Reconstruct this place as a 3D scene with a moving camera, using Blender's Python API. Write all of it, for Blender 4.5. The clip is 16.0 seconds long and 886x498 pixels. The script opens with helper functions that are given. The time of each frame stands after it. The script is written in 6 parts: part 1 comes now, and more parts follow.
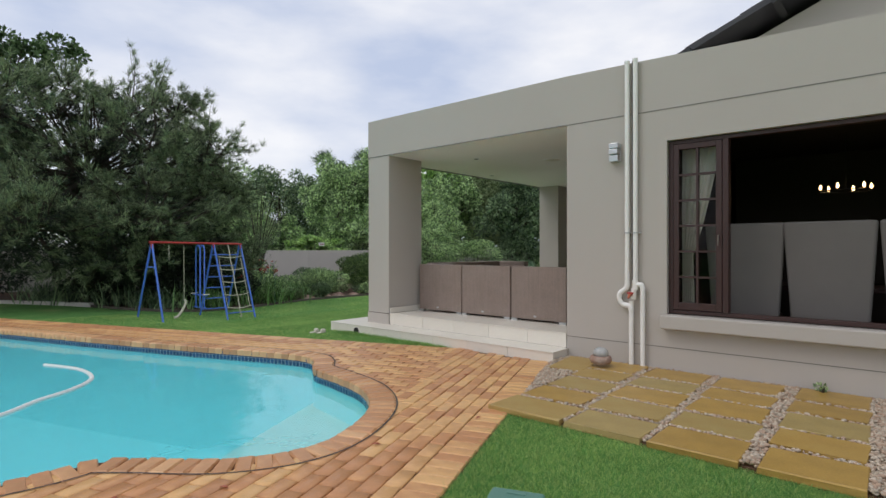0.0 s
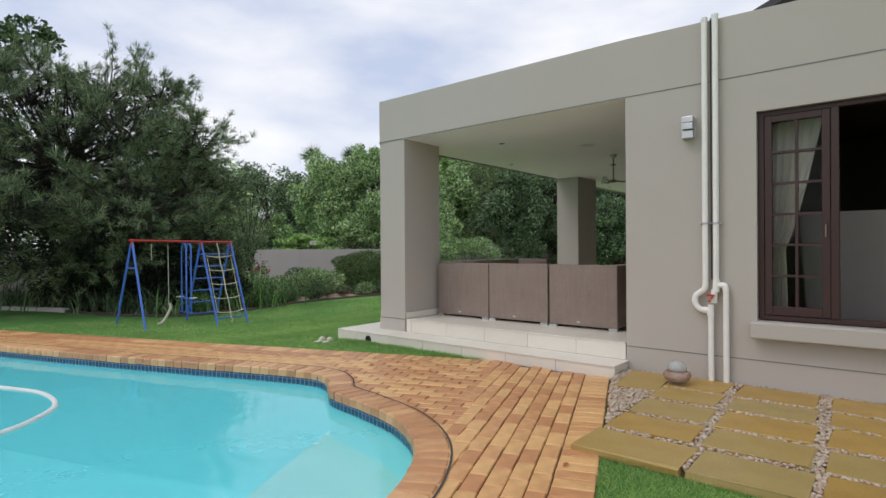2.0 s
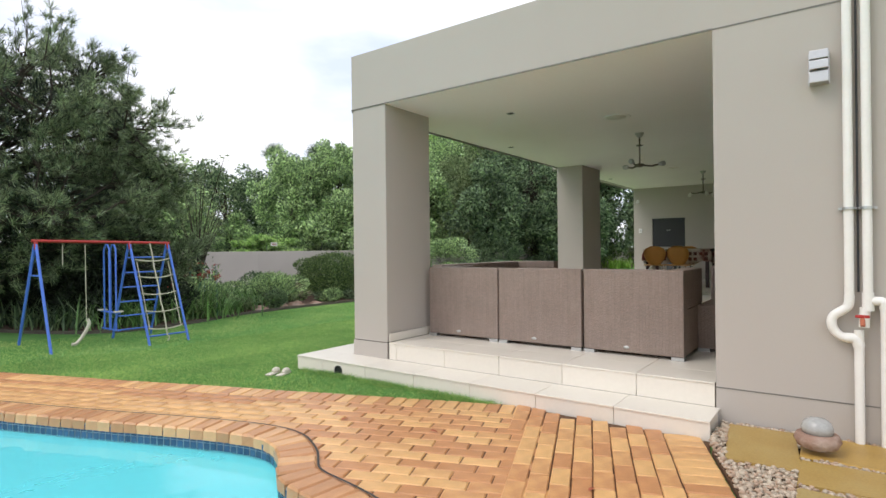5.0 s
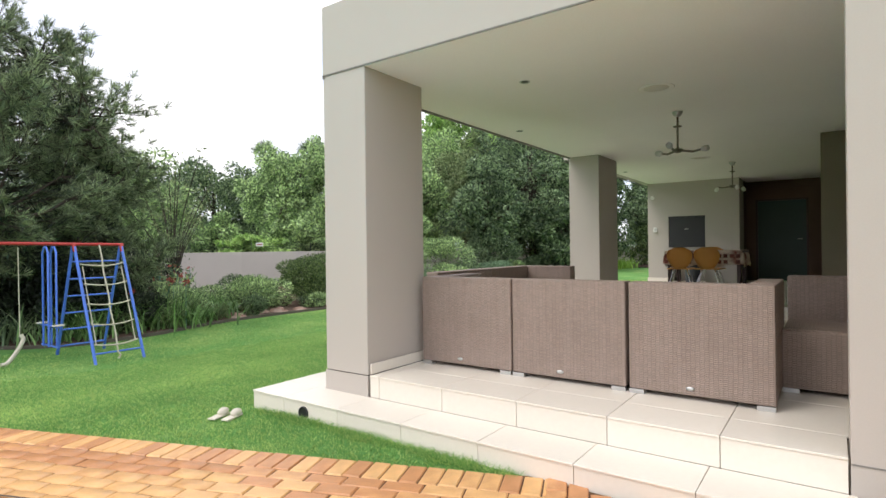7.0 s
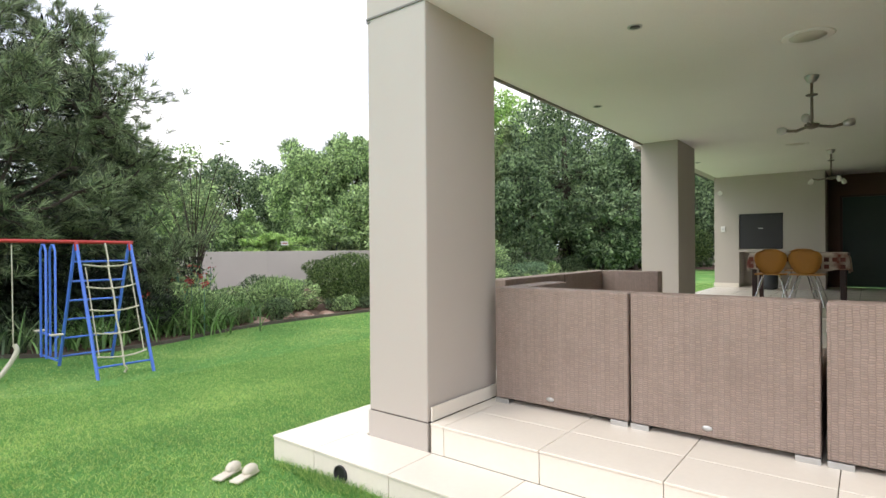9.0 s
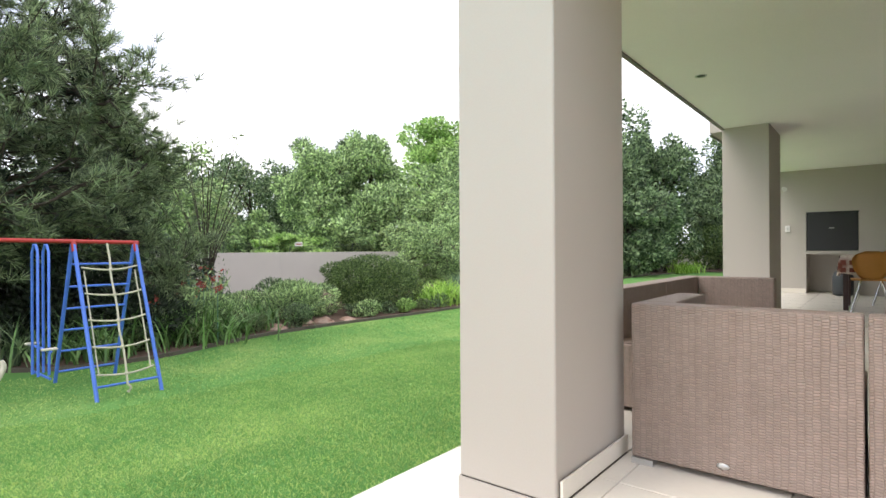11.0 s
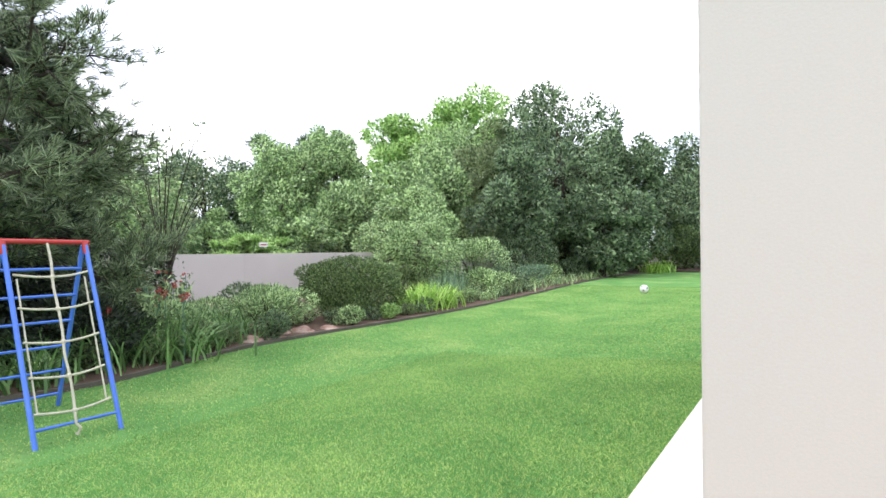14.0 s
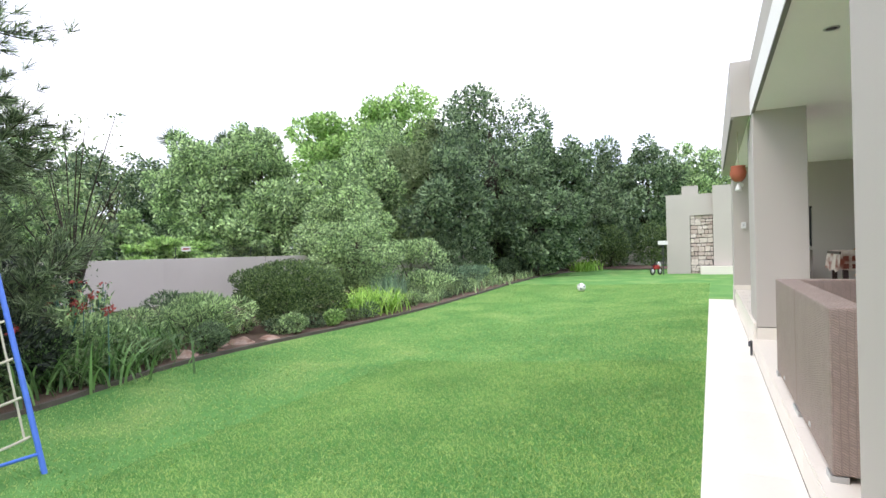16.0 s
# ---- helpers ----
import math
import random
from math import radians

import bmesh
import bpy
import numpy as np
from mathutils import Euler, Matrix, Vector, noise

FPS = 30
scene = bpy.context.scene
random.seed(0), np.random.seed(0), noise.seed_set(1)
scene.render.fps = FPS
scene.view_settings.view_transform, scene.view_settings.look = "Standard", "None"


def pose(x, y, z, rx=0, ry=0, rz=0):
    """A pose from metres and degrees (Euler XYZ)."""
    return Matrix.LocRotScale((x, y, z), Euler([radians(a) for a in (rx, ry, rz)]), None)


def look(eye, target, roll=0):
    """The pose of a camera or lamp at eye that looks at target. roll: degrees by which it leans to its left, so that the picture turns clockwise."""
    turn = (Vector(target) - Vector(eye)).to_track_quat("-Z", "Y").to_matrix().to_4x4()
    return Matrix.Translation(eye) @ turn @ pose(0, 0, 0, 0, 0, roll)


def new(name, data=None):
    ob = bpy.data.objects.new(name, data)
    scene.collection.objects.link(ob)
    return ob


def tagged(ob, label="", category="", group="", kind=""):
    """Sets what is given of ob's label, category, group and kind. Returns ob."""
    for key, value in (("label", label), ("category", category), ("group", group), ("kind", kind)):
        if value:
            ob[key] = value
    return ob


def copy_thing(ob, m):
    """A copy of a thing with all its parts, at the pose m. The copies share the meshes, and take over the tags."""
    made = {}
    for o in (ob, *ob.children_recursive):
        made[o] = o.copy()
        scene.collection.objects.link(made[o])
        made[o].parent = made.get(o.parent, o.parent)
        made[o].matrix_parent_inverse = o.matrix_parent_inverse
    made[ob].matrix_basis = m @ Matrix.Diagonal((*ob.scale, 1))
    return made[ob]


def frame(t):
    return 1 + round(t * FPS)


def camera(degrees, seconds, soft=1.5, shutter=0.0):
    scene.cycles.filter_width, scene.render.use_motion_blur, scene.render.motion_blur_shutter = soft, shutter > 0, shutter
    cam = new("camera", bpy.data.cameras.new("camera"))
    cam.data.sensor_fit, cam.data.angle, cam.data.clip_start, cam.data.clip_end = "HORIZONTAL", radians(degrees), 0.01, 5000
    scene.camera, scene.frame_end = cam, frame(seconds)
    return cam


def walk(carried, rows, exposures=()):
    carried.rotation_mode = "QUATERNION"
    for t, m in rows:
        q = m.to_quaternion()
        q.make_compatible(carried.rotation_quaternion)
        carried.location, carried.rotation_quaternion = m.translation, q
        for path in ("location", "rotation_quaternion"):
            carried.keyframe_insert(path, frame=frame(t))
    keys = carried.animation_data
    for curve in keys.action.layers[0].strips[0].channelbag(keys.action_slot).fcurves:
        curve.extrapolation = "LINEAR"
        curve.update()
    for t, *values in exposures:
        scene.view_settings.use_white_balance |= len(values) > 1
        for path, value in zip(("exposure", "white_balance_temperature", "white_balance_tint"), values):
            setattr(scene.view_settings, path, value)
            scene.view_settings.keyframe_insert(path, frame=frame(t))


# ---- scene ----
cam = camera(78.5, 16.0)
PATH = [
    (0, -0.252, 0.628, 1.278, 0.06, -0.00, 41.05),
    (0.5, -0.525, 0.725, 1.265, 0.14, 0.04, 40.89),
    (1, -0.805, 0.828, 1.264, 0.03, 0.18, 40.55),
    (1.5, -1.064, 0.939, 1.258, -0.04, 0.28, 40.12),
    (2, -1.306, 1.074, 1.246, -0.06, 0.35, 39.66),
    (2.5, -1.552, 1.229, 1.240, -0.13, 0.48, 39.15),
    (3, -1.806, 1.405, 1.237, -0.21, 0.59, 38.52),
    (3.5, -2.047, 1.596, 1.230, -0.15, 0.61, 37.81),
    (4, -2.258, 1.786, 1.231, -0.05, 0.60, 37.08),
    (6.5, -3.251, 3.075, 1.267, 0.00, 0.70, 35.66),
    (7, -3.434, 3.297, 1.285, -0.05, 0.71, 35.62),
    (7.5, -3.648, 3.491, 1.297, -0.09, 0.69, 35.81),
    (8, -3.880, 3.671, 1.295, -0.07, 0.61, 36.31),
    (8.5, -4.139, 3.852, 1.294, -0.06, 0.50, 37.15),
    (9, -4.421, 4.023, 1.297, -0.05, 0.40, 38.06),
    (9.5, -4.695, 4.174, 1.297, -0.02, 0.31, 38.73),
    (10, -4.942, 4.310, 1.298, 0.06, 0.30, 39.05),
    (12.5, -6.111, 4.671, 1.296, 0.15, 0.30, 37.44),
    (13, -6.301, 4.753, 1.292, 0.11, 0.28, 36.46),
    (13.5, -6.496, 4.850, 1.299, 0.05, 0.33, 35.41),
    (14, -6.679, 4.900, 1.303, 0.11, 0.52, 34.34),
    (14.5, -6.865, 4.885, 1.305, 0.14, 0.70, 32.08),
    (15, -7.051, 4.848, 1.311, 0.10, 0.81, 30.15),
    (15.5, -7.206, 4.906, 1.319, 0.09, 1.03, 28.26),
    (16, -7.348, 4.995, 1.328, 0.09, 1.31, 26.34),
]
walk(cam, [(t, pose(x, y, z, 90 + pitch, roll, yaw)) for t, x, y, z, pitch, roll, yaw in PATH],
     [(0, 0.05, 6500, 11), (2, 0.15, 6550, 11), (4, 0.5, 6650, 11), (7, 0.97, 6850, 13), (10, 1.15, 6850, 13), (12.5, 1.35, 6650, 13), (14, 1.42, 6400, 16), (16, 1.27, 6400, 16)])
# ---- light ----
SUN_EL, SUN_AZ = 52.0, 215.0
world = bpy.data.worlds.new("world")
scene.world = world
world.use_nodes = True
wn, wl = world.node_tree.nodes, world.node_tree.links
wn.clear()
w_out = wn.new("ShaderNodeOutputWorld")
w_bg = wn.new("ShaderNodeBackground")
w_bg.inputs["Strength"].default_value = 0.1
w_sky = wn.new("ShaderNodeTexSky")
w_sky.sky_type = "NISHITA"
w_sky.sun_disc = False
w_sky.sun_elevation, w_sky.sun_rotation = radians(SUN_EL), radians(SUN_AZ)
w_co = wn.new("ShaderNodeTexCoord")
w_map = wn.new("ShaderNodeMapping")
w_map.inputs["Scale"].default_value = (1.0, 1.0, 2.6)
w_map.inputs["Location"].default_value = (0.35, 0.1, 0.0)
w_noise = wn.new("ShaderNodeTexNoise")
w_noise.inputs["Scale"].default_value = 2.3
w_noise.inputs["Detail"].default_value = 6.0
w_noise.inputs["Roughness"].default_value = 0.5
w_ramp = wn.new("ShaderNodeValToRGB")
w_ramp.color_ramp.elements[0].position, w_ramp.color_ramp.elements[0].color = 0.36, (5.4, 6.2, 8.0, 1)
w_ramp.color_ramp.elements[1].position, w_ramp.color_ramp.elements[1].color = 0.62, (9.6, 9.7, 10.0, 1)
w_mix = wn.new("ShaderNodeMixRGB")
w_mix.inputs["Fac"].default_value = 0.88
wl.new(w_co.outputs["Generated"], w_map.inputs["Vector"])
wl.new(w_map.outputs["Vector"], w_noise.inputs["Vector"])
wl.new(w_noise.outputs["Fac"], w_ramp.inputs["Fac"])
wl.new(w_sky.outputs["Color"], w_mix.inputs["Color1"])
wl.new(w_ramp.outputs["Color"], w_mix.inputs["Color2"])
wl.new(w_mix.outputs["Color"], w_bg.inputs["Color"])
wl.new(w_bg.outputs["Background"], w_out.inputs["Surface"])

sun = new("sun", bpy.data.lights.new("sun", "SUN"))
sun.data.energy, sun.data.angle, sun.data.color = 0.7, radians(25), (1.0, 0.97, 0.92)
_el, _az = radians(SUN_EL), radians(SUN_AZ)
sun.matrix_world = look((40 * math.sin(_az) * math.cos(_el), 40 * math.cos(_az) * math.cos(_el), 40 * math.sin(_el)), (0, 0, 0))


# ---- materials ----
def mat(name, base, rough=0.7, metal=0.0, vary=0.12, scale=3.0, fine=60.0, bump=0.15, dist=0.01, rand=0.0, island=0.0,
        second=None, second_at=0.62, spec=0.5):
    """A surface with slow stains, fine grain and relief; rand and island vary its lightness from object to object or piece to piece."""
    m = bpy.data.materials.new(name)
    m.use_nodes = True
    n, l = m.node_tree.nodes, m.node_tree.links
    b = n["Principled BSDF"]
    b.inputs["Roughness"].default_value, b.inputs["Metallic"].default_value = rough, metal
    b.inputs["Specular IOR Level"].default_value = spec
    co = n.new("ShaderNodeTexCoord")
    big = n.new("ShaderNodeTexNoise")
    big.inputs["Scale"].default_value, big.inputs["Detail"].default_value = scale, 5.0
    small = n.new("ShaderNodeTexNoise")
    small.inputs["Scale"].default_value, small.inputs["Detail"].default_value = fine, 4.0
    for t in (big, small):
        l.new(co.outputs["Object"], t.inputs["Vector"])
    val = n.new("ShaderNodeMath")
    val.operation = "MULTIPLY_ADD"
    val.inputs[1].default_value, val.inputs[2].default_value = 2.4 * vary, 1.0 - 1.2 * vary
    l.new(big.outputs["Fac"], val.inputs[0])
    val2 = n.new("ShaderNodeMath")
    val2.operation = "MULTIPLY_ADD"
    val2.inputs[1].default_value = 1.6 * vary
    l.new(small.outputs["Fac"], val2.inputs[0])
    off = n.new("ShaderNodeMath")
    off.operation = "SUBTRACT"
    off.inputs[1].default_value = 0.8 * vary
    l.new(val.outputs[0], off.inputs[0])
    l.new(off.outputs[0], val2.inputs[2])
    last = val2.outputs[0]
    for amount, kind, socket in ((rand, "ShaderNodeObjectInfo", "Random"), (island, "ShaderNodeNewGeometry", "Random Per Island")):
        if amount:
            src = n.new(kind)
            r = n.new("ShaderNodeMath")
            r.operation = "MULTIPLY_ADD"
            r.inputs[1].default_value, r.inputs[2].default_value = 2 * amount, 1 - amount
            l.new(src.outputs[socket], r.inputs[0])
            k = n.new("ShaderNodeMath")
            k.operation = "MULTIPLY"
            l.new(last, k.inputs[0]), l.new(r.outputs[0], k.inputs[1])
            last = k.outputs[0]
    col = n.new("ShaderNodeMixRGB")
    col.blend_type = "MULTIPLY"
    col.inputs["Fac"].default_value = 1.0
    col.inputs["Color1"].default_value = (*base, 1)
    if second:
        mixc = n.new("ShaderNodeMixRGB")
        mixc.inputs["Color1"].default_value, mixc.inputs["Color2"].default_value = (*base, 1), (*second, 1)
        ramp = n.new("ShaderNodeValToRGB")
        ramp.color_ramp.elements[0].position, ramp.color_ramp.elements[1].position = second_at - 0.12, second_at + 0.12
        if rand or island:
            src2 = n.new("ShaderNodeObjectInfo" if rand else "ShaderNodeNewGeometry")
            add = n.new("ShaderNodeMath")
            add.operation = "MULTIPLY_ADD"
            add.inputs[1].default_value = 0.75
            half = n.new("ShaderNodeMath")
            half.operation = "MULTIPLY"
            half.inputs[1].default_value = 0.35
            l.new(big.outputs["Fac"], half.inputs[0])
            l.new(src2.outputs["Random" if rand else "Random Per Island"], add.inputs[0])
            l.new(half.outputs[0], add.inputs[2])
            l.new(add.outputs[0], ramp.inputs["Fac"])
        else:
            l.new(big.outputs["Fac"], ramp.inputs["Fac"])
        l.new(ramp.outputs["Color"], mixc.inputs["Fac"])
        l.new(mixc.outputs["Color"], col.inputs["Color1"])
    l.new(last, col.inputs["Color2"])
    l.new(col.outputs["Color"], b.inputs["Base Color"])
    if bump:
        bp = n.new("ShaderNodeBump")
        bp.inputs["Strength"].default_value, bp.inputs["Distance"].default_value = bump, dist
        l.new(small.outputs["Fac"], bp.inputs["Height"])
        l.new(bp.outputs["Normal"], b.inputs["Normal"])
    return m


def leaf_mat(name, base, second, island=0.35, through_light=0.42):
    """Foliage: leaf by leaf lighter or darker, a little light coming through."""
    m = mat(name, base, 0.55, vary=0.25, scale=0.9, fine=9.0, bump=0.0, island=island, second=second, second_at=0.6, spec=0.3)
    n, l = m.node_tree.nodes, m.node_tree.links
    b = n["Principled BSDF"]
    tr = n.new("ShaderNodeBsdfTranslucent")
    l.new(b.inputs["Base Color"].links[0].from_socket, tr.inputs["Color"])
    mx = n.new("ShaderNodeMixShader")
    mx.inputs["Fac"].default_value = through_light
    l.new(b.outputs[0], mx.inputs[1]), l.new(tr.outputs[0], mx.inputs[2])
    l.new(mx.outputs[0], n["Material Output"].inputs["Surface"])
    return m


def glass_mat(name, tint, rough=0.02, ior=1.45):
    """A thin clear sheet: clear but tinted, with a real surface's gloss."""
    m = bpy.data.materials.new(name)
    m.use_nodes = True
    n, l = m.node_tree.nodes, m.node_tree.links
    n.remove(n["Principled BSDF"])
    tr, gl, fr, mx = n.new("ShaderNodeBsdfTransparent"), n.new("ShaderNodeBsdfGlossy"), n.new("ShaderNodeFresnel"), n.new("ShaderNodeMixShader")
    tr.inputs["Color"].default_value = (*tint, 1)
    gl.inputs["Roughness"].default_value = rough
    fr.inputs["IOR"].default_value = ior
    l.new(fr.outputs[0], mx.inputs["Fac"]), l.new(tr.outputs[0], mx.inputs[1]), l.new(gl.outputs[0], mx.inputs[2])
    l.new(mx.outputs[0], n["Material Output"].inputs["Surface"])
    return m


M_WALL = mat("taupe_plaster", (0.475, 0.434, 0.388), 0.85, vary=0.06, scale=0.7, fine=140, bump=0.12, dist=0.004)
M_JOINT = mat("dark_joint", (0.06, 0.055, 0.05), 0.9, vary=0.1)
M_CEIL = mat("ceiling_paint", (0.92, 0.89, 0.85), 0.8, vary=0.05, scale=0.6, fine=90, bump=0.05, dist=0.003)
M_FASCIA_EDGE = mat("drip_edge", (0.2, 0.19, 0.17), 0.8, vary=0.1)
M_TILE = mat("cream_tile", (0.76, 0.71, 0.62), 0.32, vary=0.05, scale=1.3, fine=35, bump=0.03, dist=0.003, rand=0.035)
M_GROUT = mat("tile_grout", (0.16, 0.14, 0.11), 0.9, vary=0.15)
M_PAVER = mat("clay_paver", (0.56, 0.262, 0.108), 0.40, vary=0.24, scale=9, fine=120, bump=0.35, dist=0.004, rand=0.12, second=(0.64, 0.37, 0.15), second_at=0.56)
M_PAVER_J = mat("clay_paver_far", (0.56, 0.262, 0.108), 0.40, vary=0.24, scale=9, fine=120, bump=0.35, dist=0.004, island=0.12, second=(0.64, 0.37, 0.15), second_at=0.56)
M_COPING = mat("coping_paver", (0.53, 0.262, 0.115), 0.42, vary=0.22, scale=8, fine=110, bump=0.3, dist=0.004, rand=0.12, second=(0.60, 0.34, 0.16), second_at=0.62)
M_SAND = mat("jointing_sand", (0.12, 0.062, 0.032), 0.95, vary=0.3, scale=5, fine=200, bump=0.3)
M_SLAB = mat("sandstone_slab", (0.43, 0.265, 0.065), 0.42, vary=0.25, scale=4.5, fine=70, bump=0.25, dist=0.005, rand=0.14, second=(0.33, 0.24, 0.085), second_at=0.66)
M_PEBBLE = mat("pebbles", (0.60, 0.50, 0.38), 0.6, vary=0.2, scale=20, fine=150, bump=0.1, island=0.4, second=(0.33, 0.23, 0.16), second_at=0.62)
M_LAWN = mat("lawn", (0.150, 0.345, 0.095), 0.9, vary=0.26, scale=0.9, fine=90, bump=0.9, dist=0.03, second=(0.25, 0.37, 0.12), second_at=0.6, spec=0.1)
M_BLADE = leaf_mat("grass_blade", (0.205, 0.455, 0.130), (0.42, 0.54, 0.18), 0.28, 0.5)
M_SOIL = mat("bed_soil", (0.125, 0.078, 0.052), 0.95, vary=0.4, scale=3, fine=60, bump=0.7, dist=0.03)
M_POOL = mat("pool_plaster", (0.38, 0.96, 1.0), 0.6, vary=0.05, scale=0.6, fine=20, bump=0.02)
M_SHELF = mat("pool_shelf_plaster", (0.88, 0.93, 0.82), 0.6, vary=0.10, scale=1.6, fine=14, bump=0.02, second=(0.66, 0.78, 0.62), second_at=0.6)
M_WATER = glass_mat("pool_water", (0.74, 0.99, 1.0), 0.03, 1.33)
M_PTILE = mat("blue_pool_tile", (0.03, 0.085, 0.17), 0.2, vary=0.2, scale=8, fine=40, bump=0.02, island=0.25)
M_PGROUT = mat("pool_tile_grout", (0.30, 0.38, 0.42), 0.8, vary=0.1)
M_RATTAN = mat("rattan_weave", (0.32, 0.248, 0.21), 0.6, vary=0.12, scale=4, fine=90, bump=0.2)
M_STEEL = mat("brushed_steel", (0.55, 0.55, 0.54), 0.35, 0.9, vary=0.08)
M_PVC = mat("white_pvc", (0.84, 0.82, 0.77), 0.35, vary=0.06, scale=5, bump=0.03)
M_FRAME = mat("brown_window_frame", (0.042, 0.016, 0.013), 0.45, vary=0.15, scale=6, fine=60, bump=0.08)
M_GLASS = glass_mat("pane_glass", (0.90, 0.92, 0.91), 0.02, 1.18)
# near-black for every room surface, standing in for the lack of light
M_DARKROOM = mat("unlit_interior_tone", (0.05, 0.042, 0.035), 0.8, vary=0.1)
M_CURTAIN = mat("curtain_cloth", (0.62, 0.57, 0.50), 0.85, vary=0.12, scale=8, fine=200)
M_CHAIRCLOTH = mat("grey_cloth", (0.135, 0.122, 0.112), 0.9, vary=0.08, scale=4, fine=260, bump=0.2, dist=0.002)
M_ROOF = mat("roof_tile", (0.045, 0.045, 0.05), 0.6, vary=0.2, scale=4)
M_BLUE = mat("blue_paint", (0.075, 0.19, 0.68), 0.35, vary=0.12, scale=6, fine=60, bump=0.05)
M_RED = mat("red_paint", (0.42, 0.035, 0.03), 0.45, vary=0.15, scale=6)
M_ROPE = mat("rope", (0.55, 0.52, 0.40), 0.9, vary=0.2, scale=20, fine=200, bump=0.4)
M_PLASTIC = mat("cream_plastic", (0.60, 0.56, 0.46), 0.5, vary=0.1)
M_GWALL = mat("garden_wall_paint", (0.60, 0.562, 0.51), 0.85, vary=0.1, scale=0.5, fine=60, bump=0.1)
M_BARK = mat("bark", (0.055, 0.042, 0.032), 0.95, vary=0.3, scale=6, fine=50, bump=0.8, dist=0.02)
M_BLACK = mat("black_steel", (0.018, 0.018, 0.02), 0.45, vary=0.15, bump=0.05)
M_DOOR = mat("dark_green_door", (0.016, 0.042, 0.035), 0.5, vary=0.15)
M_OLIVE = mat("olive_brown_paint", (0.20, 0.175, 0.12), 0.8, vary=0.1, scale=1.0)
M_BRICKWALL = mat("dark_brown_wall", (0.11, 0.062, 0.045), 0.8, vary=0.25, scale=2, fine=40)
M_ORANGE = mat("orange_chair_shell", (0.52, 0.25, 0.05), 0.4, vary=0.08)
M_CHROME = mat("chrome", (0.7, 0.7, 0.7), 0.15, 1.0, vary=0.03, bump=0)
M_CLOTH = mat("patterned_cloth", (0.62, 0.55, 0.46), 0.85, vary=0.1, scale=7, fine=120, second=(0.20, 0.05, 0.03), second_at=0.56)
M_TERRA = mat("terracotta", (0.42, 0.12, 0.06), 0.7, vary=0.15)
M_STONE = mat("stone_cladding", (0.52, 0.42, 0.36), 0.8, vary=0.25, scale=9, fine=50, bump=0.4, dist=0.01, rand=0.14, second=(0.58, 0.51, 0.45), second_at=0.5)
M_WHITE = mat("white_paint", (0.75, 0.74, 0.71), 0.5, vary=0.05)
M_LID = mat("green_plastic", (0.10, 0.23, 0.18), 0.45, vary=0.1, scale=5)
M_GLOBE = mat("lamp_glass", (0.42, 0.42, 0.40), 0.15, vary=0.2, scale=9)
M_BRONZE = mat("dark_bronze", (0.16, 0.14, 0.11), 0.4, 0.6, vary=0.1)
M_GAS = mat("grey_gas_cylinder", (0.05, 0.055, 0.06), 0.5, vary=0.1)
M_EDGE = mat("bed_edging", (0.105, 0.09, 0.07), 0.9, vary=0.3, scale=4, fine=60, bump=0.5)
M_ROCK = mat("rock", (0.33, 0.205, 0.15), 0.85, vary=0.25, scale=5, fine=40, bump=0.6, dist=0.02, second=(0.42, 0.34, 0.28), second_at=0.6)

L_PINE = leaf_mat("pine_needles", (0.115, 0.155, 0.090), (0.25, 0.32, 0.165), 0.5, 0.15)
# leaf colour dropped to near black to carry the pine's deep shade
L_SHADE = leaf_mat("shade_darkened_leaves", (0.018, 0.028, 0.017), (0.035, 0.052, 0.027), 0.4, 0.1)
L_DARK = leaf_mat("dark_leaves", (0.125, 0.195, 0.110), (0.205, 0.285, 0.145), 0.6, 0.25)
L_MID = leaf_mat("green_leaves", (0.250, 0.385, 0.175), (0.40, 0.53, 0.245), 0.6, 0.25)
L_OAK = leaf_mat("broad_dark_leaves", (0.07, 0.125, 0.05), (0.12, 0.19, 0.075), 0.35, 0.2)
L_LIME = leaf_mat("lime_leaves", (0.30, 0.49, 0.16), (0.43, 0.60, 0.22), 0.4)
L_BLUE = leaf_mat("grey_green_leaves", (0.19, 0.31, 0.19), (0.28, 0.40, 0.25), 0.35)
L_STRAP = leaf_mat("strap_leaves", (0.29, 0.52, 0.09), (0.42, 0.62, 0.15), 0.3)
L_BLADES = leaf_mat("dark_strap_leaves", (0.12, 0.23, 0.075), (0.19, 0.33, 0.11), 0.45, 0.25)
L_BROWN = leaf_mat("brownish_leaves", (0.175, 0.25, 0.115), (0.25, 0.31, 0.15), 0.4)
L_HEDGE = leaf_mat("hedge_leaves", (0.080, 0.138, 0.052), (0.165, 0.235, 0.082), 0.5, 0.2)
L_FLOWER = mat("red_flowers", (0.40, 0.07, 0.055), 0.7, vary=0.15, island=0.3)


# ---- makers ----
def part(name, bm, material, parent=None, label="", kind="", smooth=False):
    """Links a bmesh as one mesh object, under a thing or part if given."""
    me = bpy.data.meshes.new(name)
    bm.to_mesh(me)
    bm.free()
    if smooth:
        me.shade_smooth()
    me.materials.append(material)
    ob = new(name, me)
    if parent is not None:
        ob.parent = parent
    return tagged(ob, label, kind=kind)


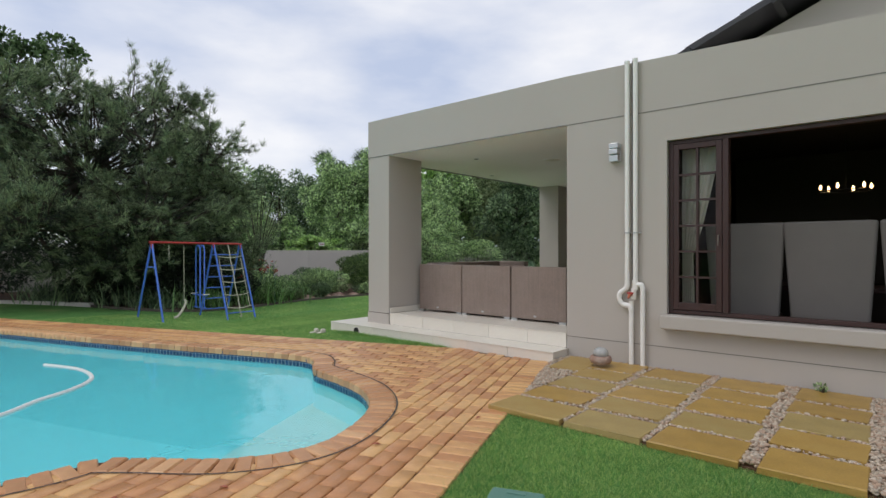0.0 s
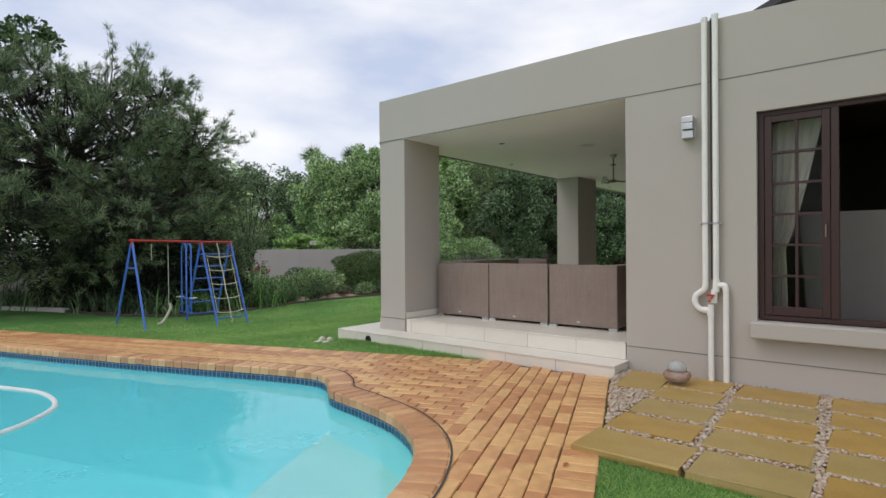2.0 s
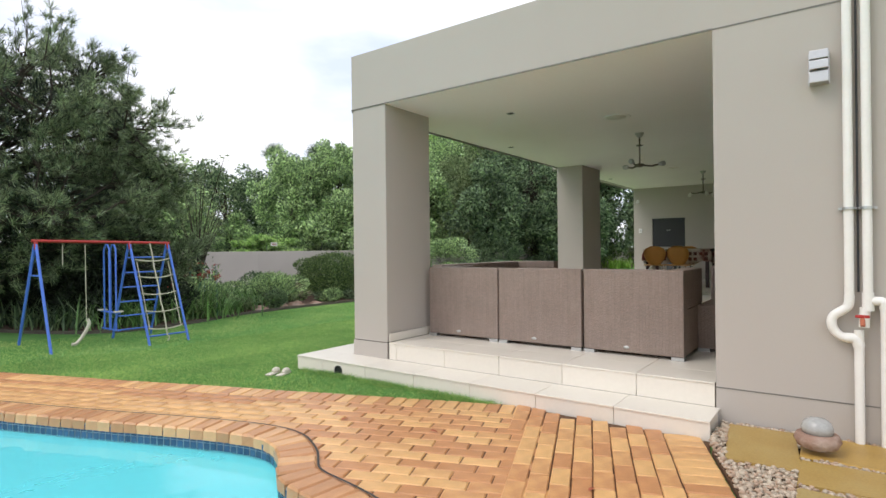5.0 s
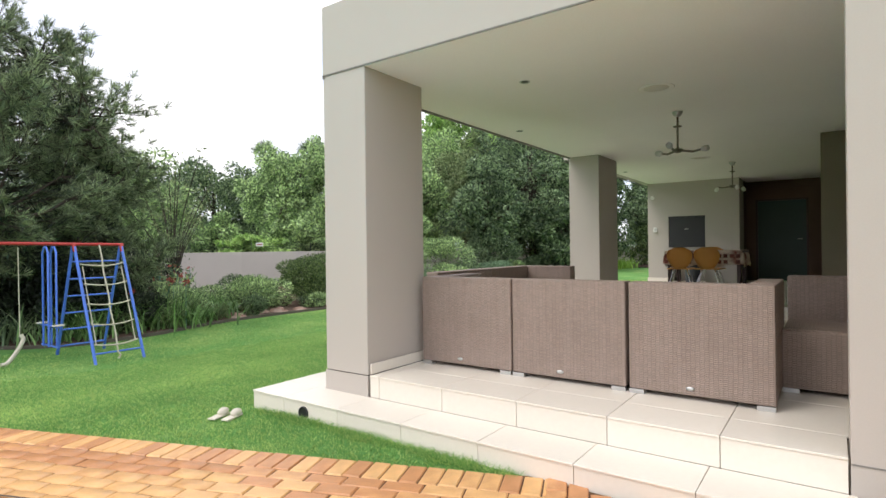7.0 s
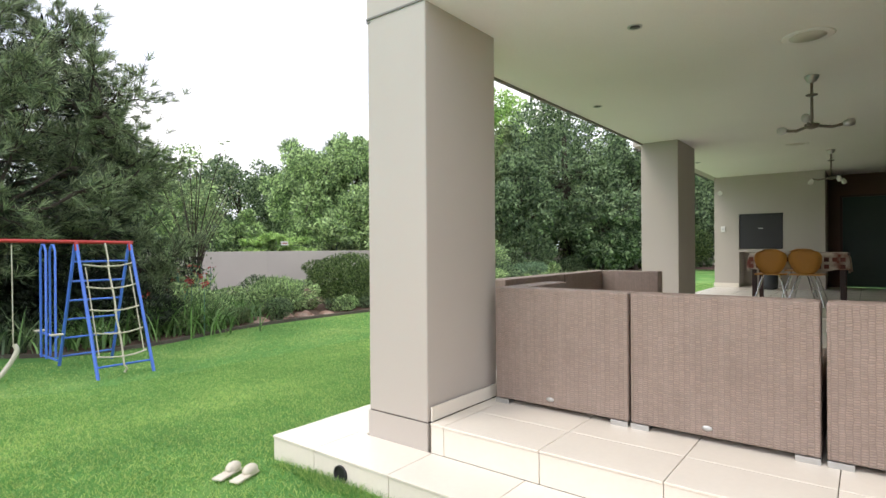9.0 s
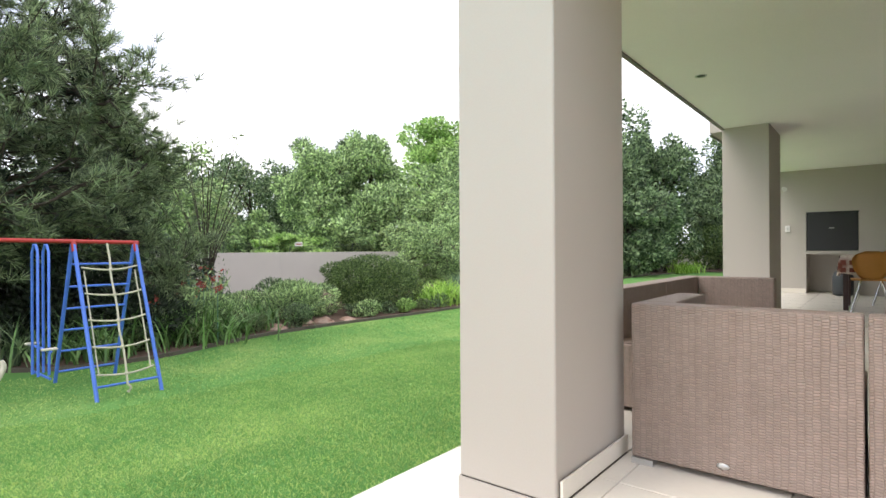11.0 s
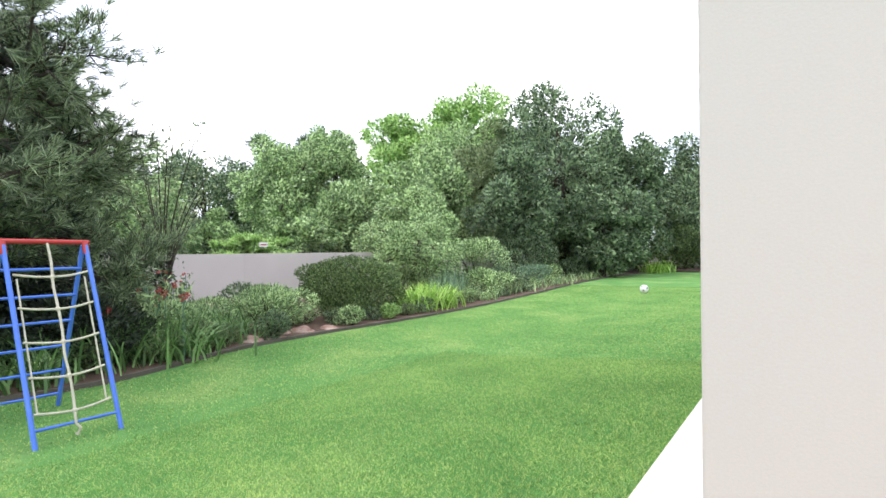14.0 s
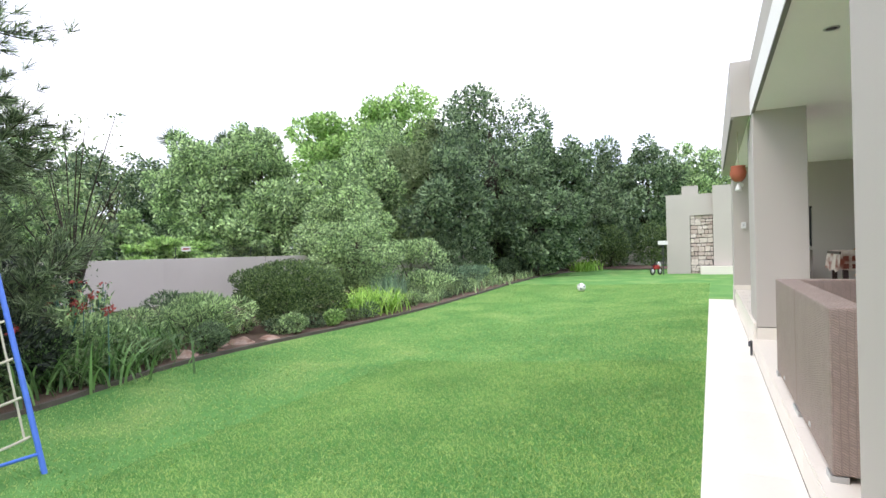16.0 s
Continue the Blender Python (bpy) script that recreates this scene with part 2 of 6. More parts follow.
def raw(name, verts, faces, material, parent=None, label="", kind=""):
    """The same from numpy arrays: verts (n, 3), faces (m, k)."""
    verts, faces = np.asarray(verts, dtype=np.float32), np.asarray(faces, dtype=np.int32)
    me = bpy.data.meshes.new(name)
    me.vertices.add(len(verts))
    me.vertices.foreach_set("co", verts.ravel())
    k = faces.shape[1]
    me.loops.add(faces.size)
    me.loops.foreach_set("vertex_index", faces.ravel())
    me.polygons.add(len(faces))
    me.polygons.foreach_set("loop_start", np.arange(len(faces), dtype=np.int32) * k)
    me.update(calc_edges=True)
    me.materials.append(material)
    ob = new(name, me)
    if parent is not None:
        ob.parent = parent
    return tagged(ob, label, kind=kind)


def thing(name, at, label, category, group="", kind="", rz=0):
    ob = new(name)
    ob.matrix_basis = pose(*at, 0, 0, rz)
    return tagged(ob, label, category, group, kind)


def add_box(bm, x0, x1, y0, y1, z0, z1, bevel=0.0, m=None, seg=2):
    made = bmesh.ops.create_cube(bm, size=1.0, matrix=Matrix.Translation(((x0 + x1) / 2, (y0 + y1) / 2, (z0 + z1) / 2)) @ Matrix.Diagonal((x1 - x0, y1 - y0, z1 - z0, 1)))
    vs = made["verts"]
    if bevel:
        es = list({e for v in vs for e in v.link_edges})
        out = bmesh.ops.bevel(bm, geom=es, offset=bevel, segments=seg, profile=0.5, affect="EDGES")
        vs = list({v for f in out["faces"] for v in f.verts} | {v for v in vs if v.is_valid})
    if m is not None:
        bmesh.ops.transform(bm, matrix=m, verts=vs)
    return vs


def box(x0, x1, y0, y1, z0, z1, bevel=0.0, m=None, seg=2):
    bm = bmesh.new()
    add_box(bm, x0, x1, y0, y1, z0, z1, bevel, m, seg)
    return bm


def add_tube(bm, points, radii, sides=8, caps=True):
    """A tube along points with a radius for each."""
    points = [Vector(p) for p in points]
    if not hasattr(radii, "__len__"):
        radii = [radii] * len(points)
    rings, side = [], None
    for i, p in enumerate(points):
        d = (points[min(i + 1, len(points) - 1)] - points[max(i - 1, 0)]).normalized()
        if side is None:
            side = d.orthogonal().normalized()
        side = (side - d * side.dot(d)).normalized()
        up = d.cross(side)
        rings.append([bm.verts.new(p + radii[i] * (math.cos(a) * side + math.sin(a) * up)) for a in [2 * math.pi * k / sides for k in range(sides)]])
    for a, b in zip(rings, rings[1:]):
        for k in range(sides):
            f = bm.faces.new((a[k], a[(k + 1) % sides], b[(k + 1) % sides], b[k]))
            f.smooth = True
    if caps:
        for ring in (rings[0][::-1], rings[-1]):
            bm.faces.new([bm.verts.new(v.co) for v in ring])
    return bm


def tube(points, radii, sides=8):
    return add_tube(bmesh.new(), points, radii, sides)


def add_lathe(bm, profile, sides=20, m=None):
    """Turns (radius, height) pairs round z."""
    rings = []
    for r, z in profile:
        rings.append([bm.verts.new((r * math.cos(2 * math.pi * k / sides), r * math.sin(2 * math.pi * k / sides), z)) for k in range(sides)])
    for a, b in zip(rings, rings[1:]):
        for k in range(sides):
            bm.faces.new((a[k], a[(k + 1) % sides], b[(k + 1) % sides], b[k])).smooth = True
    bm.faces.new(rings[0][::-1]), bm.faces.new(rings[-1])
    if m is not None:
        bmesh.ops.transform(bm, matrix=m, verts=[v for r in rings for v in r])
    return bm


def lathe(profile, sides=20, m=None):
    return add_lathe(bmesh.new(), profile, sides, m)


def bend(points, step=6):
    """A smooth line through the points."""
    pts = [Vector(p) for p in points]
    out = []
    for i in range(len(pts) - 1):
        p0, p1, p2, p3 = pts[max(i - 1, 0)], pts[i], pts[i + 1], pts[min(i + 2, len(pts) - 1)]
        for k in range(step):
            t = k / step
            out.append(0.5 * ((2 * p1) + (p2 - p0) * t + (2 * p0 - 5 * p1 + 4 * p2 - p3) * t * t + (3 * p1 - p0 - 3 * p2 + p3) * t ** 3))
    return out + [pts[-1]]


# ---- the lie of the land ----
def smooth01(v):
    v = min(1.0, max(0.0, v))
    return v * v * (3 - 2 * v)


def lawn_z(x, y):
    """Height of the lawn: it falls away to the west, less so further north."""
    fall = smooth01((-6.6 - x) / 5.2) * (1 - 0.85 * smooth01((y - 14) / 18))
    return -0.025 - 0.29 * fall * (0.62 + 0.38 * smooth01((y - 4.6) / 2.2))


POOL = bend([(-13.4, 1.7, 0), (-11.14, 2.55, 0), (-9.31, 3.17, 0), (-7.46, 3.84, 0), (-6.38, 4.27, 0), (-5.78, 4.44, 0), (-5.45, 4.34, 0), (-5.14, 4.12, 0), (-4.67, 4.04, 0),
             (-4.1, 3.9, 0), (-3.62, 3.57, 0), (-3.3, 3.06, 0), (-3.23, 2.65, 0), (-3.42, 2.27, 0), (-3.82, 1.94, 0), (-4.02, 1.72, 0), (-4.03, 1.4, 0),
             (-4.2, 0.6, 0), (-4.6, -0.9, 0), (-5.8, -2.2, 0), (-8.2, -3.0, 0), (-12.0, -2.7, 0), (-14.4, -1.2, 0), (-14.8, 0.5, 0), (-13.4, 1.7, 0)], 6)[:-1]


def line_walk(line, pitch, closed=True):
    """Points and directions at even steps along a line."""
    pts = list(line) + ([line[0]] if closed else [])
    seg = [(b - a).length for a, b in zip(pts, pts[1:])]
    n = max(1, round(sum(seg) / pitch))
    pitch = sum(seg) / n
    out, i, done = [], 0, 0.0
    for k in range(n):
        want = (k + 0.5) * pitch
        while done + seg[i] < want:
            done += seg[i]
            i += 1
        out.append((pts[i].lerp(pts[i + 1], (want - done) / seg[i]), (pts[i + 1] - pts[i]).normalized()))
    return out


def offset_line(line, d):
    out = []
    for i, p in enumerate(line):
        t = (line[(i + 1) % len(line)] - line[i - 1]).normalized()
        out.append(p + d * Vector((-t.y, t.x, 0)))
    return out


def inside(x, y, poly):
    hit = False
    for (x0, y0, *_), (x1, y1, *_) in zip(poly, list(poly[1:]) + [poly[0]]):
        if (y0 > y) != (y1 > y) and x < (x1 - x0) * (y - y0) / (y1 - y0) + x0:
            hit = not hit
    return hit


COPING_OUT = offset_line(POOL, 0.235)
PAVED = [(-16.5, 2.2), (-14.2, 2.35), (-12.6, 2.98), (-10.7, 3.85), (-8.9, 4.5), (-7.19, 5.1), (-5.92, 5.6), (-5.05, 5.97), (-4.85, 6.075), (-3.345, 6.075), (-3.31, 5.86), (-2.08, 2.66),
         (-1.55, 1.28), (-0.7, -0.9), (0.6, -4.5), (-16.5, -4.5)]
VERANDA_X0, VERANDA_X1, FRONT, BACK = -6.95, -3.37, 6.45, 16.6
FLOOR_Z, STEP_Z, CEIL_Z, TOP_Z = 0.285, 0.113, 2.76, 3.335


# ---- ground ----
def hole_sheet(name, outer, hole, z, material, label=""):
    """A flat sheet with a hole in it."""
    bm = bmesh.new()
    es = []
    for loop in (outer, hole):
        vs = [bm.verts.new((p[0], p[1], z)) for p in loop]
        es += [bm.edges.new((a, b)) for a, b in zip(vs, vs[1:] + vs[:1])]
    bmesh.ops.triangle_fill(bm, use_beauty=True, use_dissolve=False, edges=es)
    bmesh.ops.recalc_face_normals(bm, faces=bm.faces[:])
    for f in bm.faces:
        if f.normal.z < 0:
            f.normal_flip()
    return tagged(part(name, bm, material, None, label), kind="structure")


def build_ground():
    xs = np.concatenate([[-900, -400, -200, -110, -70, -50, -40, -33], np.arange(-28, 1.01, 0.5), [2, 4, 8, 14, 22, 40, 80, 200, 900]])
    ys = np.concatenate([[-900, -200, -60, -25, -12], np.arange(-6, 16, 0.5), np.arange(16, 48, 2.0), [50, 56, 70, 100, 200, 900]])
    verts = [(x, y, lawn_z(x, y)) for y in ys for x in xs]
    w = len(xs)
    faces = []
    for j in range(len(ys) - 1):
        for i in range(w - 1):
            cx, cy = (xs[i] + xs[i + 1]) / 2, (ys[j] + ys[j + 1]) / 2
            if all(inside(px, py, PAVED_IN) for px in (xs[i], xs[i + 1]) for py in (ys[j], ys[j + 1])):
                continue
            faces.append((j * w + i, j * w + i + 1, (j + 1) * w + i + 1, (j + 1) * w + i))
    ob = raw("ground", verts, faces, M_LAWN, None, "short green lawn sloping gently away from the paving")
    for p in ob.data.polygons:
        p.use_smooth = True
    tagged(ob, category="lawn", kind="structure")


PAVED_IN = [(-16.3, 2.0), (-14.0, 2.3), (-10.7, 3.72), (-8.9, 4.38), (-5.4, 5.7), (-3.5, 5.9), (-2.3, 2.6), (0.2, -4.3), (-16.3, -4.3)]
build_ground()
hole_sheet("paving_bed", PAVED, offset_line(POOL, 0.03), -0.014, M_SAND, "dark jointing sand under the brick paving")


# ---- pool ----
def build_pool():
    water_z = -0.13
    n = len(POOL)
    bm = bmesh.new()
    inner = offset_line(POOL, 0.012)
    rings = []
    for z in (-0.02, -0.30, -1.35):
        rings.append([bm.verts.new((p.x, p.y, z)) for p in inner])
    for a, b in zip(rings, rings[1:]):
        for k in range(n):
            bm.faces.new((a[k], a[(k + 1) % n], b[(k + 1) % n], b[k]))
    bm.faces.new(rings[-1])
    bmesh.ops.recalc_face_normals(bm, faces=bm.faces[:])
    shell = tagged(part("pool", bm, M_POOL, None, "pale turquoise plastered swimming pool basin full of water"), category="swimming pool", kind="structure")
    bm = bmesh.new()
    shelf = [p for p in inner if p.x > -5.3 and p.y > 1.75]
    top = [bm.verts.new((p.x, p.y, -0.42)) for p in shelf]
    low = [bm.verts.new((p.x, p.y, -1.34)) for p in shelf]
    bm.faces.new(top)
    for k in range(len(top)):
        bm.faces.new((top[k], top[(k + 1) % len(top)], low[(k + 1) % len(top)], low[k]))
    bmesh.ops.recalc_face_normals(bm, faces=bm.faces[:])
    part("shelf", bm, M_SHELF, shell, "pale sandy shallow shelf under the water")
    # a band of small blue tiles
    bm, bg = bmesh.new(), bmesh.new()
    band = offset_line(POOL, 0.004)
    for (p, d) in line_walk(band, 0.056):
        nrm = Vector((d.y, -d.x, 0))
        for z0, z1 in ((-0.083, -0.034), (-0.137, -0.088)):
            a, b = p - d * 0.0240, p + d * 0.0240
            bm.faces.new([bm.verts.new(v) for v in ((a.x, a.y, z0), (b.x, b.y, z0), (b.x, b.y, z1), (a.x, a.y, z1))])
    tagged(part("waterline_tile", bm, M_PTILE, shell, "dark blue glazed mosaic tiles along the waterline"), kind="stuff")
    me_band = [Vector(p) for p in offset_line(POOL, 0.008)]
    top = [bg.verts.new((p.x, p.y, -0.02)) for p in me_band]
    low = [bg.verts.new((p.x, p.y, -0.145)) for p in me_band]
    for k in range(n):
        bg.faces.new((top[k], top[(k + 1) % n], low[(k + 1) % n], low[k]))
    part("tile_grout", bg, M_PGROUT, shell, "pale grout behind the blue tiles")
    bm = bmesh.new()
    bm.faces.new([bm.verts.new((p.x, p.y, water_z)) for p in offset_line(POOL, 0.006)])
    bmesh.ops.triangulate(bm, faces=bm.faces[:])
    for f in bm.faces:
        if f.normal.z < 0:
            f.normal_flip()
    w = tagged(part("water", bm, M_WATER, None, "clear turquoise pool water with faint ripples"), category="water", kind="structure")
    w.visible_shadow = False
    nt = M_WATER.node_tree
    co, no, bp = nt.nodes.new("ShaderNodeTexCoord"), nt.nodes.new("ShaderNodeTexNoise"), nt.nodes.new("ShaderNodeBump")
    no.inputs["Scale"].default_value, no.inputs["Detail"].default_value = 1.6, 3.0
    bp.inputs["Strength"].default_value, bp.inputs["Distance"].default_value = 0.25, 0.05
    nt.links.new(co.outputs["Object"], no.inputs["Vector"]), nt.links.new(no.outputs["Fac"], bp.inputs["Height"])
    haze, mx2 = nt.nodes.new("ShaderNodeBsdfDiffuse"), nt.nodes.new("ShaderNodeMixShader")
    haze.inputs["Color"].default_value = (0.19, 0.66, 0.74, 1)
    mx2.inputs["Fac"].default_value = 0.42
    mixer = next(nd for nd in nt.nodes if nd.type == "MIX_SHADER" and nd != mx2)
    clear = mixer.inputs[1].links[0].from_socket
    nt.links.new(clear, mx2.inputs[1]), nt.links.new(haze.outputs[0], mx2.inputs[2]), nt.links.new(mx2.outputs[0], mixer.inputs[1])
    for nd in nt.nodes:
        if nd.type in ("BSDF_GLOSSY", "FRESNEL"):
            nt.links.new(bp.outputs["Normal"], nd.inputs["Normal"])
    hose = thing("pool_hose", (-0.10, 0.0, 0), "white ribbed pool cleaner hose floating on the water", "pool hose")
    line = bend([(-8.15, 2.42, water_z), (-7.55, 2.62, water_z), (-6.95, 2.58, water_z), (-6.55, 2.3, water_z), (-6.3, 1.95, water_z), (-5.98, 1.6, water_z), (-5.9, 1.2, water_z), (-6.2, 0.4, water_z)], 10)
    part("hose", tube(line, [0.021 + 0.003 * (i % 2) for i in range(len(line))], 8), M_WHITE, hose)


build_pool()


# ---- paving ----
def brick_mesh(name, lx, ly, h, material, cham=0.006, wob=0.0, rnd=random):
    """A brick with worn upper edges, its top at z 0."""
    bm = bmesh.new()
    x, y = lx / 2, ly / 2
    j = lambda: rnd.uniform(-wob, wob)
    low = [bm.verts.new((a * x, b * y, -h)) for a, b in ((-1, -1), (1, -1), (1, 1), (-1, 1))]
    mid = [bm.verts.new((a * x + j(), b * y + j(), -cham)) for a, b in ((-1, -1), (1, -1), (1, 1), (-1, 1))]
    top = [bm.verts.new((a * (x - cham) + j(), b * (y - cham) + j(), j() * 0.4)) for a, b in ((-1, -1), (1, -1), (1, 1), (-1, 1))]
    for r, s in ((low, mid), (mid, top)):
        for k in range(4):
            bm.faces.new((r[k], r[(k + 1) % 4], s[(k + 1) % 4], s[k]))
    bm.faces.new(top)
    me = bpy.data.meshes.new(name)
    bm.to_mesh(me)
    bm.free()
    me.materials.append(material)
    return me


def place_mesh(name, me, m, parent):
    ob = new(name, me)
    ob.parent = parent
    ob.matrix_basis = m
    return ob


def join_copies(name, me, mats, material, parent, label=""):
    """Many copies of one mesh, joined."""
    v = np.array([tuple(p.co) for p in me.vertices])
    f = [list(p.vertices) for p in me.polygons]
    vh = np.c_[v, np.ones(len(v))]
    allv = np.concatenate([(vh @ np.array(m).T)[:, :3] for m in mats])
    allf = np.concatenate([np.array(f) + i * len(v) for i in range(len(mats))])
    return raw(name, allv, allf, material, parent, label, "stuff")


def build_paving():
    rnd = random.Random(4)
    paving = tagged(new("pavement"), "orange and buff clay brick paving in running bond", "paving", kind="structure")
    copers = tagged(new("pool_coping"), "rounded clay brick coping round the pool edge", "pool coping", kind="structure")
    L, W, J = 0.222, 0.106, 0.007
    meshes = [brick_mesh("brick", L, W, 0.05, M_PAVER, 0.0065, 0.0022, rnd) for _ in range(6)]
    headers = [brick_mesh("brick", L, W, 0.075, M_COPING, 0.012, 0.003, rnd) for _ in range(4)]
    # header bricks round the pool
    singles, rest = [], []
    for p, d in line_walk(offset_line(POOL, 0.111), 0.114):
        a = math.degrees(math.atan2(d.y, d.x)) + 90
        m = pose(p.x, p.y, 0.006 + rnd.uniform(-0.002, 0.002), rnd.uniform(-0.8, 0.8), rnd.uniform(-0.8, 0.8), a + rnd.uniform(-1, 1))
        (singles if p.x > -9.5 and p.y > 0.9 else rest).append(m)
    for m in singles[:300]:
        place_mesh("brick", rnd.choice(headers), m, copers)
    join_copies("brick", headers[0], singles[300:] + rest, M_COPING, copers, "clay coping bricks far along the pool")
    inner, outer = offset_line(POOL, 0.226), offset_line(POOL, 0.240)
    vs = [(p.x, p.y, 0.0045) for p in inner] + [(p.x, p.y, 0.0045) for p in outer]
    n = len(inner)
    raw("joint", vs, [(k, (k + 1) % n, n + (k + 1) % n, n + k) for k in range(n)], M_JOINT, copers, "dark expansion joint outside the coping")
    # running bond: rows that follow the lawn edge east of a mitre line, and rows along the north edge west of it
    J = 0.007
    d = Vector((0.359, -0.933, 0)).normalized()
    u = Vector((-d.y, d.x, 0))
    tuck = offset_line(POOL, 0.06)
    near, far = [], []

    def east(p, more=0.0):
        return (p.x + 3.6 - more) * 2.2 + (p.y - 3.9) * 1.15 > 0 or p.y < 3.0 and p.x > -5.0

    def lay(origin, along, across, side, angle, more=0.0, low=0.0):
        for k in range(-120, 120):
            p = origin + along * (k * (W + J)) + across * 0.115
            if east(p, more) == side and inside(p.x, p.y, PAVED) and not inside(p.x, p.y, tuck) and p.x > -15:
                near.append(pose(p.x, p.y, low + rnd.uniform(-0.002, 0.002), 0, 0, angle + 90))
        for r in range(0, 110):
            for k in range(-80, 80):
                p = origin + along * ((k + 0.5 * (r % 2)) * (L + J)) + across * (0.232 + (W + J) * (r + 0.5))
                if p.x < -15.5 or p.y < -3.5 or east(p, more) != side or not inside(p.x, p.y, PAVED) or inside(p.x, p.y, tuck):
                    continue
                if any(inside(*(p + s * along * L * 0.5 + v * across * W * 0.5)[:2], POOL) for s in (-1, 0, 1) for v in (-1, 1)):
                    continue
                m = pose(p.x, p.y, low + rnd.uniform(-0.002, 0.002), rnd.uniform(-0.5, 0.5), rnd.uniform(-0.35, 0.35), angle + rnd.uniform(-0.6, 0.6))
                (near if (-6.2 < p.x and p.y > 3.2) else far).append(m)

    lay(Vector((-3.31, 5.86, 0)), d, u * -1, True, math.degrees(math.atan2(d.y, d.x)))
    lay(Vector((-5.02, 5.99, 0)), u, d, False, math.degrees(math.atan2(u.y, u.x)), 0.13, -0.006)
    rnd.shuffle(near)
    near.sort(key=lambda m: (m.translation - Vector((-4.2, 4.6, 0))).length)
    for m in near[:300]:
        place_mesh("brick", rnd.choice(meshes), m, paving)
    far += near[300:]
    for g in range(6):
        join_copies("brick", meshes[g], far[g::6], M_PAVER_J, paving, "clay paving bricks further off")


# ---- house ----
def build_house():
    wall = bmesh.new()
    y0, y1 = FRONT, FRONT + 0.3
    # front wall beside and round the window
    add_box(wall, VERANDA_X1, -2.215, y0, y1, -0.3, TOP_Z)
    add_box(wall, -2.215, 2.4, y0, y1, -0.3, 0.6)
    add_box(wall, -2.215, 2.4, y0, y1, 2.42, TOP_Z)
    add_box(wall, 2.4, 7.0, y0, y1, -0.3, TOP_Z)
    for v in wall.verts:
        if v.co.z > 3 and v.co.x > -3:
            v.co.z -= 0.026 * (v.co.x + 3.37)
    tagged(part("wall_front", wall, M_WALL, None, "taupe plastered front wall of the house"), category="wall", kind="structure")
    # beams round the veranda
    b = bmesh.new()
    add_box(b, -6.925, VERANDA_X1, y0, y0 + 0.3, CEIL_Z, TOP_Z)
    add_box(b, -6.925, -6.625, y0 + 0.3, 12.0, CEIL_Z, TOP_Z)
    add_box(b, -7.12, -6.82, 12.0, 18.0, CEIL_Z + 0.004, TOP_Z + 0.05)
    tagged(part("wall_beam", b, M_WALL, None, "taupe plastered beam and parapet over the veranda"), category="beam", kind="structure")
    for name, x0, x1, py0, py1, z0 in (("column", -6.925, -6.446, FRONT + 0.004, 7.20, STEP_Z), ("column", -6.925, -6.43, 11.75, 12.65, FLOOR_Z)):
        col = thing(name, (x0, py0, z0), "square taupe plastered veranda column with a tiled foot", "column", "veranda columns", "structure")
        w, dp = x1 - x0, py1 - py0
        part("shaft", box(0, w, 0, dp, 0.165 if z0 == STEP_Z else 0.13, CEIL_Z - z0 - 0.002, 0.009, None, 3), M_WALL, col)
        part("plinth", box(-0.004, w + 0.002, -0.006, dp + 0.002, 0.0, 0.16 if z0 == STEP_Z else 0.125), M_WALL if z0 == STEP_Z else M_TILE, col, "slightly proud foot of the column")
        part("foot_joint", box(0.006, w - 0.006, 0.006, dp - 0.006, 0.12, 0.17), M_JOINT, col, "dark thin joint above the foot")
    # veranda back and side walls
    w = bmesh.new()
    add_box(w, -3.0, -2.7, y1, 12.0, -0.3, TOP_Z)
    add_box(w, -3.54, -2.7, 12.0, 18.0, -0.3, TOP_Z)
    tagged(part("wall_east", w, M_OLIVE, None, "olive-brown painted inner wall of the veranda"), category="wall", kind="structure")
    w = bmesh.new()
    add_box(w, -6.97, -6.51, BACK, 17.3, STEP_Z, CEIL_Z)
    add_box(w, -6.51, -5.73, BACK, 17.3, 1.95, CEIL_Z)
    add_box(w, -6.51, -5.73, BACK, 17.3, 1.18, 1.24)
    add_box(w, -5.73, -5.05, BACK, 17.3, FLOOR_Z, CEIL_Z)
    add_box(w, -6.51, -5.73, 17.2, 17.3, FLOOR_Z, 1.95)
    tagged(part("wall_fireplace", w, M_WALL, None, "taupe end wall with a built-in barbecue recess"), category="wall", kind="structure")
    w = bmesh.new()
    add_box(w, -5.05, -4.86, 17.8, 18.0, FLOOR_Z, CEIL_Z)
    add_box(w, -3.84, -3.54, 17.8, 18.0, FLOOR_Z, CEIL_Z)
    add_box(w, -4.86, -3.84, 17.8, 18.0, 2.32, CEIL_Z)
    add_box(w, -5.2, -5.05, 17.3, 18.0, FLOOR_Z, CEIL_Z)
    tagged(part("wall_back", w, M_BRICKWALL, None, "dark brown back wall of the veranda"), category="wall", kind="structure")
    tagged(part("ceiling", box(-6.93, -2.7, y0 + 0.006, 18.0, CEIL_Z - 0.012, CEIL_Z + 0.25), M_CEIL, None, "smooth pale painted veranda ceiling"), category="ceiling", kind="structure")
    # joints in the plaster
    j = bmesh.new()
    add_box(j, -6.93, VERANDA_X1 - 0.0, y0 - 0.004, y0 + 0.02, CEIL_Z - 0.010, CEIL_Z + 0.001)
    add_box(j, VERANDA_X1, 7.0, y0 - 0.003, y0 + 0.004, CEIL_Z - 0.012, CEIL_Z - 0.002)
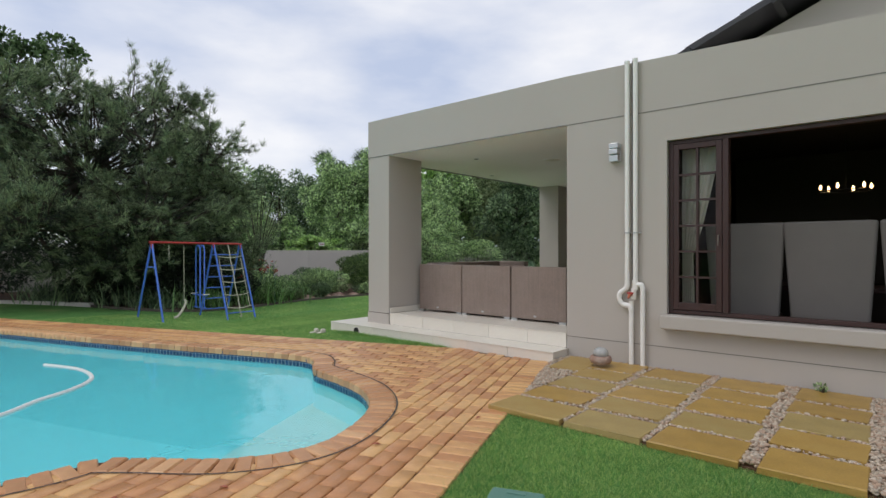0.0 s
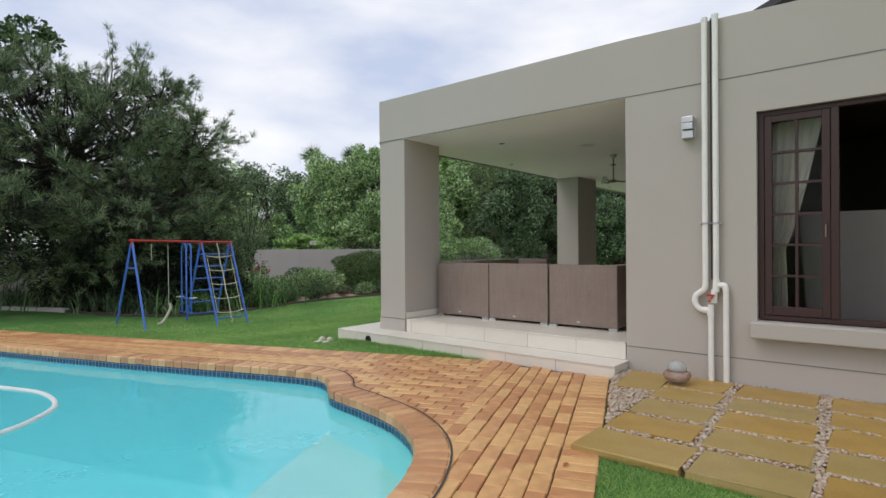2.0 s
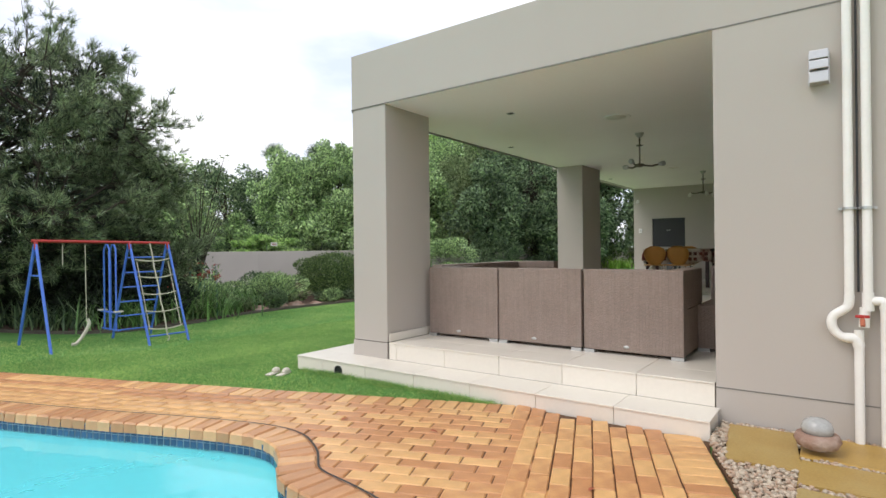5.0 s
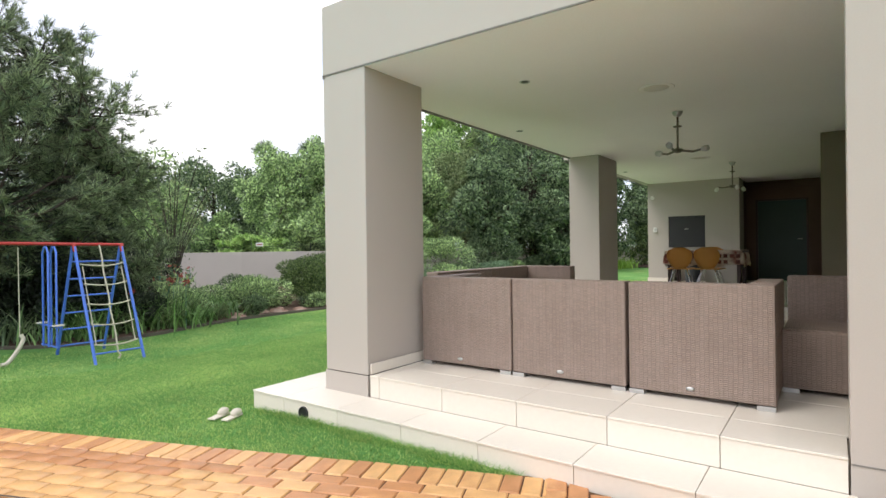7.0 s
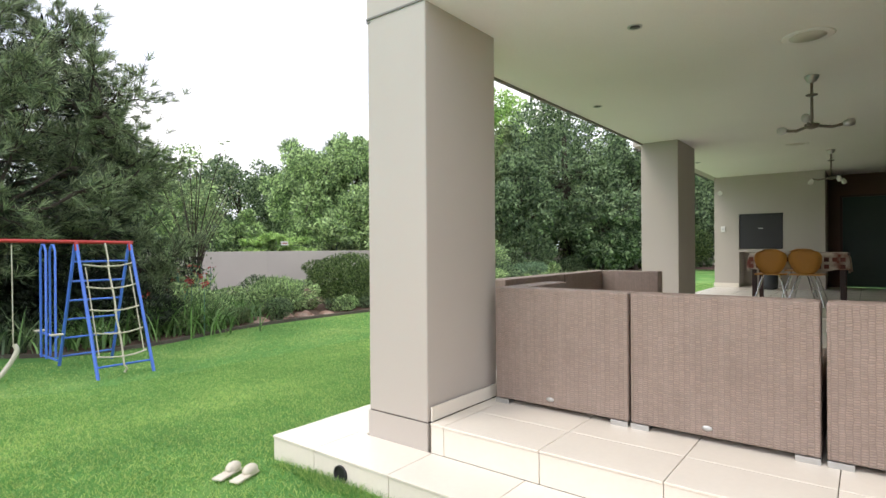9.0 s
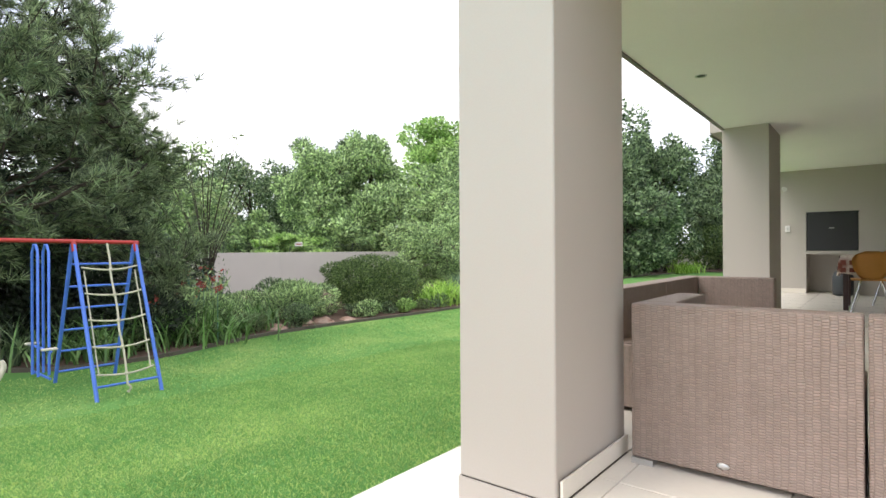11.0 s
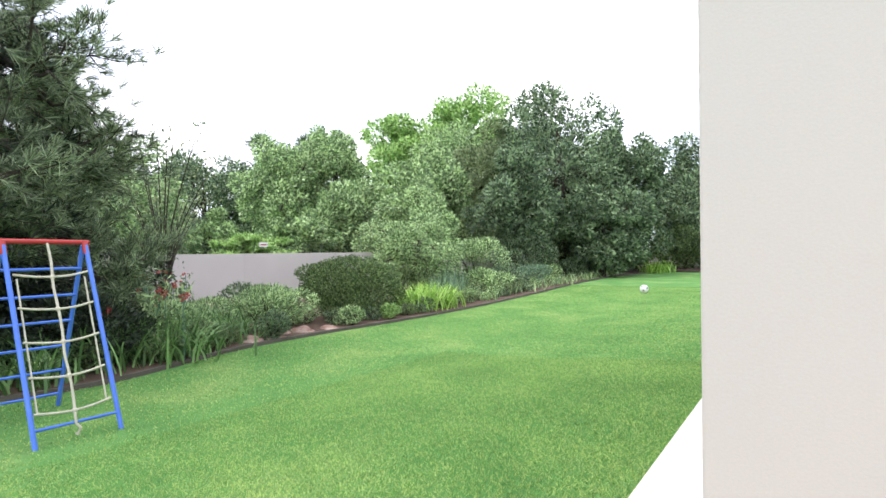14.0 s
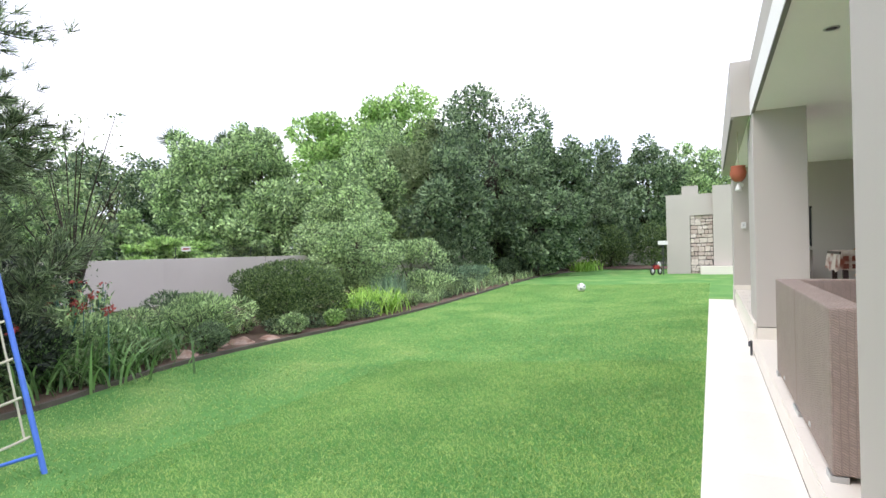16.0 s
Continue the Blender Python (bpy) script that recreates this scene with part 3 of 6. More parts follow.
    add_box(j, VERANDA_X1 + 0.002, 7.0, y0 - 0.003, y0 + 0.004, 0.252, 0.26)
    add_box(j, -6.93, -6.9, y0, 12.0, CEIL_Z - 0.03, CEIL_Z - 0.013)
    add_box(j, -7.125, -7.1, 12.0, 16.6, CEIL_Z - 0.03, CEIL_Z - 0.013)
    tagged(part("trim_joint", j, M_FASCIA_EDGE, None, "dark control joint and drip edge in the plaster"), category="joint", kind="structure")
    # flat roof and the gabled roof behind
    tagged(part("roof_flat", box(-6.9, 7.0, 6.76, 17.9, CEIL_Z + 0.26, CEIL_Z + 0.4), M_GWALL, None, "flat veranda roof behind the parapet"), category="roof", kind="structure")
    g = bmesh.new()
    gy, gx0, gz0, slope, half = 8.6, -3.0, 3.66, 0.40, 7.0
    a = [g.verts.new(v) for v in ((gx0 + 0.3, gy, 3.0), (gx0 + 2 * half - 0.3, gy, 3.0), (gx0 + 2 * half - 0.3, gy, gz0), (gx0 + half, gy, gz0 + slope * half - 0.1), (gx0 + 0.3, gy, gz0))]
    c = [g.verts.new((v.co.x, 17.5, v.co.z)) for v in a]
    g.faces.new(a[::-1]), g.faces.new(c)
    for k in range(5):
        g.faces.new((a[k], a[(k + 1) % 5], c[(k + 1) % 5], c[k]))
    tagged(part("wall_gable", g, M_WALL, None, "taupe gable wall under the tiled roof"), category="wall", kind="structure")
    roof = tagged(new("roof_gable"), "dark grey tiled gable roof with projecting rafter ends", "roof", kind="structure")
    for side in (-1, 1):
        r = bmesh.new()
        ln = half / math.cos(math.atan(slope)) + 0.2
        tilt = math.degrees(math.atan(slope))
        m = pose(gx0 + half, gy, gz0 + slope * half + 0.05, 0, tilt * side, 0)
        n_rows = 22
        for k in range(n_rows):
            s0 = k * ln / n_rows
            add_box(r, side * s0 if side > 0 else -s0 - ln / n_rows, side * s0 + ln / n_rows if side > 0 else -s0, -0.45, 9.0, -0.02 - 0.004 * (k % 2), 0.045 + 0.012 * (k % 2))
        bmesh.ops.transform(r, matrix=m, verts=r.verts)
        part("tile_slope", r, M_ROOF, roof, "dark concrete roof tiles")
        for k in range(7):
            q = bmesh.new()
            s = 0.7 + k * 1.05
            add_box(q, side * s - 0.04, side * s + 0.04, -0.62, 0.0, -0.12, -0.03)
            bmesh.ops.transform(q, matrix=m, verts=q.verts)
            part("rafter_end", q, M_BLACK, roof)


def build_steps():
    base = bmesh.new()
    add_box(base, -7.395, -3.375, 6.10, 6.55, -0.3, STEP_Z - 0.012)
    add_box(base, -7.395, -6.9, 6.55, 18.25, -0.3, STEP_Z - 0.013)
    add_box(base, -6.935, -3.372, 6.465, 17.9, -0.3, FLOOR_Z - 0.012)
    add_box(base, -3.372, -2.9, 6.76, 17.9, -0.3, FLOOR_Z - 0.014)
    floor = tagged(part("floor", base, M_GROUT, None, "cream tiled veranda floor and steps with thin joints"), category="floor", kind="structure")
    rnd = random.Random(7)
    cache = {}

    def tile(x0, x1, y0, y1, z0, z1):
        """A tile with fine bevels, its mesh shared by tiles of one size."""
        key = tuple(round(v, 3) for v in (x1 - x0, y1 - y0, z1 - z0))
        if key not in cache:
            me = bpy.data.meshes.new("tile")
            bm = box(-key[0] / 2, key[0] / 2, -key[1] / 2, key[1] / 2, -key[2] / 2, key[2] / 2, 0.0015, None, 1)
            bm.to_mesh(me)
            bm.free()
            me.materials.append(M_TILE)
            cache[key] = me
        place_mesh("tile", cache[key], pose((x0 + x1) / 2, (y0 + y1) / 2, (z0 + z1) / 2), floor)

    g = 0.0022
    T = 0.603
    # front step: joints as they run along it
    xs = [-7.42, -7.02, -6.41, -5.80, -5.19, -4.58, -3.97, -3.345]
    for a, b in zip(xs, xs[1:]):
        tile(a + g, b - g, 6.075, 6.45 - g if b > -6.4 else 6.448, STEP_Z - 0.012, STEP_Z)
        tile(a + g, b - g, 6.083, 6.099, -0.12, STEP_Z - 0.014)
    # side step
    y = 6.45
    while y < 18.2:
        yb = min(y + T, 18.25)
        tile(-7.42, -6.955, y + g, yb - g, STEP_Z - 0.012, STEP_Z)
        tile(-7.412, -7.396, y + g, yb - g, -0.28, STEP_Z - 0.014)
        tile(-6.953, -6.937, y + g, yb - g, STEP_Z + 0.001, FLOOR_Z - 0.014) if y > 7.15 else None
        y = yb
    for y in (6.085,):
        tile(-7.412, -7.396, 6.10, 6.45 - g, -0.2, STEP_Z - 0.014)
    # upper riser and floor
    xs = [-6.42, -6.325, -5.72, -5.12, -4.52, -3.92, -3.378]
    for a, b in zip(xs, xs[1:]):
        tile(a + g, b - g, 6.449, 6.464, STEP_Z + 0.001, FLOOR_Z - 0.014)
    rows = [6.442, 6.80] + [6.80 + T * k for k in range(1, 19)]
    for c, d in zip(rows, rows[1:]):
        cols = ([-6.42] if c < 7.3 else [-6.95, -6.93 + 0.0]) and ([-6.42, -6.325] if c < 7.3 else [-6.95, -6.325])
        cols = cols + [-5.72, -5.12, -4.52, -3.92, -3.378 if c < 6.7 else -3.32, ]
        for a, b in zip(cols, cols[1:]):
            tile(a + g, b - g, c + g, min(d, 17.78) - g, FLOOR_Z - 0.012, FLOOR_Z)
    tile(-3.373, -3.358, 6.085, 6.449, -0.10, STEP_Z - 0.014)
    tile(-6.95, -6.425, 7.205, 7.40, FLOOR_Z - 0.012, FLOOR_Z)
    tile(-6.953, -6.937, 7.205, 7.654, STEP_Z + 0.001, FLOOR_Z - 0.014)
    # skirtings
    tile(-6.436, -6.424, 6.47, 7.19, FLOOR_Z + 0.002, FLOOR_Z + 0.085)
    tile(-6.965, -5.735 - 0.78, 16.585, 16.597, FLOOR_Z + 0.002, FLOOR_Z + 0.085)
    # drain mouth in the front step
    drain = thing("drain_outlet", (-6.78, 6.083, 0.02), "dark round drain hole through the step tiles", "drain")
    part("pipe_mouth", lathe([(0.052, 0), (0.052, 0.012), (0.043, 0.012), (0.043, 0.002)], 16, Matrix.Rotation(radians(90), 4, "X")), M_BLACK, drain)


def build_window():
    win = tagged(new("window_1"), "dark reddish-brown timber window standing open, with small panes", "window", kind="structure")
    win.matrix_basis = pose(0, 6.50, 0)
    f = bmesh.new()
    add_box(f, -2.21, -2.165, 0, 0.08, 0.61, 2.415, 0.004)
    add_box(f, -2.165, 2.38, 0, 0.08, 2.375, 2.415, 0.004)
    add_box(f, -2.165, 2.38, 0, 0.08, 0.61, 0.65, 0.004)
    add_box(f, 2.33, 2.38, 0, 0.08, 0.65, 2.375, 0.004)
    add_box(f, -1.69, -1.635, -0.012, 0.08, 0.65, 2.375, 0.005)
    part("window_frame", f, M_FRAME, win)
    for name, x0, x1 in (("casement", -2.16, -1.695), ("casement", 1.6, 2.32)):
        c = bmesh.new()
        z0, z1, st = 0.655, 2.37, 0.055
        add_box(c, x0, x0 + st, -0.012, 0.045, z0, z1, 0.004)
        add_box(c, x1 - st, x1, -0.012, 0.045, z0, z1, 0.004)
        add_box(c, x0 + st, x1 - st, -0.012, 0.045, z1 - 0.055, z1, 0.004)
        add_box(c, x0 + st, x1 - st, -0.012, 0.045, z0, z0 + 0.075, 0.004)
        cx = (x0 + x1) / 2
        add_box(c, cx - 0.011, cx + 0.011, -0.006, 0.04, z0 + 0.075, z1 - 0.055)
        zs = [z0 + 0.075 + (z1 - z0 - 0.13) * k / 6 for k in range(7)]
        for z in zs[1:-1]:
            add_box(c, x0 + st, cx - 0.011, -0.006, 0.04, z - 0.010, z + 0.010)
            add_box(c, cx + 0.011, x1 - st, -0.006, 0.04, z - 0.010, z + 0.010)
        leaf = part(name, c, M_FRAME, win)
        for a, b in ((x0 + st, cx - 0.011), (cx + 0.011, x1 - st)):
            for za, zb in zip(zs, zs[1:]):
                p = part("pane", box(a, b, 0.016, 0.020, za, zb), M_GLASS, leaf)
                p.visible_shadow = False
            h = tube([(x1 - 0.028, -0.012, 1.42), (x1 - 0.028, -0.04, 1.42), (x1 - 0.028, -0.045, 1.32)], 0.007, 8)
        part("latch", h, M_BRONZE, leaf, "dark window stay handle")
    part("window_sill", box(-2.25, 2.45, -0.17, 0.0, 0.46, 0.60, 0.012), M_WALL, win, "projecting taupe plastered sill")
    # the room behind; its dimness is put into the near-black surface colour
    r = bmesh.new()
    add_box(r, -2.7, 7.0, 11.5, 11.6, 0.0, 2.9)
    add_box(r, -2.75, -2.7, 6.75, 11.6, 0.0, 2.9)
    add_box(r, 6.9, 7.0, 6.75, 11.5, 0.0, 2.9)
    tagged(part("wall_room", r, M_DARKROOM, None, "dining room walls, darkened in colour to look unlit"), category="wall", kind="structure")
    tagged(part("floor_room", box(-2.7, 6.9, 6.75, 11.5, -0.05, 0.1), M_DARKROOM, None, "dining room floor, darkened in colour to look unlit"), category="floor", kind="structure")
    tagged(part("ceiling_room", box(-2.7, 6.9, 6.75, 11.5, 2.85, 2.95), M_DARKROOM, None, "dining room ceiling, darkened in colour to look unlit"), category="ceiling", kind="structure")
    # curtain
    cur = thing("curtain", (-2.14, 6.72, 0), "pale patterned curtain drawn aside and tied back", "curtain")
    n = 60
    vs, fs = [], []
    zs = np.linspace(0.35, 2.45, 30)
    for z in zs:
        t = (z - 0.35) / 2.1
        width = 0.10 + 0.30 * max(0.0, (t - 0.42) / 0.58) ** 0.8 + 0.06 * max(0, 0.42 - t)
        for i in range(n):
            s = i / (n - 1)
            vs.append((s * width, 0.028 * math.sin(s * 34) * (0.6 + 0.4 * math.sin(z * 2)), z))
    for a in range(29):
        for i in range(n - 1):
            fs.append((a * n + i, a * n + i + 1, (a + 1) * n + i + 1, (a + 1) * n + i))
    cloth = raw("cloth", vs, fs, M_CURTAIN, cur)
    cloth.modifiers.new("thickness", "SOLIDIFY").thickness = 0.004
    # covered dining chairs
    chair = None
    for k, (x, y, rz) in enumerate(((-1.60, 7.02, 2), (-0.87, 7.0, -2), (-0.12, 7.0, 0))):
        if chair is None:
            chair = thing("dining_chair", (x, y, 0.1), "high-backed dining chair under a grey fitted cloth cover", "chair", "chairs round the dining table", rz=rz)
            bm = bmesh.new()
            add_box(bm, -0.37, 0.37, -0.06, 0.04, 0.0, 1.45, 0.03, None, 3)
            for v in bm.verts:
                v.co.x *= 0.76 + 0.25 * (v.co.z / 1.45)
                v.co.y -= 0.05 * (v.co.z / 1.45)
            part("backrest", bm, M_CHAIRCLOTH, chair, smooth=True)
            part("seat", box(-0.28, 0.28, 0.045, 0.5, 0.0, 0.50, 0.03, None, 3), M_CHAIRCLOTH, chair, smooth=True)
        else:
            copy_thing(chair, pose(x, y, 0.1, 0, 0, rz))
    table = thing("dining_table", (-0.6, 8.6, 0.1), "dark timber dining table", "table")
    part("tabletop", box(-1.3, 1.5, -0.45, 0.45, 0.70, 0.75, 0.01), M_FRAME, table)
    for sx in (-1.1, 1.3):
        for sy in (-0.36, 0.36):
            part("leg", box(sx - 0.04, sx + 0.04, sy - 0.04, sy + 0.04, 0, 0.70, 0.006), M_FRAME, table)
    ch = thing("chandelier", (-0.95, 9.6, 2.84), "small chandelier with lit candle bulbs", "lamp")
    part("stem", tube([(0, 0, 0), (0, 0, -0.75)], 0.008, 8), M_BLACK, ch)
    ring = [(0.28 * math.cos(a), 0.28 * math.sin(a), -0.78) for a in np.linspace(0, 2 * math.pi, 25)]
    part("ring", tube(ring, 0.008, 6), M_BLACK, ch)
    bulb = bpy.data.materials.new("lit_bulb")
    bulb.use_nodes = True
    bb = bulb.node_tree.nodes["Principled BSDF"]
    bb.inputs["Emission Color"].default_value, bb.inputs["Emission Strength"].default_value = (1.0, 0.62, 0.28, 1), 6.0
    for k in range(6):
        a = k * math.pi / 3 + 0.3
        part("bulb", lathe([(0.006, 0), (0.018, 0.02), (0.014, 0.05), (0.003, 0.075)], 8, Matrix.Translation((0.28 * math.cos(a), 0.28 * math.sin(a), -0.76))), bulb, ch, "lit warm candle bulb")


def build_pipes():
    y = 6.405
    a = thing("downpipe", (0, 0, 0), "white plastic waste pipe with elbows on the wall", "pipe", "pipes on the front wall")
    part("upright", tube([(-2.62, y, 3.31), (-2.62, y, 0.92)], 0.025, 14), M_PVC, a)
    part("bend", tube(bend([(-2.62, y, 0.93), (-2.63, y, 0.86), (-2.70, y, 0.80), (-2.705, y, 0.73), (-2.66, y, 0.675), (-2.575, y, 0.67)], 5), 0.027, 14), M_PVC, a)
    part("elbow", tube(bend([(-2.64, y, 0.67), (-2.59, y, 0.665), (-2.575, y, 0.62)], 4), 0.031, 14), M_PVC, a)
    part("lower_pipe", tube([(-2.575, y, 0.72), (-2.575, y, 0.0)], 0.025, 14), M_PVC, a)
    b = thing("downpipe", (0, 0, 0), "white plastic downpipe with a side branch on the wall", "pipe", "pipes on the front wall")
    part("upright", tube([(-2.53, y, 3.32), (-2.53, y, 0.9)], 0.025, 14), M_PVC, b)
    part("collar", tube([(-2.53, y, 0.95), (-2.53, y, 0.84)], 0.030, 14), M_PVC, b)
    part("stub", tube([(-2.545, y, 0.86), (-2.55, y, 0.74)], 0.027, 14), M_PVC, b)
    part("branch", tube(bend([(-2.52, y, 0.90), (-2.485, y, 0.90), (-2.46, y, 0.895), (-2.45, y, 0.85)], 5), 0.027, 14), M_PVC, b)
    part("lower_pipe", tube([(-2.45, y, 0.86), (-2.45, y, 0.0)], 0.025, 14), M_PVC, b)
    cap = bmesh.new()
    add_tube(cap, [(-2.62, y, 3.30), (-2.62, y, 3.33)], 0.029, 14)
    part("cap", cap, M_PVC, a)
    cap = bmesh.new()
    add_tube(cap, [(-2.53, y, 3.31), (-2.53, y, 3.34)], 0.029, 14)
    part("cap", cap, M_PVC, b)
    for ob, x in ((a, -2.62), (b, -2.53)):
        br = bmesh.new()
        add_tube(br, [(x, y, 1.452), (x, y, 1.468)], 0.033, 14)
        add_box(br, x - 0.05, x + 0.05, 6.42, 6.449, 1.453, 1.467)
        part("bracket", br, M_STEEL, ob)
    tap = thing("garden_tap", (-2.56, 6.36, 0.79), "small red handled brass tap on the wall", "tap")
    part("tap_body", tube([(0, 0.07, 0), (0, -0.05, 0), (0, -0.07, -0.03)], 0.013, 8), M_TERRA, tap)
    part("handle", box(-0.035, 0.035, -0.03, -0.018, 0.012, 0.03, 0.004), M_RED, tap)
    cable = thing("wall_cable", (0, 0, 0), "grey cable running down beside the pipes", "cable")
    part("cable", tube([(-2.575, 6.437, 3.33), (-2.575, 6.437, 0.95)], 0.006, 6), M_GAS, cable)
    lamp = thing("wall_lamp", (-2.76, 6.45, 2.35), "brushed steel stepped wall light", "lamp")
    part("back_plate", box(-0.055, 0.055, -0.02, 0, -0.10, 0.10, 0.003), M_STEEL, lamp)
    for k, (d0, z0, z1) in enumerate(((0.09, 0.045, 0.10), (0.10, -0.02, 0.035), (0.085, -0.10, -0.03))):
        part("shade", box(-0.05, 0.05, -d0, -0.02, z0, z1, 0.004), M_STEEL, lamp, "folded steel shade")
    globe = thing("garden_lamp", (-2.78, 6.09, 0.055), "stone bowl lamp with a clear glass dome", "lamp")
    part("bowl", lathe([(0.055, 0), (0.10, 0.02), (0.118, 0.055), (0.106, 0.088), (0.09, 0.094)], 22), M_ROCK, globe, "rough brown stone bowl", smooth=True)
    part("dome", lathe([(0.078, 0.095), (0.08, 0.125), (0.07, 0.155), (0.045, 0.175), (0.012, 0.182)], 22), M_GLOBE, globe, "clear glass dome", smooth=True)


build_house()
build_window()
build_pipes()


# ---- woven furniture ----
def weave(m, w=0.0115, h=0.027):
    """Adds the basket weave to a material: short level strands, brick-fashion, a few tones of taupe."""
    n, l = m.node_tree.nodes, m.node_tree.links
    b = n["Principled BSDF"]
    co, sep, add, cmb, br = (n.new("ShaderNode" + k) for k in ("TexCoord", "SeparateXYZ", "Math", "CombineXYZ", "TexBrick"))
    l.new(co.outputs["Object"], sep.inputs[0])
    l.new(sep.outputs["X"], add.inputs[0]), l.new(sep.outputs["Y"], add.inputs[1])
    l.new(add.outputs[0], cmb.inputs["Y"])
    zy = n.new("ShaderNodeMath")
    zy.operation = "MULTIPLY_ADD"
    zy.inputs[1].default_value = 0.5
    l.new(sep.outputs["Y"], zy.inputs[0]), l.new(sep.outputs["Z"], zy.inputs[2])
    l.new(zy.outputs[0], cmb.inputs["X"])
    # strands are not quite even
    wob, wadd = n.new("ShaderNodeTexNoise"), n.new("ShaderNodeVectorMath")
    wob.inputs["Scale"].default_value, wob.inputs["Detail"].default_value = 14.0, 2.0
    wsc = n.new("ShaderNodeVectorMath")
    wsc.operation = "SCALE"
    wsc.inputs["Scale"].default_value = 0.016
    l.new(co.outputs["Object"], wob.inputs["Vector"]), l.new(wob.outputs["Color"], wsc.inputs[0])
    l.new(cmb.outputs[0], wadd.inputs[0]), l.new(wsc.outputs[0], wadd.inputs[1])
    l.new(wadd.outputs[0], br.inputs["Vector"])
    br.inputs["Scale"].default_value = 1.0
    br.offset = 0.5
    br.inputs["Brick Width"].default_value, br.inputs["Row Height"].default_value = w, h
    br.inputs["Mortar Size"].default_value, br.inputs["Mortar Smooth"].default_value = 0.0032, 1.0
    # mortar tone darkens the gaps between strands, crease shade put into the colour
    br.inputs["Color1"].default_value, br.inputs["Color2"].default_value, br.inputs["Mortar"].default_value = (1.14, 1.11, 1.10, 1), (0.95, 0.95, 0.95, 1), (0.80, 0.78, 0.76, 1)
    # tone shifts from strand column to strand column
    band, ramp, mul0 = n.new("ShaderNodeTexNoise"), n.new("ShaderNodeValToRGB"), n.new("ShaderNodeMixRGB")
    band.inputs["Scale"].default_value, band.inputs["Detail"].default_value = 26.0, 1.0
    flat = n.new("ShaderNodeCombineXYZ")
    fz = n.new("ShaderNodeMath")
    fz.operation = "MULTIPLY"
    fz.inputs[1].default_value = 0.06
    l.new(sep.outputs["Z"], fz.inputs[0])
    l.new(add.outputs[0], flat.inputs["X"]), l.new(fz.outputs[0], flat.inputs["Y"])
    l.new(flat.outputs[0], band.inputs["Vector"]), l.new(band.outputs["Fac"], ramp.inputs["Fac"])
    ramp.color_ramp.elements[0].position, ramp.color_ramp.elements[0].color = 0.35, (0.95, 0.945, 0.94, 1)
    ramp.color_ramp.elements[1].position, ramp.color_ramp.elements[1].color = 0.65, (1.04, 1.04, 1.04, 1)
    mul0.blend_type, mul0.inputs["Fac"].default_value = "MULTIPLY", 1.0
    mul = n.new("ShaderNodeMixRGB")
    mul.blend_type, mul.inputs["Fac"].default_value = "MULTIPLY", 1.0
    src = b.inputs["Base Color"].links[0].from_socket
    l.new(src, mul0.inputs["Color1"]), l.new(ramp.outputs["Color"], mul0.inputs["Color2"])
    l.new(mul0.outputs["Color"], mul.inputs["Color1"]), l.new(br.outputs["Color"], mul.inputs["Color2"])
    l.new(mul.outputs["Color"], b.inputs["Base Color"])
    bp = n.new("ShaderNodeBump")
    bp.inputs["Strength"].default_value, bp.inputs["Distance"].default_value, bp.invert = 0.8, 0.004, True
    l.new(br.outputs["Fac"], bp.inputs["Height"])
    l.new(bp.outputs["Normal"], b.inputs["Normal"])


weave(M_RATTAN)


def sofa_module(at, rz, w, depth=0.76, arm_left=False, arm_right=False, label=""):
    s = thing("sofa_module", at, label, "outdoor sofa", "woven sofa modules on the veranda", rz=rz)
    H, SEAT = 0.755, 0.42
    part("backrest", box(0.004, w - 0.004, 0, 0.15, 0.03, H, 0.010), M_RATTAN, s)
    part("base", box(0.006, w - 0.006, 0.152, depth, 0.03, SEAT, 0.010), M_RATTAN, s)
    if arm_left:
        part("armrest", box(0.004, 0.16, 0.152, depth - 0.002, SEAT + 0.002, H, 0.010), M_RATTAN, s)
    if arm_right:
        part("armrest", box(w - 0.16, w - 0.004, 0.152, depth - 0.002, SEAT + 0.002, H, 0.010), M_RATTAN, s)
    x0, x1 = (0.17 if arm_left else 0.015), (w - 0.17 if arm_right else w - 0.015)
    c = bmesh.new()
    k = int((x1 - x0) / 0.022)
    for i in range(k):
        xa = x0 + (x1 - x0) * i / k
        add_box(c, xa + 0.002, xa + (x1 - x0) / k - 0.002, 0.16, depth - 0.02, SEAT + 0.001, SEAT + 0.008)
    part("seat", c, M_RATTAN, s, "ribbed woven seat")
    for fx in (0.005, w - 0.105):
        part("foot", box(fx, fx + 0.10, -0.008, 0.06, 0.0, 0.029, 0.002), M_STEEL, s, "flat steel foot")
        part("foot", box(fx, fx + 0.10, depth - 0.08, depth - 0.01, 0.0, 0.029, 0.002), M_STEEL, s, "flat steel foot")
    b = lathe([(0.004, 0), (0.026, 0.0), (0.026, 0.003), (0.012, 0.006)], 18, Matrix.Translation((w * 0.45, 0.0, 0.075)) @ Matrix.Rotation(radians(90), 4, "X") @ Matrix.Diagonal((1, 0.55, 1, 1)))
    part("badge", b, M_STEEL, s, "small oval metal badge")
    return s


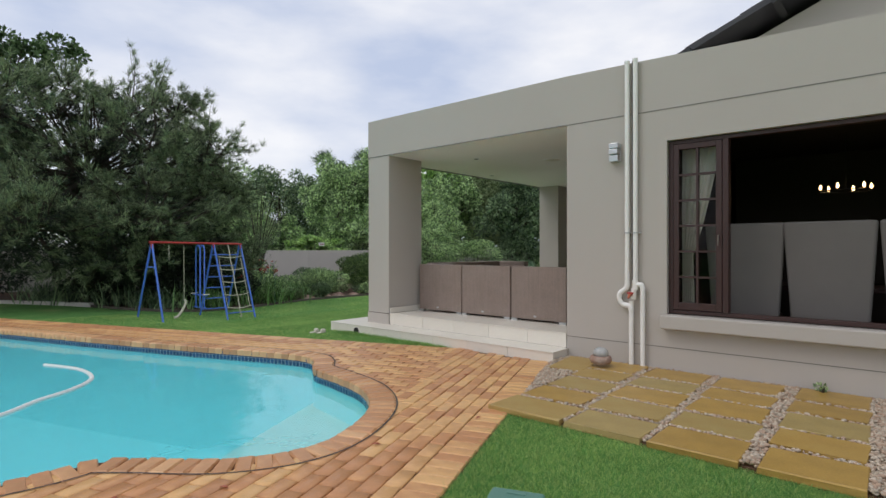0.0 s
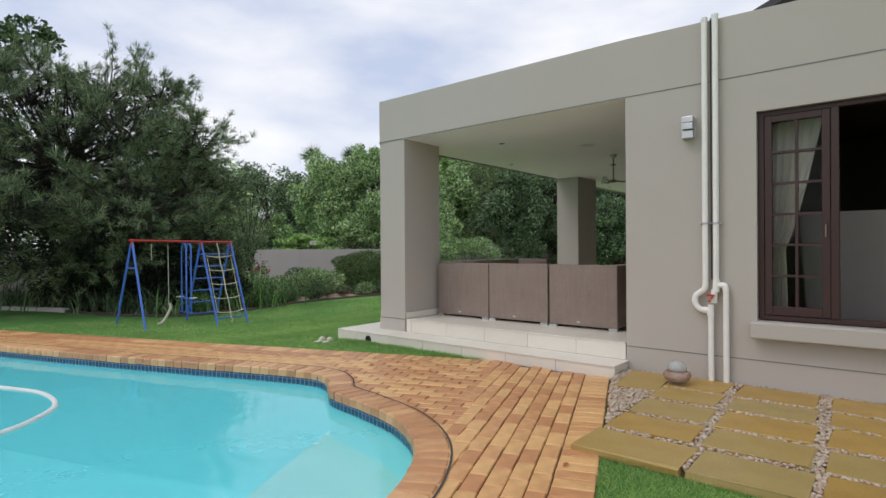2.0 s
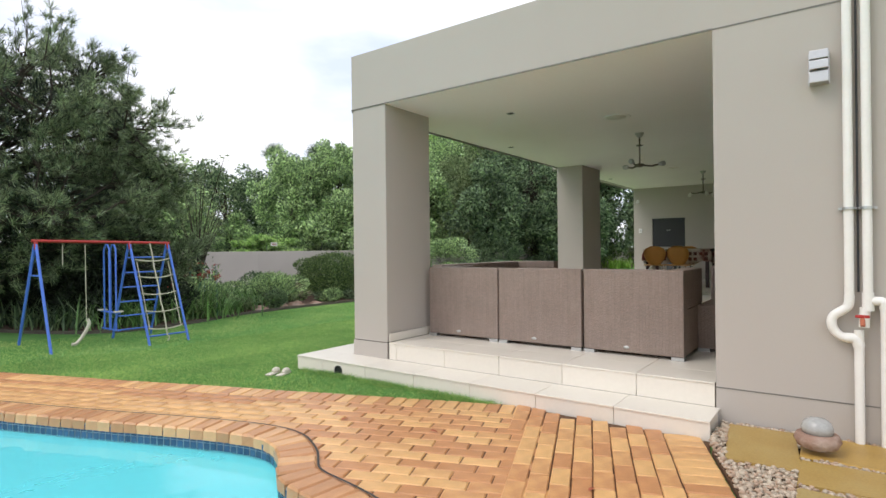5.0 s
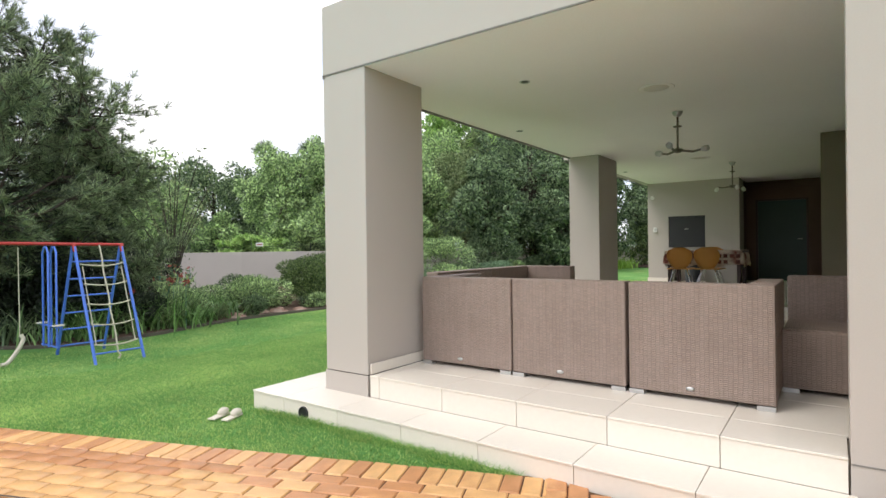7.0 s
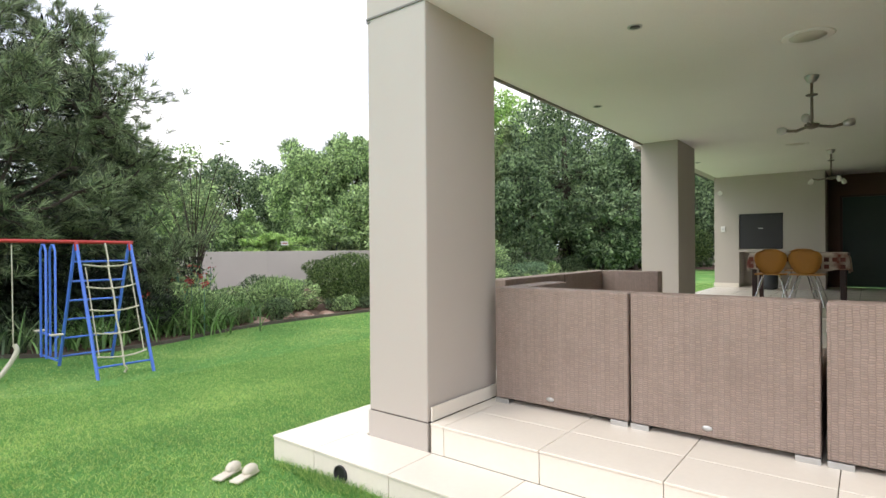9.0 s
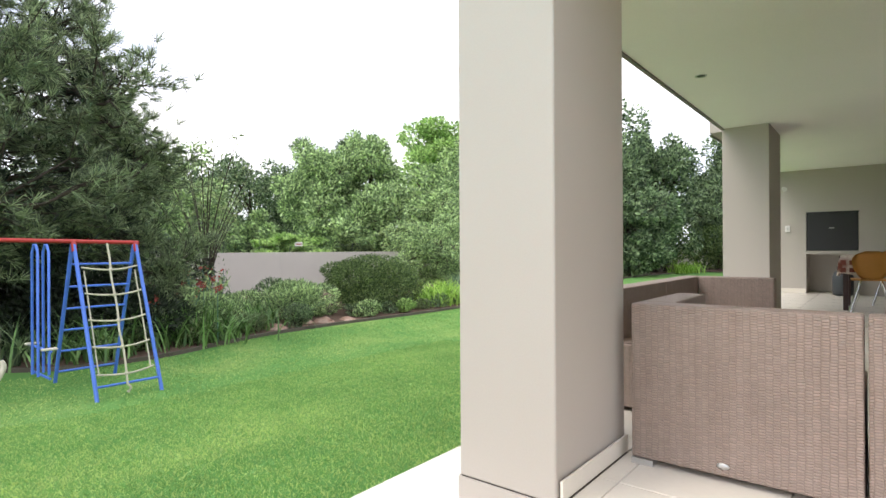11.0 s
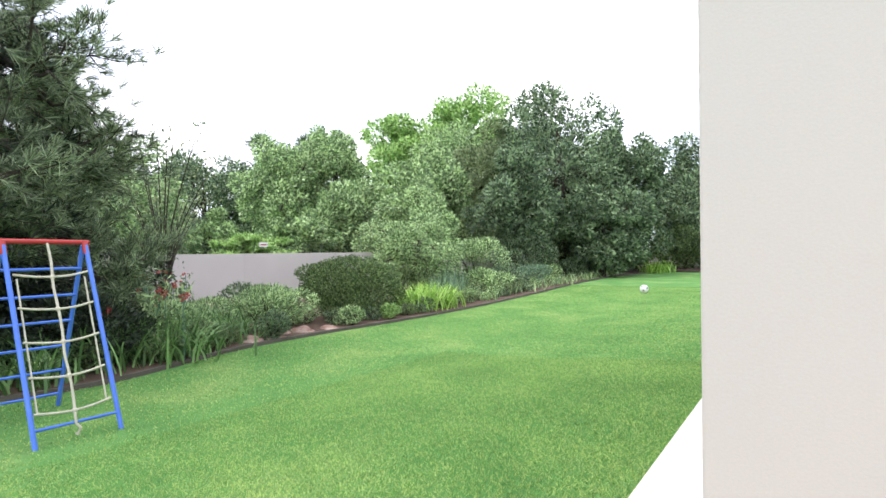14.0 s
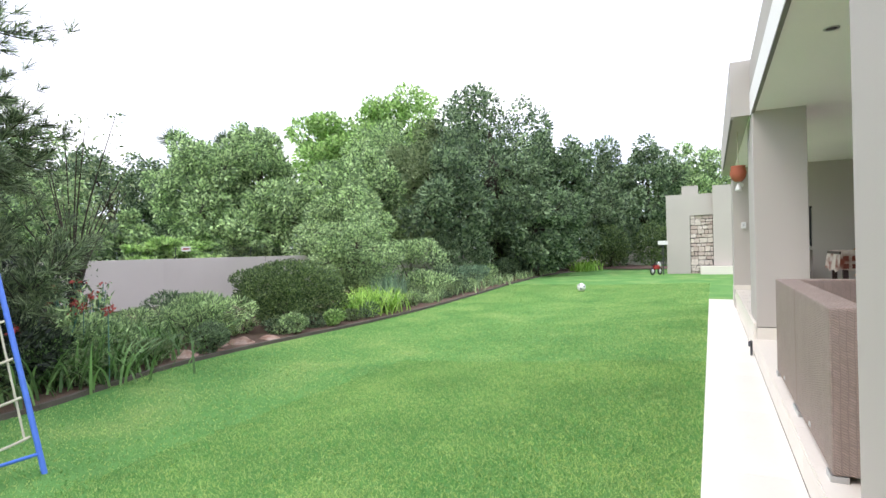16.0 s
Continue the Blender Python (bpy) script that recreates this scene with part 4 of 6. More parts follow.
def build_sofas():
    lab = "taupe woven rattan sofa module"
    for k, x in enumerate((-6.365, -5.475, -4.575)):
        sofa_module((x, 7.06, FLOOR_Z), 0, 0.885 if k < 2 else 0.87, arm_left=(k == 0), arm_right=(k == 2),
                    label=lab + (" between two others" if k == 1 else " with a raised arm"))
    for k, y in enumerate((8.92, 10.02)):
        sofa_module((-6.9, y, FLOOR_Z), -90, 1.095, arm_left=(k == 1), label=lab + " turned towards the house")
    sofa_module((-3.06, 8.42, FLOOR_Z), 180, 0.66, 0.80, label=lab + " turned towards the steps")


build_sofas()


def build_veranda():
    # raised dining floor, a step up
    r = tagged(part("floor_raised", box(-6.93, -3.56, 11.78, 17.78, FLOOR_Z + 0.001, 0.452), M_TILE, None, "cream tiled raised dining floor of the veranda"), kind="structure")
    for x in (-6.32, -5.72, -5.12, -4.52, -3.92):
        part("joint", box(x - 0.002, x + 0.002, 11.776, 17.7, 0.4521, 0.4528), M_GROUT, r)
    for k in range(10):
        y = 12.38 + 0.603 * k
        if y < 16.58:
            part("joint", box(-6.93, -3.57, y - 0.002, y + 0.002, 0.4529, 0.4536), M_GROUT, r)
    part("edge_tile", box(-6.955, -6.932, 11.76, 18.0, FLOOR_Z - 0.01, 0.450), M_TILE, r)
    part("skirting", box(-6.985, -6.515, 16.582, 16.597, 0.455, 0.54), M_TILE, r)

    for k, (y, lab) in enumerate(((9.62, "three-armed metal ceiling lamp with tilted glass shades"), (14.1, "three-armed metal ceiling lamp with round glass shades"))):
        c = thing("ceiling_lamp", (-4.79 - 0.06 * k, y, CEIL_Z - 0.012), lab, "ceiling lamp", "lamps under the veranda ceiling")
        part("mount", lathe([(0.055, 0), (0.055, -0.012), (0.035, -0.045), (0.012, -0.06)][::-1], 16), M_STEEL, c)
        part("stem", tube([(0, 0, -0.05), (0, 0, -0.42)], 0.011, 8), M_BRONZE, c)
        part("collar", lathe([(0.012, -0.175), (0.045, -0.165), (0.045, -0.158), (0.012, -0.15)], 14), M_BRONZE, c)
        part("hub", lathe([(0.02, -0.45), (0.055, -0.435), (0.055, -0.41), (0.02, -0.40)], 14), M_BRONZE, c)
        for j in range(3):
            a = 0.45 + j * 2 * math.pi / 3 + 0.5 * k
            dx, dy = math.cos(a), math.sin(a)
            part("arm", tube([(dx * 0.04, dy * 0.04, -0.425), (dx * 0.15, dy * 0.15, -0.44), (dx * 0.24, dy * 0.24, -0.42)], 0.012, 6), M_BRONZE, c)
            m = Matrix.Translation((dx * 0.23, dy * 0.23, -0.42)) @ Matrix.Rotation(a, 4, "Z") @ Matrix.Rotation(radians(80 if k == 0 else 150), 4, "Y")
            part("shade", lathe([(0.012, 0), (0.024, 0.02), (0.034, 0.05), (0.03, 0.085), (0.012, 0.095)], 14, m), M_STEEL if k == 0 else M_WHITE, c, "frosted glass shade")
    for (x, y, rad, name, lab) in ((-6.6, 9.4, 0.045, "downlight", "small recessed downlight in the ceiling"), (-5.62, 7.62, 0.045, "downlight", "small recessed downlight in the ceiling"), (-6.72, 14.1, 0.045, "downlight", "small recessed downlight in the ceiling"),
                                (-4.74, 8.54, 0.15, "ceiling_speaker", "round flush cream ceiling speaker"), (-5.2, 13.2, 0.13, "ceiling_speaker", "round flush cream ceiling speaker")):
        d = thing(name, (x, y, CEIL_Z - 0.012), lab, "ceiling fitting")
        part("rim", lathe([(rad * 0.6, -0.002), (rad, -0.006), (rad * 1.08, 0.0), (rad * 0.7, 0.001)], 24), M_STEEL if rad < 0.1 else M_CEIL, d)
        part("centre", lathe([(rad * 0.1, -0.004), (rad * 0.8, -0.0035), (rad * 0.8, 0.0)], 20), M_BLACK if rad < 0.1 else M_TILE, d)
    # barbecue
    bq = thing("built_in_barbecue", (-6.5, 16.6, 0.46), "black steel barbecue with a closed panel in the wall recess", "barbecue")
    part("door_panel", box(0.0, 0.76, 0.02, 0.05, 0.79, 1.48, 0.004), M_BLACK, bq)
    part("frame", box(-0.01, 0.775, -0.008, 0.018, 1.465, 1.50, 0.003), M_BLACK, bq)
    part("handle", tube([(0.34, -0.01, 1.2), (0.42, -0.01, 1.2)], 0.008, 8), M_STEEL, bq)
    gas = thing("gas_bottle", (-5.95, 16.35, 0.455), "grey gas bottle with a collar and valve", "gas bottle")
    part("body", lathe([(0.11, 0), (0.15, 0.02), (0.155, 0.1), (0.155, 0.33), (0.12, 0.42), (0.05, 0.45)], 20), M_GAS, gas, smooth=True)
    part("collar", lathe([(0.085, 0.43), (0.09, 0.52), (0.08, 0.52), (0.075, 0.43)], 16), M_GAS, gas)
    part("valve", lathe([(0.02, 0.44), (0.02, 0.50), (0.03, 0.505), (0.03, 0.52)], 10), M_STEEL, gas)
    sw = thing("wall_switch", (-6.80, 16.595, 1.66), "white switch box on the wall", "switch")
    part("plate", box(-0.04, 0.04, -0.03, 0, -0.06, 0.06, 0.005), M_WHITE, sw)
    part("rocker", box(-0.012, 0.012, -0.037, -0.03, -0.02, 0.02, 0.002), M_STEEL, sw)
    sp = thing("wall_spotlight", (-6.86, 16.595, 2.43), "small white wall spotlight", "lamp")
    part("bracket", box(-0.02, 0.02, -0.03, 0, -0.03, 0.03, 0.003), M_WHITE, sp)
    part("head", tube([(0.0, -0.03, 0.0), (0.03, -0.13, -0.03)], [0.03, 0.045], 12), M_WHITE, sp)
    # door at the back
    dr = tagged(new("door_1"), "dark green closed door in a brown frame", "door", kind="structure")
    dr.matrix_basis = pose(-4.86, 17.82, 0.455)
    part("leaf", box(0.04, 0.98, 0.02, 0.06, 0.0, 1.83, 0.003), M_DOOR, dr)
    f = bmesh.new()
    add_box(f, 0.0, 0.04, -0.025, 0.07, 0, 1.865)
    add_box(f, 0.98, 1.02, -0.025, 0.07, 0, 1.865)
    add_box(f, 0.04, 0.98, -0.025, 0.07, 1.83, 1.865)
    part("door_frame", f, M_FRAME, dr)
    part("door_handle", tube([(0.9, 0.02, 0.95), (0.9, -0.03, 0.95), (0.82, -0.03, 0.95)], 0.009, 8), M_STEEL, dr)
    # dining table with cloth
    FZ = 0.454
    t = thing("garden_table", (-5.25, 13.95, FZ), "dark timber garden table under a patterned cloth", "table")
    part("tabletop", box(-0.62, 0.62, -0.42, 0.42, 0.70, 0.735, 0.006), M_FRAME, t)
    for sx in (-0.55, 0.55):
        for sy in (-0.35, 0.35):
            part("leg", box(sx - 0.03, sx + 0.03, sy - 0.03, sy + 0.03, 0, 0.70, 0.004), M_FRAME, t)
    cl = thing("tablecloth", (-5.25, 13.95, FZ + 0.738), "cream tablecloth printed with red and brown blocks", "tablecloth")
    vs, fs, nn = [], [], 48
    rim = [(0.60 * math.cos(a) / max(abs(math.cos(a)), abs(math.sin(a)) * 1.0), 0.46 * math.sin(a) / max(abs(math.cos(a)), abs(math.sin(a)))) for a in np.linspace(0, 2 * math.pi, nn, endpoint=False)]
    for r_, z in ((0.02, 0.006), (0.93, 0.006), (1.0, 0.0), (1.03, -0.08), (1.06, -0.26)):
        for i, (x, y) in enumerate(rim):
            wob = 1 + (0.035 * math.sin(i * 2.1) if z < -0.05 else 0)
            vs.append((x * r_ * wob, y * r_ * wob, z + (0.03 * math.sin(i * 1.1) if z < -0.2 else 0)))
    for a in range(4):
        for i in range(nn):
            fs.append((a * nn + i, a * nn + (i + 1) % nn, (a + 1) * nn + (i + 1) % nn, (a + 1) * nn + i))
    raw("cloth", vs, fs, M_CLOTH, cl)
    # a printed check, made from blocks lying on the cloth's hanging front
    bm = bmesh.new()
    rnd = random.Random(3)
    for i in range(13):
        for j in range(2):
            if rnd.random() < 0.75:
                x = -0.6 + i * 0.094
                add_box(bm, x, x + 0.06, -0.512, -0.509, -0.22 + j * 0.10, -0.16 + j * 0.10)
    part("print", bm, mat("cloth_print", (0.17, 0.05, 0.035), 0.85, vary=0.3, island=0.5), cl, "dark red and brown printed blocks", "stuff")
    chair = thing("garden_chair", (-5.53, 13.22, FZ), "orange moulded shell chair on thin chrome legs", "chair", "chairs round the garden table", rz=4)
    bm = bmesh.new()
    vs = []
    for i in range(9):
        t_ = i / 8
        z = 0.44 + 0.36 * t_
        half = 0.20 * math.sin(min(1.0, 0.30 + t_ * 1.15) * math.pi * 0.5) * (1.0 if t_ < 0.7 else math.sqrt(max(0.05, 1 - ((t_ - 0.7) / 0.32) ** 2)))
        vs.append([bm.verts.new((half * s, -0.20 - 0.06 * t_ + 0.045 * s * s, z)) for s in (-1, -0.6, -0.2, 0.2, 0.6, 1)])
    for a, b in zip(vs, vs[1:]):
        for k in range(5):
            bm.faces.new((a[k], a[k + 1], b[k + 1], b[k]))
    bmesh.ops.solidify(bm, geom=bm.faces[:], thickness=0.012)
    part("backrest", bm, M_ORANGE, chair, smooth=True)
    part("seat", box(-0.20, 0.20, -0.20, 0.20, 0.43, 0.45, 0.009, None, 3), M_ORANGE, chair)
    for sx in (-1, 1):
        for sy in (-1, 1):
            part("leg", tube([(sx * 0.10, sy * 0.10, 0.43), (sx * 0.22, sy * 0.21, 0.0)], 0.009, 8), M_CHROME, chair)
    for x, y, rz in ((-5.09, 13.26, -5), (-5.3, 14.65, 178)):
        copy_thing(chair, pose(x, y, FZ, 0, 0, rz))
    pot = thing("hanging_pot", (-7.02, 12.95, 2.12), "terracotta pot hanging from the beam with a small bell", "plant pot")
    part("pot", lathe([(0.04, 0), (0.08, 0.04), (0.10, 0.11), (0.08, 0.18), (0.09, 0.2), (0.08, 0.2), (0.07, 0.17)], 20), M_TERRA, pot, smooth=True)
    part("cord", tube([(0, 0, 0.2), (0, 0, 0.64)], 0.006, 6), M_ROPE, pot)
    part("bell", lathe([(0.01, -0.02), (0.035, -0.09), (0.04, -0.12), (0.01, -0.125)], 12), M_WHITE, pot)
    tap = thing("standpipe_tap", (-6.985, 11.70, STEP_Z), "small grey tap and hose end beside the column", "tap")
    part("pipe", tube([(0, 0, 0), (0, 0, 0.16)], 0.012, 8), M_GAS, tap)
    part("spout", tube([(0, 0, 0.15), (-0.02, -0.06, 0.15), (-0.02, -0.075, 0.11)], 0.014, 8), M_GAS, tap)


build_veranda()


# ---- swing and climbing frame ----
def build_swing():
    s = thing("swing_set", (0, 0, 0), "blue steel swing and climbing frame with a red top bar", "swing set")
    X, TOP = -12.62, 1.40
    zf = lambda x, y: lawn_z(x, y) - 0.01
    part("top_bar", tube([(X, 5.25, TOP + 0.035), (X, 7.36, TOP + 0.01)], 0.024, 10), M_RED, s, "red painted top bar")
    for y in (5.3, 6.66, 7.32):
        part("sleeve", tube([(X + 0.05, y, TOP - 0.10), (X + 0.008, y, TOP + 0.02)], 0.028, 10), M_RED, s, "red steel sleeve")
        for d in (0.66, -0.72):
            spread = {5.3: -0.02, 6.66: 0.02, 7.32: 0.03}[y]
            part("leg", tube([(X + 0.03 * (1 if d > 0 else -1), y, TOP - 0.02), (X + d, y + spread, zf(X + d, y))], 0.021, 10), M_BLUE, s, "blue painted leg")
    for y in (5.3,):
        part("brace", tube([(X + 0.19, y, 0.90), (X - 0.21, y, 0.90)], 0.014, 8), M_BLUE, s)
    # ladders between the last two pairs of legs
    for k in range(6):
        for d, z0 in ((0.66, -0.22), (-0.72, -0.22)):
            z = z0 + 0.05 + 0.265 * k
            if d > 0 and 0 < k:
                continue
            t_ = (TOP - z) / (TOP + 0.32)
            part("rung", tube([(X + d * t_, 6.67, z), (X + d * t_, 7.33, z)], 0.014, 8), M_BLUE, s, "blue rung")
    # rope net
    net = thing("rope_net", (0, 0, 0), "pale climbing rope net knotted inside the ladder frame", "climbing net")
    line = []
    for k in range(9):
        t_ = k / 8
        z = TOP - t_ * 1.58
        line.append((X + 0.66 * (TOP - z) / 1.72 + 0.02, 7.0 + 0.008 * math.sin(k * 2.2), z))
    part("rope", tube(bend(line, 3), 0.012, 7), M_ROPE, net)
    for k in range(5):
        z = 1.10 - k * 0.29
        t_ = (TOP - z) / 1.72
        sag = 0.012
        pts = [(X + 0.66 * t_ + 0.01, 6.70, z + 0.02), (X + 0.66 * t_, 6.86, z - sag * 0.5), (X + 0.66 * t_ + 0.02, 7.0, z - sag), (X + 0.66 * t_, 7.16, z - sag * 0.3), (X + 0.66 * t_ + 0.01, 7.30, z + 0.03)]
        part("cross_rope", tube(bend(pts, 3), 0.011, 7), M_ROPE, net)
        part("knot", lathe([(0.012, -0.022), (0.024, -0.01), (0.024, 0.01), (0.012, 0.022)], 8, Matrix.Translation(pts[2])), M_ROPE, net)
    for sgn, yy in ((-1, 6.73), (1, 7.27)):
        pts = [(X + 0.66 * (TOP - z) / 1.72, yy, z) for z in (1.08, 0.8, 0.5, 0.2, -0.05)]
        part("side_rope", tube(bend(pts, 3), 0.009, 6), M_ROPE, net)
    part("tail", tube(bend([line[-1], (line[-1][0] + 0.02, 7.02, -0.22), (line[-1][0], 7.0, -0.27)], 3), [0.012] * 6 + [0.02], 7), M_ROPE, net)
    # glider: two pairs of hanging rods, a foot plate and seat bars
    g = thing("glider_swing", (0, 0, 0), "blue steel glider hanging from the top bar", "swing")
    for y in (6.30, 6.40):
        for dx in (-0.10, 0.10):
            part("rod", tube([(X + dx * 0.3, y, TOP - 0.02), (X + dx, y, TOP - 0.10), (X + dx, y, -0.05)], 0.014, 8), M_BLUE, g)
    part("foot_bar", tube([(X - 0.32, 6.35, -0.05), (X + 0.32, 6.35, -0.05)], 0.014, 8), M_BLUE, g)
    part("seat_bar", tube([(X - 0.34, 6.35, 0.24), (X + 0.34, 6.35, 0.24)], 0.016, 8), M_BLUE, g)
    for dx in (-0.3, 0.3):
        part("handle", box(X + dx - 0.035, X + dx + 0.035, 6.28, 6.42, 0.252, 0.275, 0.008), M_PLASTIC, g)
    w = thing("rope_swing", (X, 5.86, 0), "cream curved plastic swing hanging askew on a rope", "swing")
    part("seat", tube(bend([(0.0, 0.14, 0.16), (0.02, 0.16, 0.08), (0.02, 0.08, -0.08), (0.02, -0.02, -0.21), (0.02, -0.09, -0.22)], 4), [0.028] * 17, 8), M_PLASTIC, w, "curved cream plastic seat")
    part("rope", tube([(0, 0.12, TOP - 0.02), (0, 0.13, 0.15)], 0.007, 6), M_ROPE, w)
    part("short_rope", tube([(0, -0.2, TOP - 0.02), (0, -0.2, TOP - 0.35)], 0.007, 6), M_ROPE, w)


build_swing()


# ---- plants ----
RNG = np.random.default_rng(11)


def leaf_quads(c, axis, size, width, rng, droop=0.0):
    """Diamond leaves at c (n,3) that point roughly along axis."""
    n = len(c)
    a = axis + rng.normal(0, 0.45, (n, 3))
    a[:, 2] -= droop
    a /= np.linalg.norm(a, axis=1)[:, None] + 1e-9
    r = rng.normal(0, 1, (n, 3))
    b = np.cross(a, r)
    b /= np.linalg.norm(b, axis=1)[:, None] + 1e-9
    s = (size * rng.uniform(0.6, 1.3, n))[:, None]
    w = s * width
    nrm = np.cross(a, b)
    v = np.stack([c - a * s * 0.5, c + b * w * 0.5 + nrm * s * 0.08, c + a * s * 0.5, c - b * w * 0.5 + nrm * s * 0.08], axis=1)
    return v.reshape(-1, 3), np.arange(n * 4).reshape(-1, 4)


def blob_points(blobs, n, rng, shell=0.72):
    b = np.array(blobs, dtype=float)
    area = (b[:, 3] * b[:, 4] + b[:, 3] * b[:, 5] + b[:, 4] * b[:, 5])
    pick = rng.choice(len(b), n, p=area / area.sum())
    d = rng.normal(0, 1, (n, 3))
    d /= np.linalg.norm(d, axis=1)[:, None]
    r = shell + (1.06 - shell) * rng.random(n) ** 0.7
    return b[pick, :3] + d * b[pick, 3:] * r[:, None], d


def crown_blobs(cx, cy, cz, rx, ry, rz, count, rng, size=0.42, flat=0.8):
    out = []
    for _ in range(count):
        d = rng.normal(0, 1, 3)
        d /= np.linalg.norm(d)
        k = rng.uniform(0.5, 0.92)
        s = size * rng.uniform(0.45, 1.15)
        out.append((cx + d[0] * rx * k, cy + d[1] * ry * k, cz + d[2] * rz * k, rx * s, ry * s, rz * s * flat))
    return out


def wood(tr, base_r, top, blobs, rng, limbs=9):
    bm = bmesh.new()
    tx, ty, tz = top
    pts = bend([(0, 0, -0.15), (0.08 * tx + rng.normal(0, 0.05), 0.1 * ty, tz * 0.35), (tx * 0.6, ty * 0.6, tz * 0.7), (tx, ty, tz)], 4)
    n = len(pts)
    add_tube(bm, pts, [base_r * (1.25 if i == 0 else 1 - 0.75 * i / n) for i in range(n)], 9)
    part("trunk", bm, M_BARK, tr)
    order = sorted(blobs, key=lambda b: -b[3])[:limbs]
    for b in order:
        bm = bmesh.new()
        i = int(n * rng.uniform(0.35, 0.8))
        p0, p1 = pts[i], Vector(b[:3])
        mid = p0.lerp(p1, 0.5) + Vector((rng.normal(0, 0.12), rng.normal(0, 0.12), 0.12))
        line = bend([p0, mid, p1], 4)
        add_tube(bm, line, [base_r * 0.42 * (1 - 0.8 * k / len(line)) for k in range(len(line))], 6)
        for _ in range(3):
            q0 = line[int(len(line) * rng.uniform(0.4, 0.9))]
            d = Vector(rng.normal(0, 1, 3)).normalized()
            q1 = p1 + Vector((d.x * b[3], d.y * b[4], abs(d.z) * b[5] * 0.9))
            add_tube(bm, [q0, q0.lerp(q1, 0.5) + Vector((0, 0, 0.06)), q1], [base_r * 0.12, base_r * 0.07, base_r * 0.02], 5)
        part("limb", bm, M_BARK, tr)


def tree(at, label, h, r, material, leaves=16000, size=0.16, width=0.5, seed=1, blobs=20, low=0.12, flat=0.8, category="tree", name="tree", bsize=0.36, shell=0.6, more=()):
    """A broadleaf tree: tapered trunk, limbs and a lumpy crown of leaves."""
    rng = np.random.default_rng(seed)
    t = thing(name, at, label, category, kind="")
    z0 = h * low
    cz = (z0 + h) / 2
    rz = (h - z0) / 2
    bl = crown_blobs(0, 0, cz, r, r, rz, blobs, rng, bsize, flat)
    bl.append((0, 0, cz, r * 0.55, r * 0.55, rz * 0.6))
    bl += list(more)
    wood(t, 0.03 * h + 0.03, (rng.normal(0, 0.2), rng.normal(0, 0.2), cz + rz * 0.4), bl, rng)
    p, d = blob_points(bl, leaves, rng, shell)
    keep = p[:, 2] > 0.05
    v, f = leaf_quads(p[keep], d[keep], size, width, rng)
    raw("crown", v, f, material, t)
    return t


def strap_plant(at, label, n, length, material, seed, width=0.03, lean=0.6, category="plant", name="strap_leaf_plant", spread=0.25, flowers=0):
    """Arching blades from one crown."""
    rng = np.random.default_rng(seed)
    t = thing(name, at, label, category)
    vs, fs = [], []
    for k in range(n):
        a = rng.uniform(0, 2 * math.pi)
        bx, by = rng.normal(0, spread, 2)
        L = length * rng.uniform(0.65, 1.15)
        ln = lean * rng.uniform(0.4, 1.3)
        dx, dy = math.cos(a), math.sin(a)
        px, py = -dy, dx
        base = len(vs)
        for i in range(6):
            s = i / 5
            out = L * ln * s ** 1.4
            z = L * (s - 0.55 * ln * s * s)
            w = width * (1 - s ** 2.2) * 0.5 + 0.001
            for sg in (-1, 1):
                vs.append((bx + dx * out + px * w * sg, by + dy * out + py * w * sg, max(0.0, z)))
        for i in range(5):
            j = base + 2 * i
            fs.append((j, j + 1, j + 3, j + 2))
    raw("leaves", vs, fs, material, t)
    if flowers:
        bm = bmesh.new()
        for k in range(flowers):
            x, y = rng.normal(0, spread, 2)
            z = length * rng.uniform(0.75, 1.15)
            add_tube(bm, [(x, y, 0), (x, y, z)], 0.006, 5)
        part("stalk", bm, M_LID, t, kind="stuff")
        pts = []
        rng2 = np.random.default_rng(seed + 5)
        for v in [tuple(o.co) for o in t.children[-1].data.vertices][5::10]:
            pts += [np.array(v) + rng2.normal(0, 0.03, 3) for _ in range(14)]
        pts = np.array(pts)
        v, f = leaf_quads(pts, rng2.normal(0, 1, pts.shape), 0.05, 0.6, rng2)
        raw("blossom", v, f, L_FLOWER, t, "clustered red blossom", "stuff")
    return t


def shrub(at, label, rx, ry, h, material, leaves, size, width, seed, blobs=9, bsize=0.5, name="shrub", dense=True, flat=0.9):
    rng = np.random.default_rng(seed)
    t = thing(name, at, label, "shrub")
    bl = crown_blobs(0, 0, h * 0.48, rx, ry, h * 0.52, blobs, rng, bsize, flat)
    if dense:
        bl.append((0, 0, h * 0.5, rx * 0.85, ry * 0.85, h * 0.46))
    p, d = blob_points(bl, leaves, rng)
    p[:, 2] = np.abs(p[:, 2])
    v, f = leaf_quads(p, d + np.array((0, 0, 0.35)), size, width, rng)
    raw("foliage", v, f, material, t)
    bm = bmesh.new()
    for b in bl[:7]:
        add_tube(bm, [(0.2 * b[0], 0.2 * b[1], -0.06), (0.6 * b[0], 0.6 * b[1], b[2] * 0.6), b[:3]], [0.02, 0.013, 0.006], 6)
    part("stems", bm, M_BARK, t)
    return t


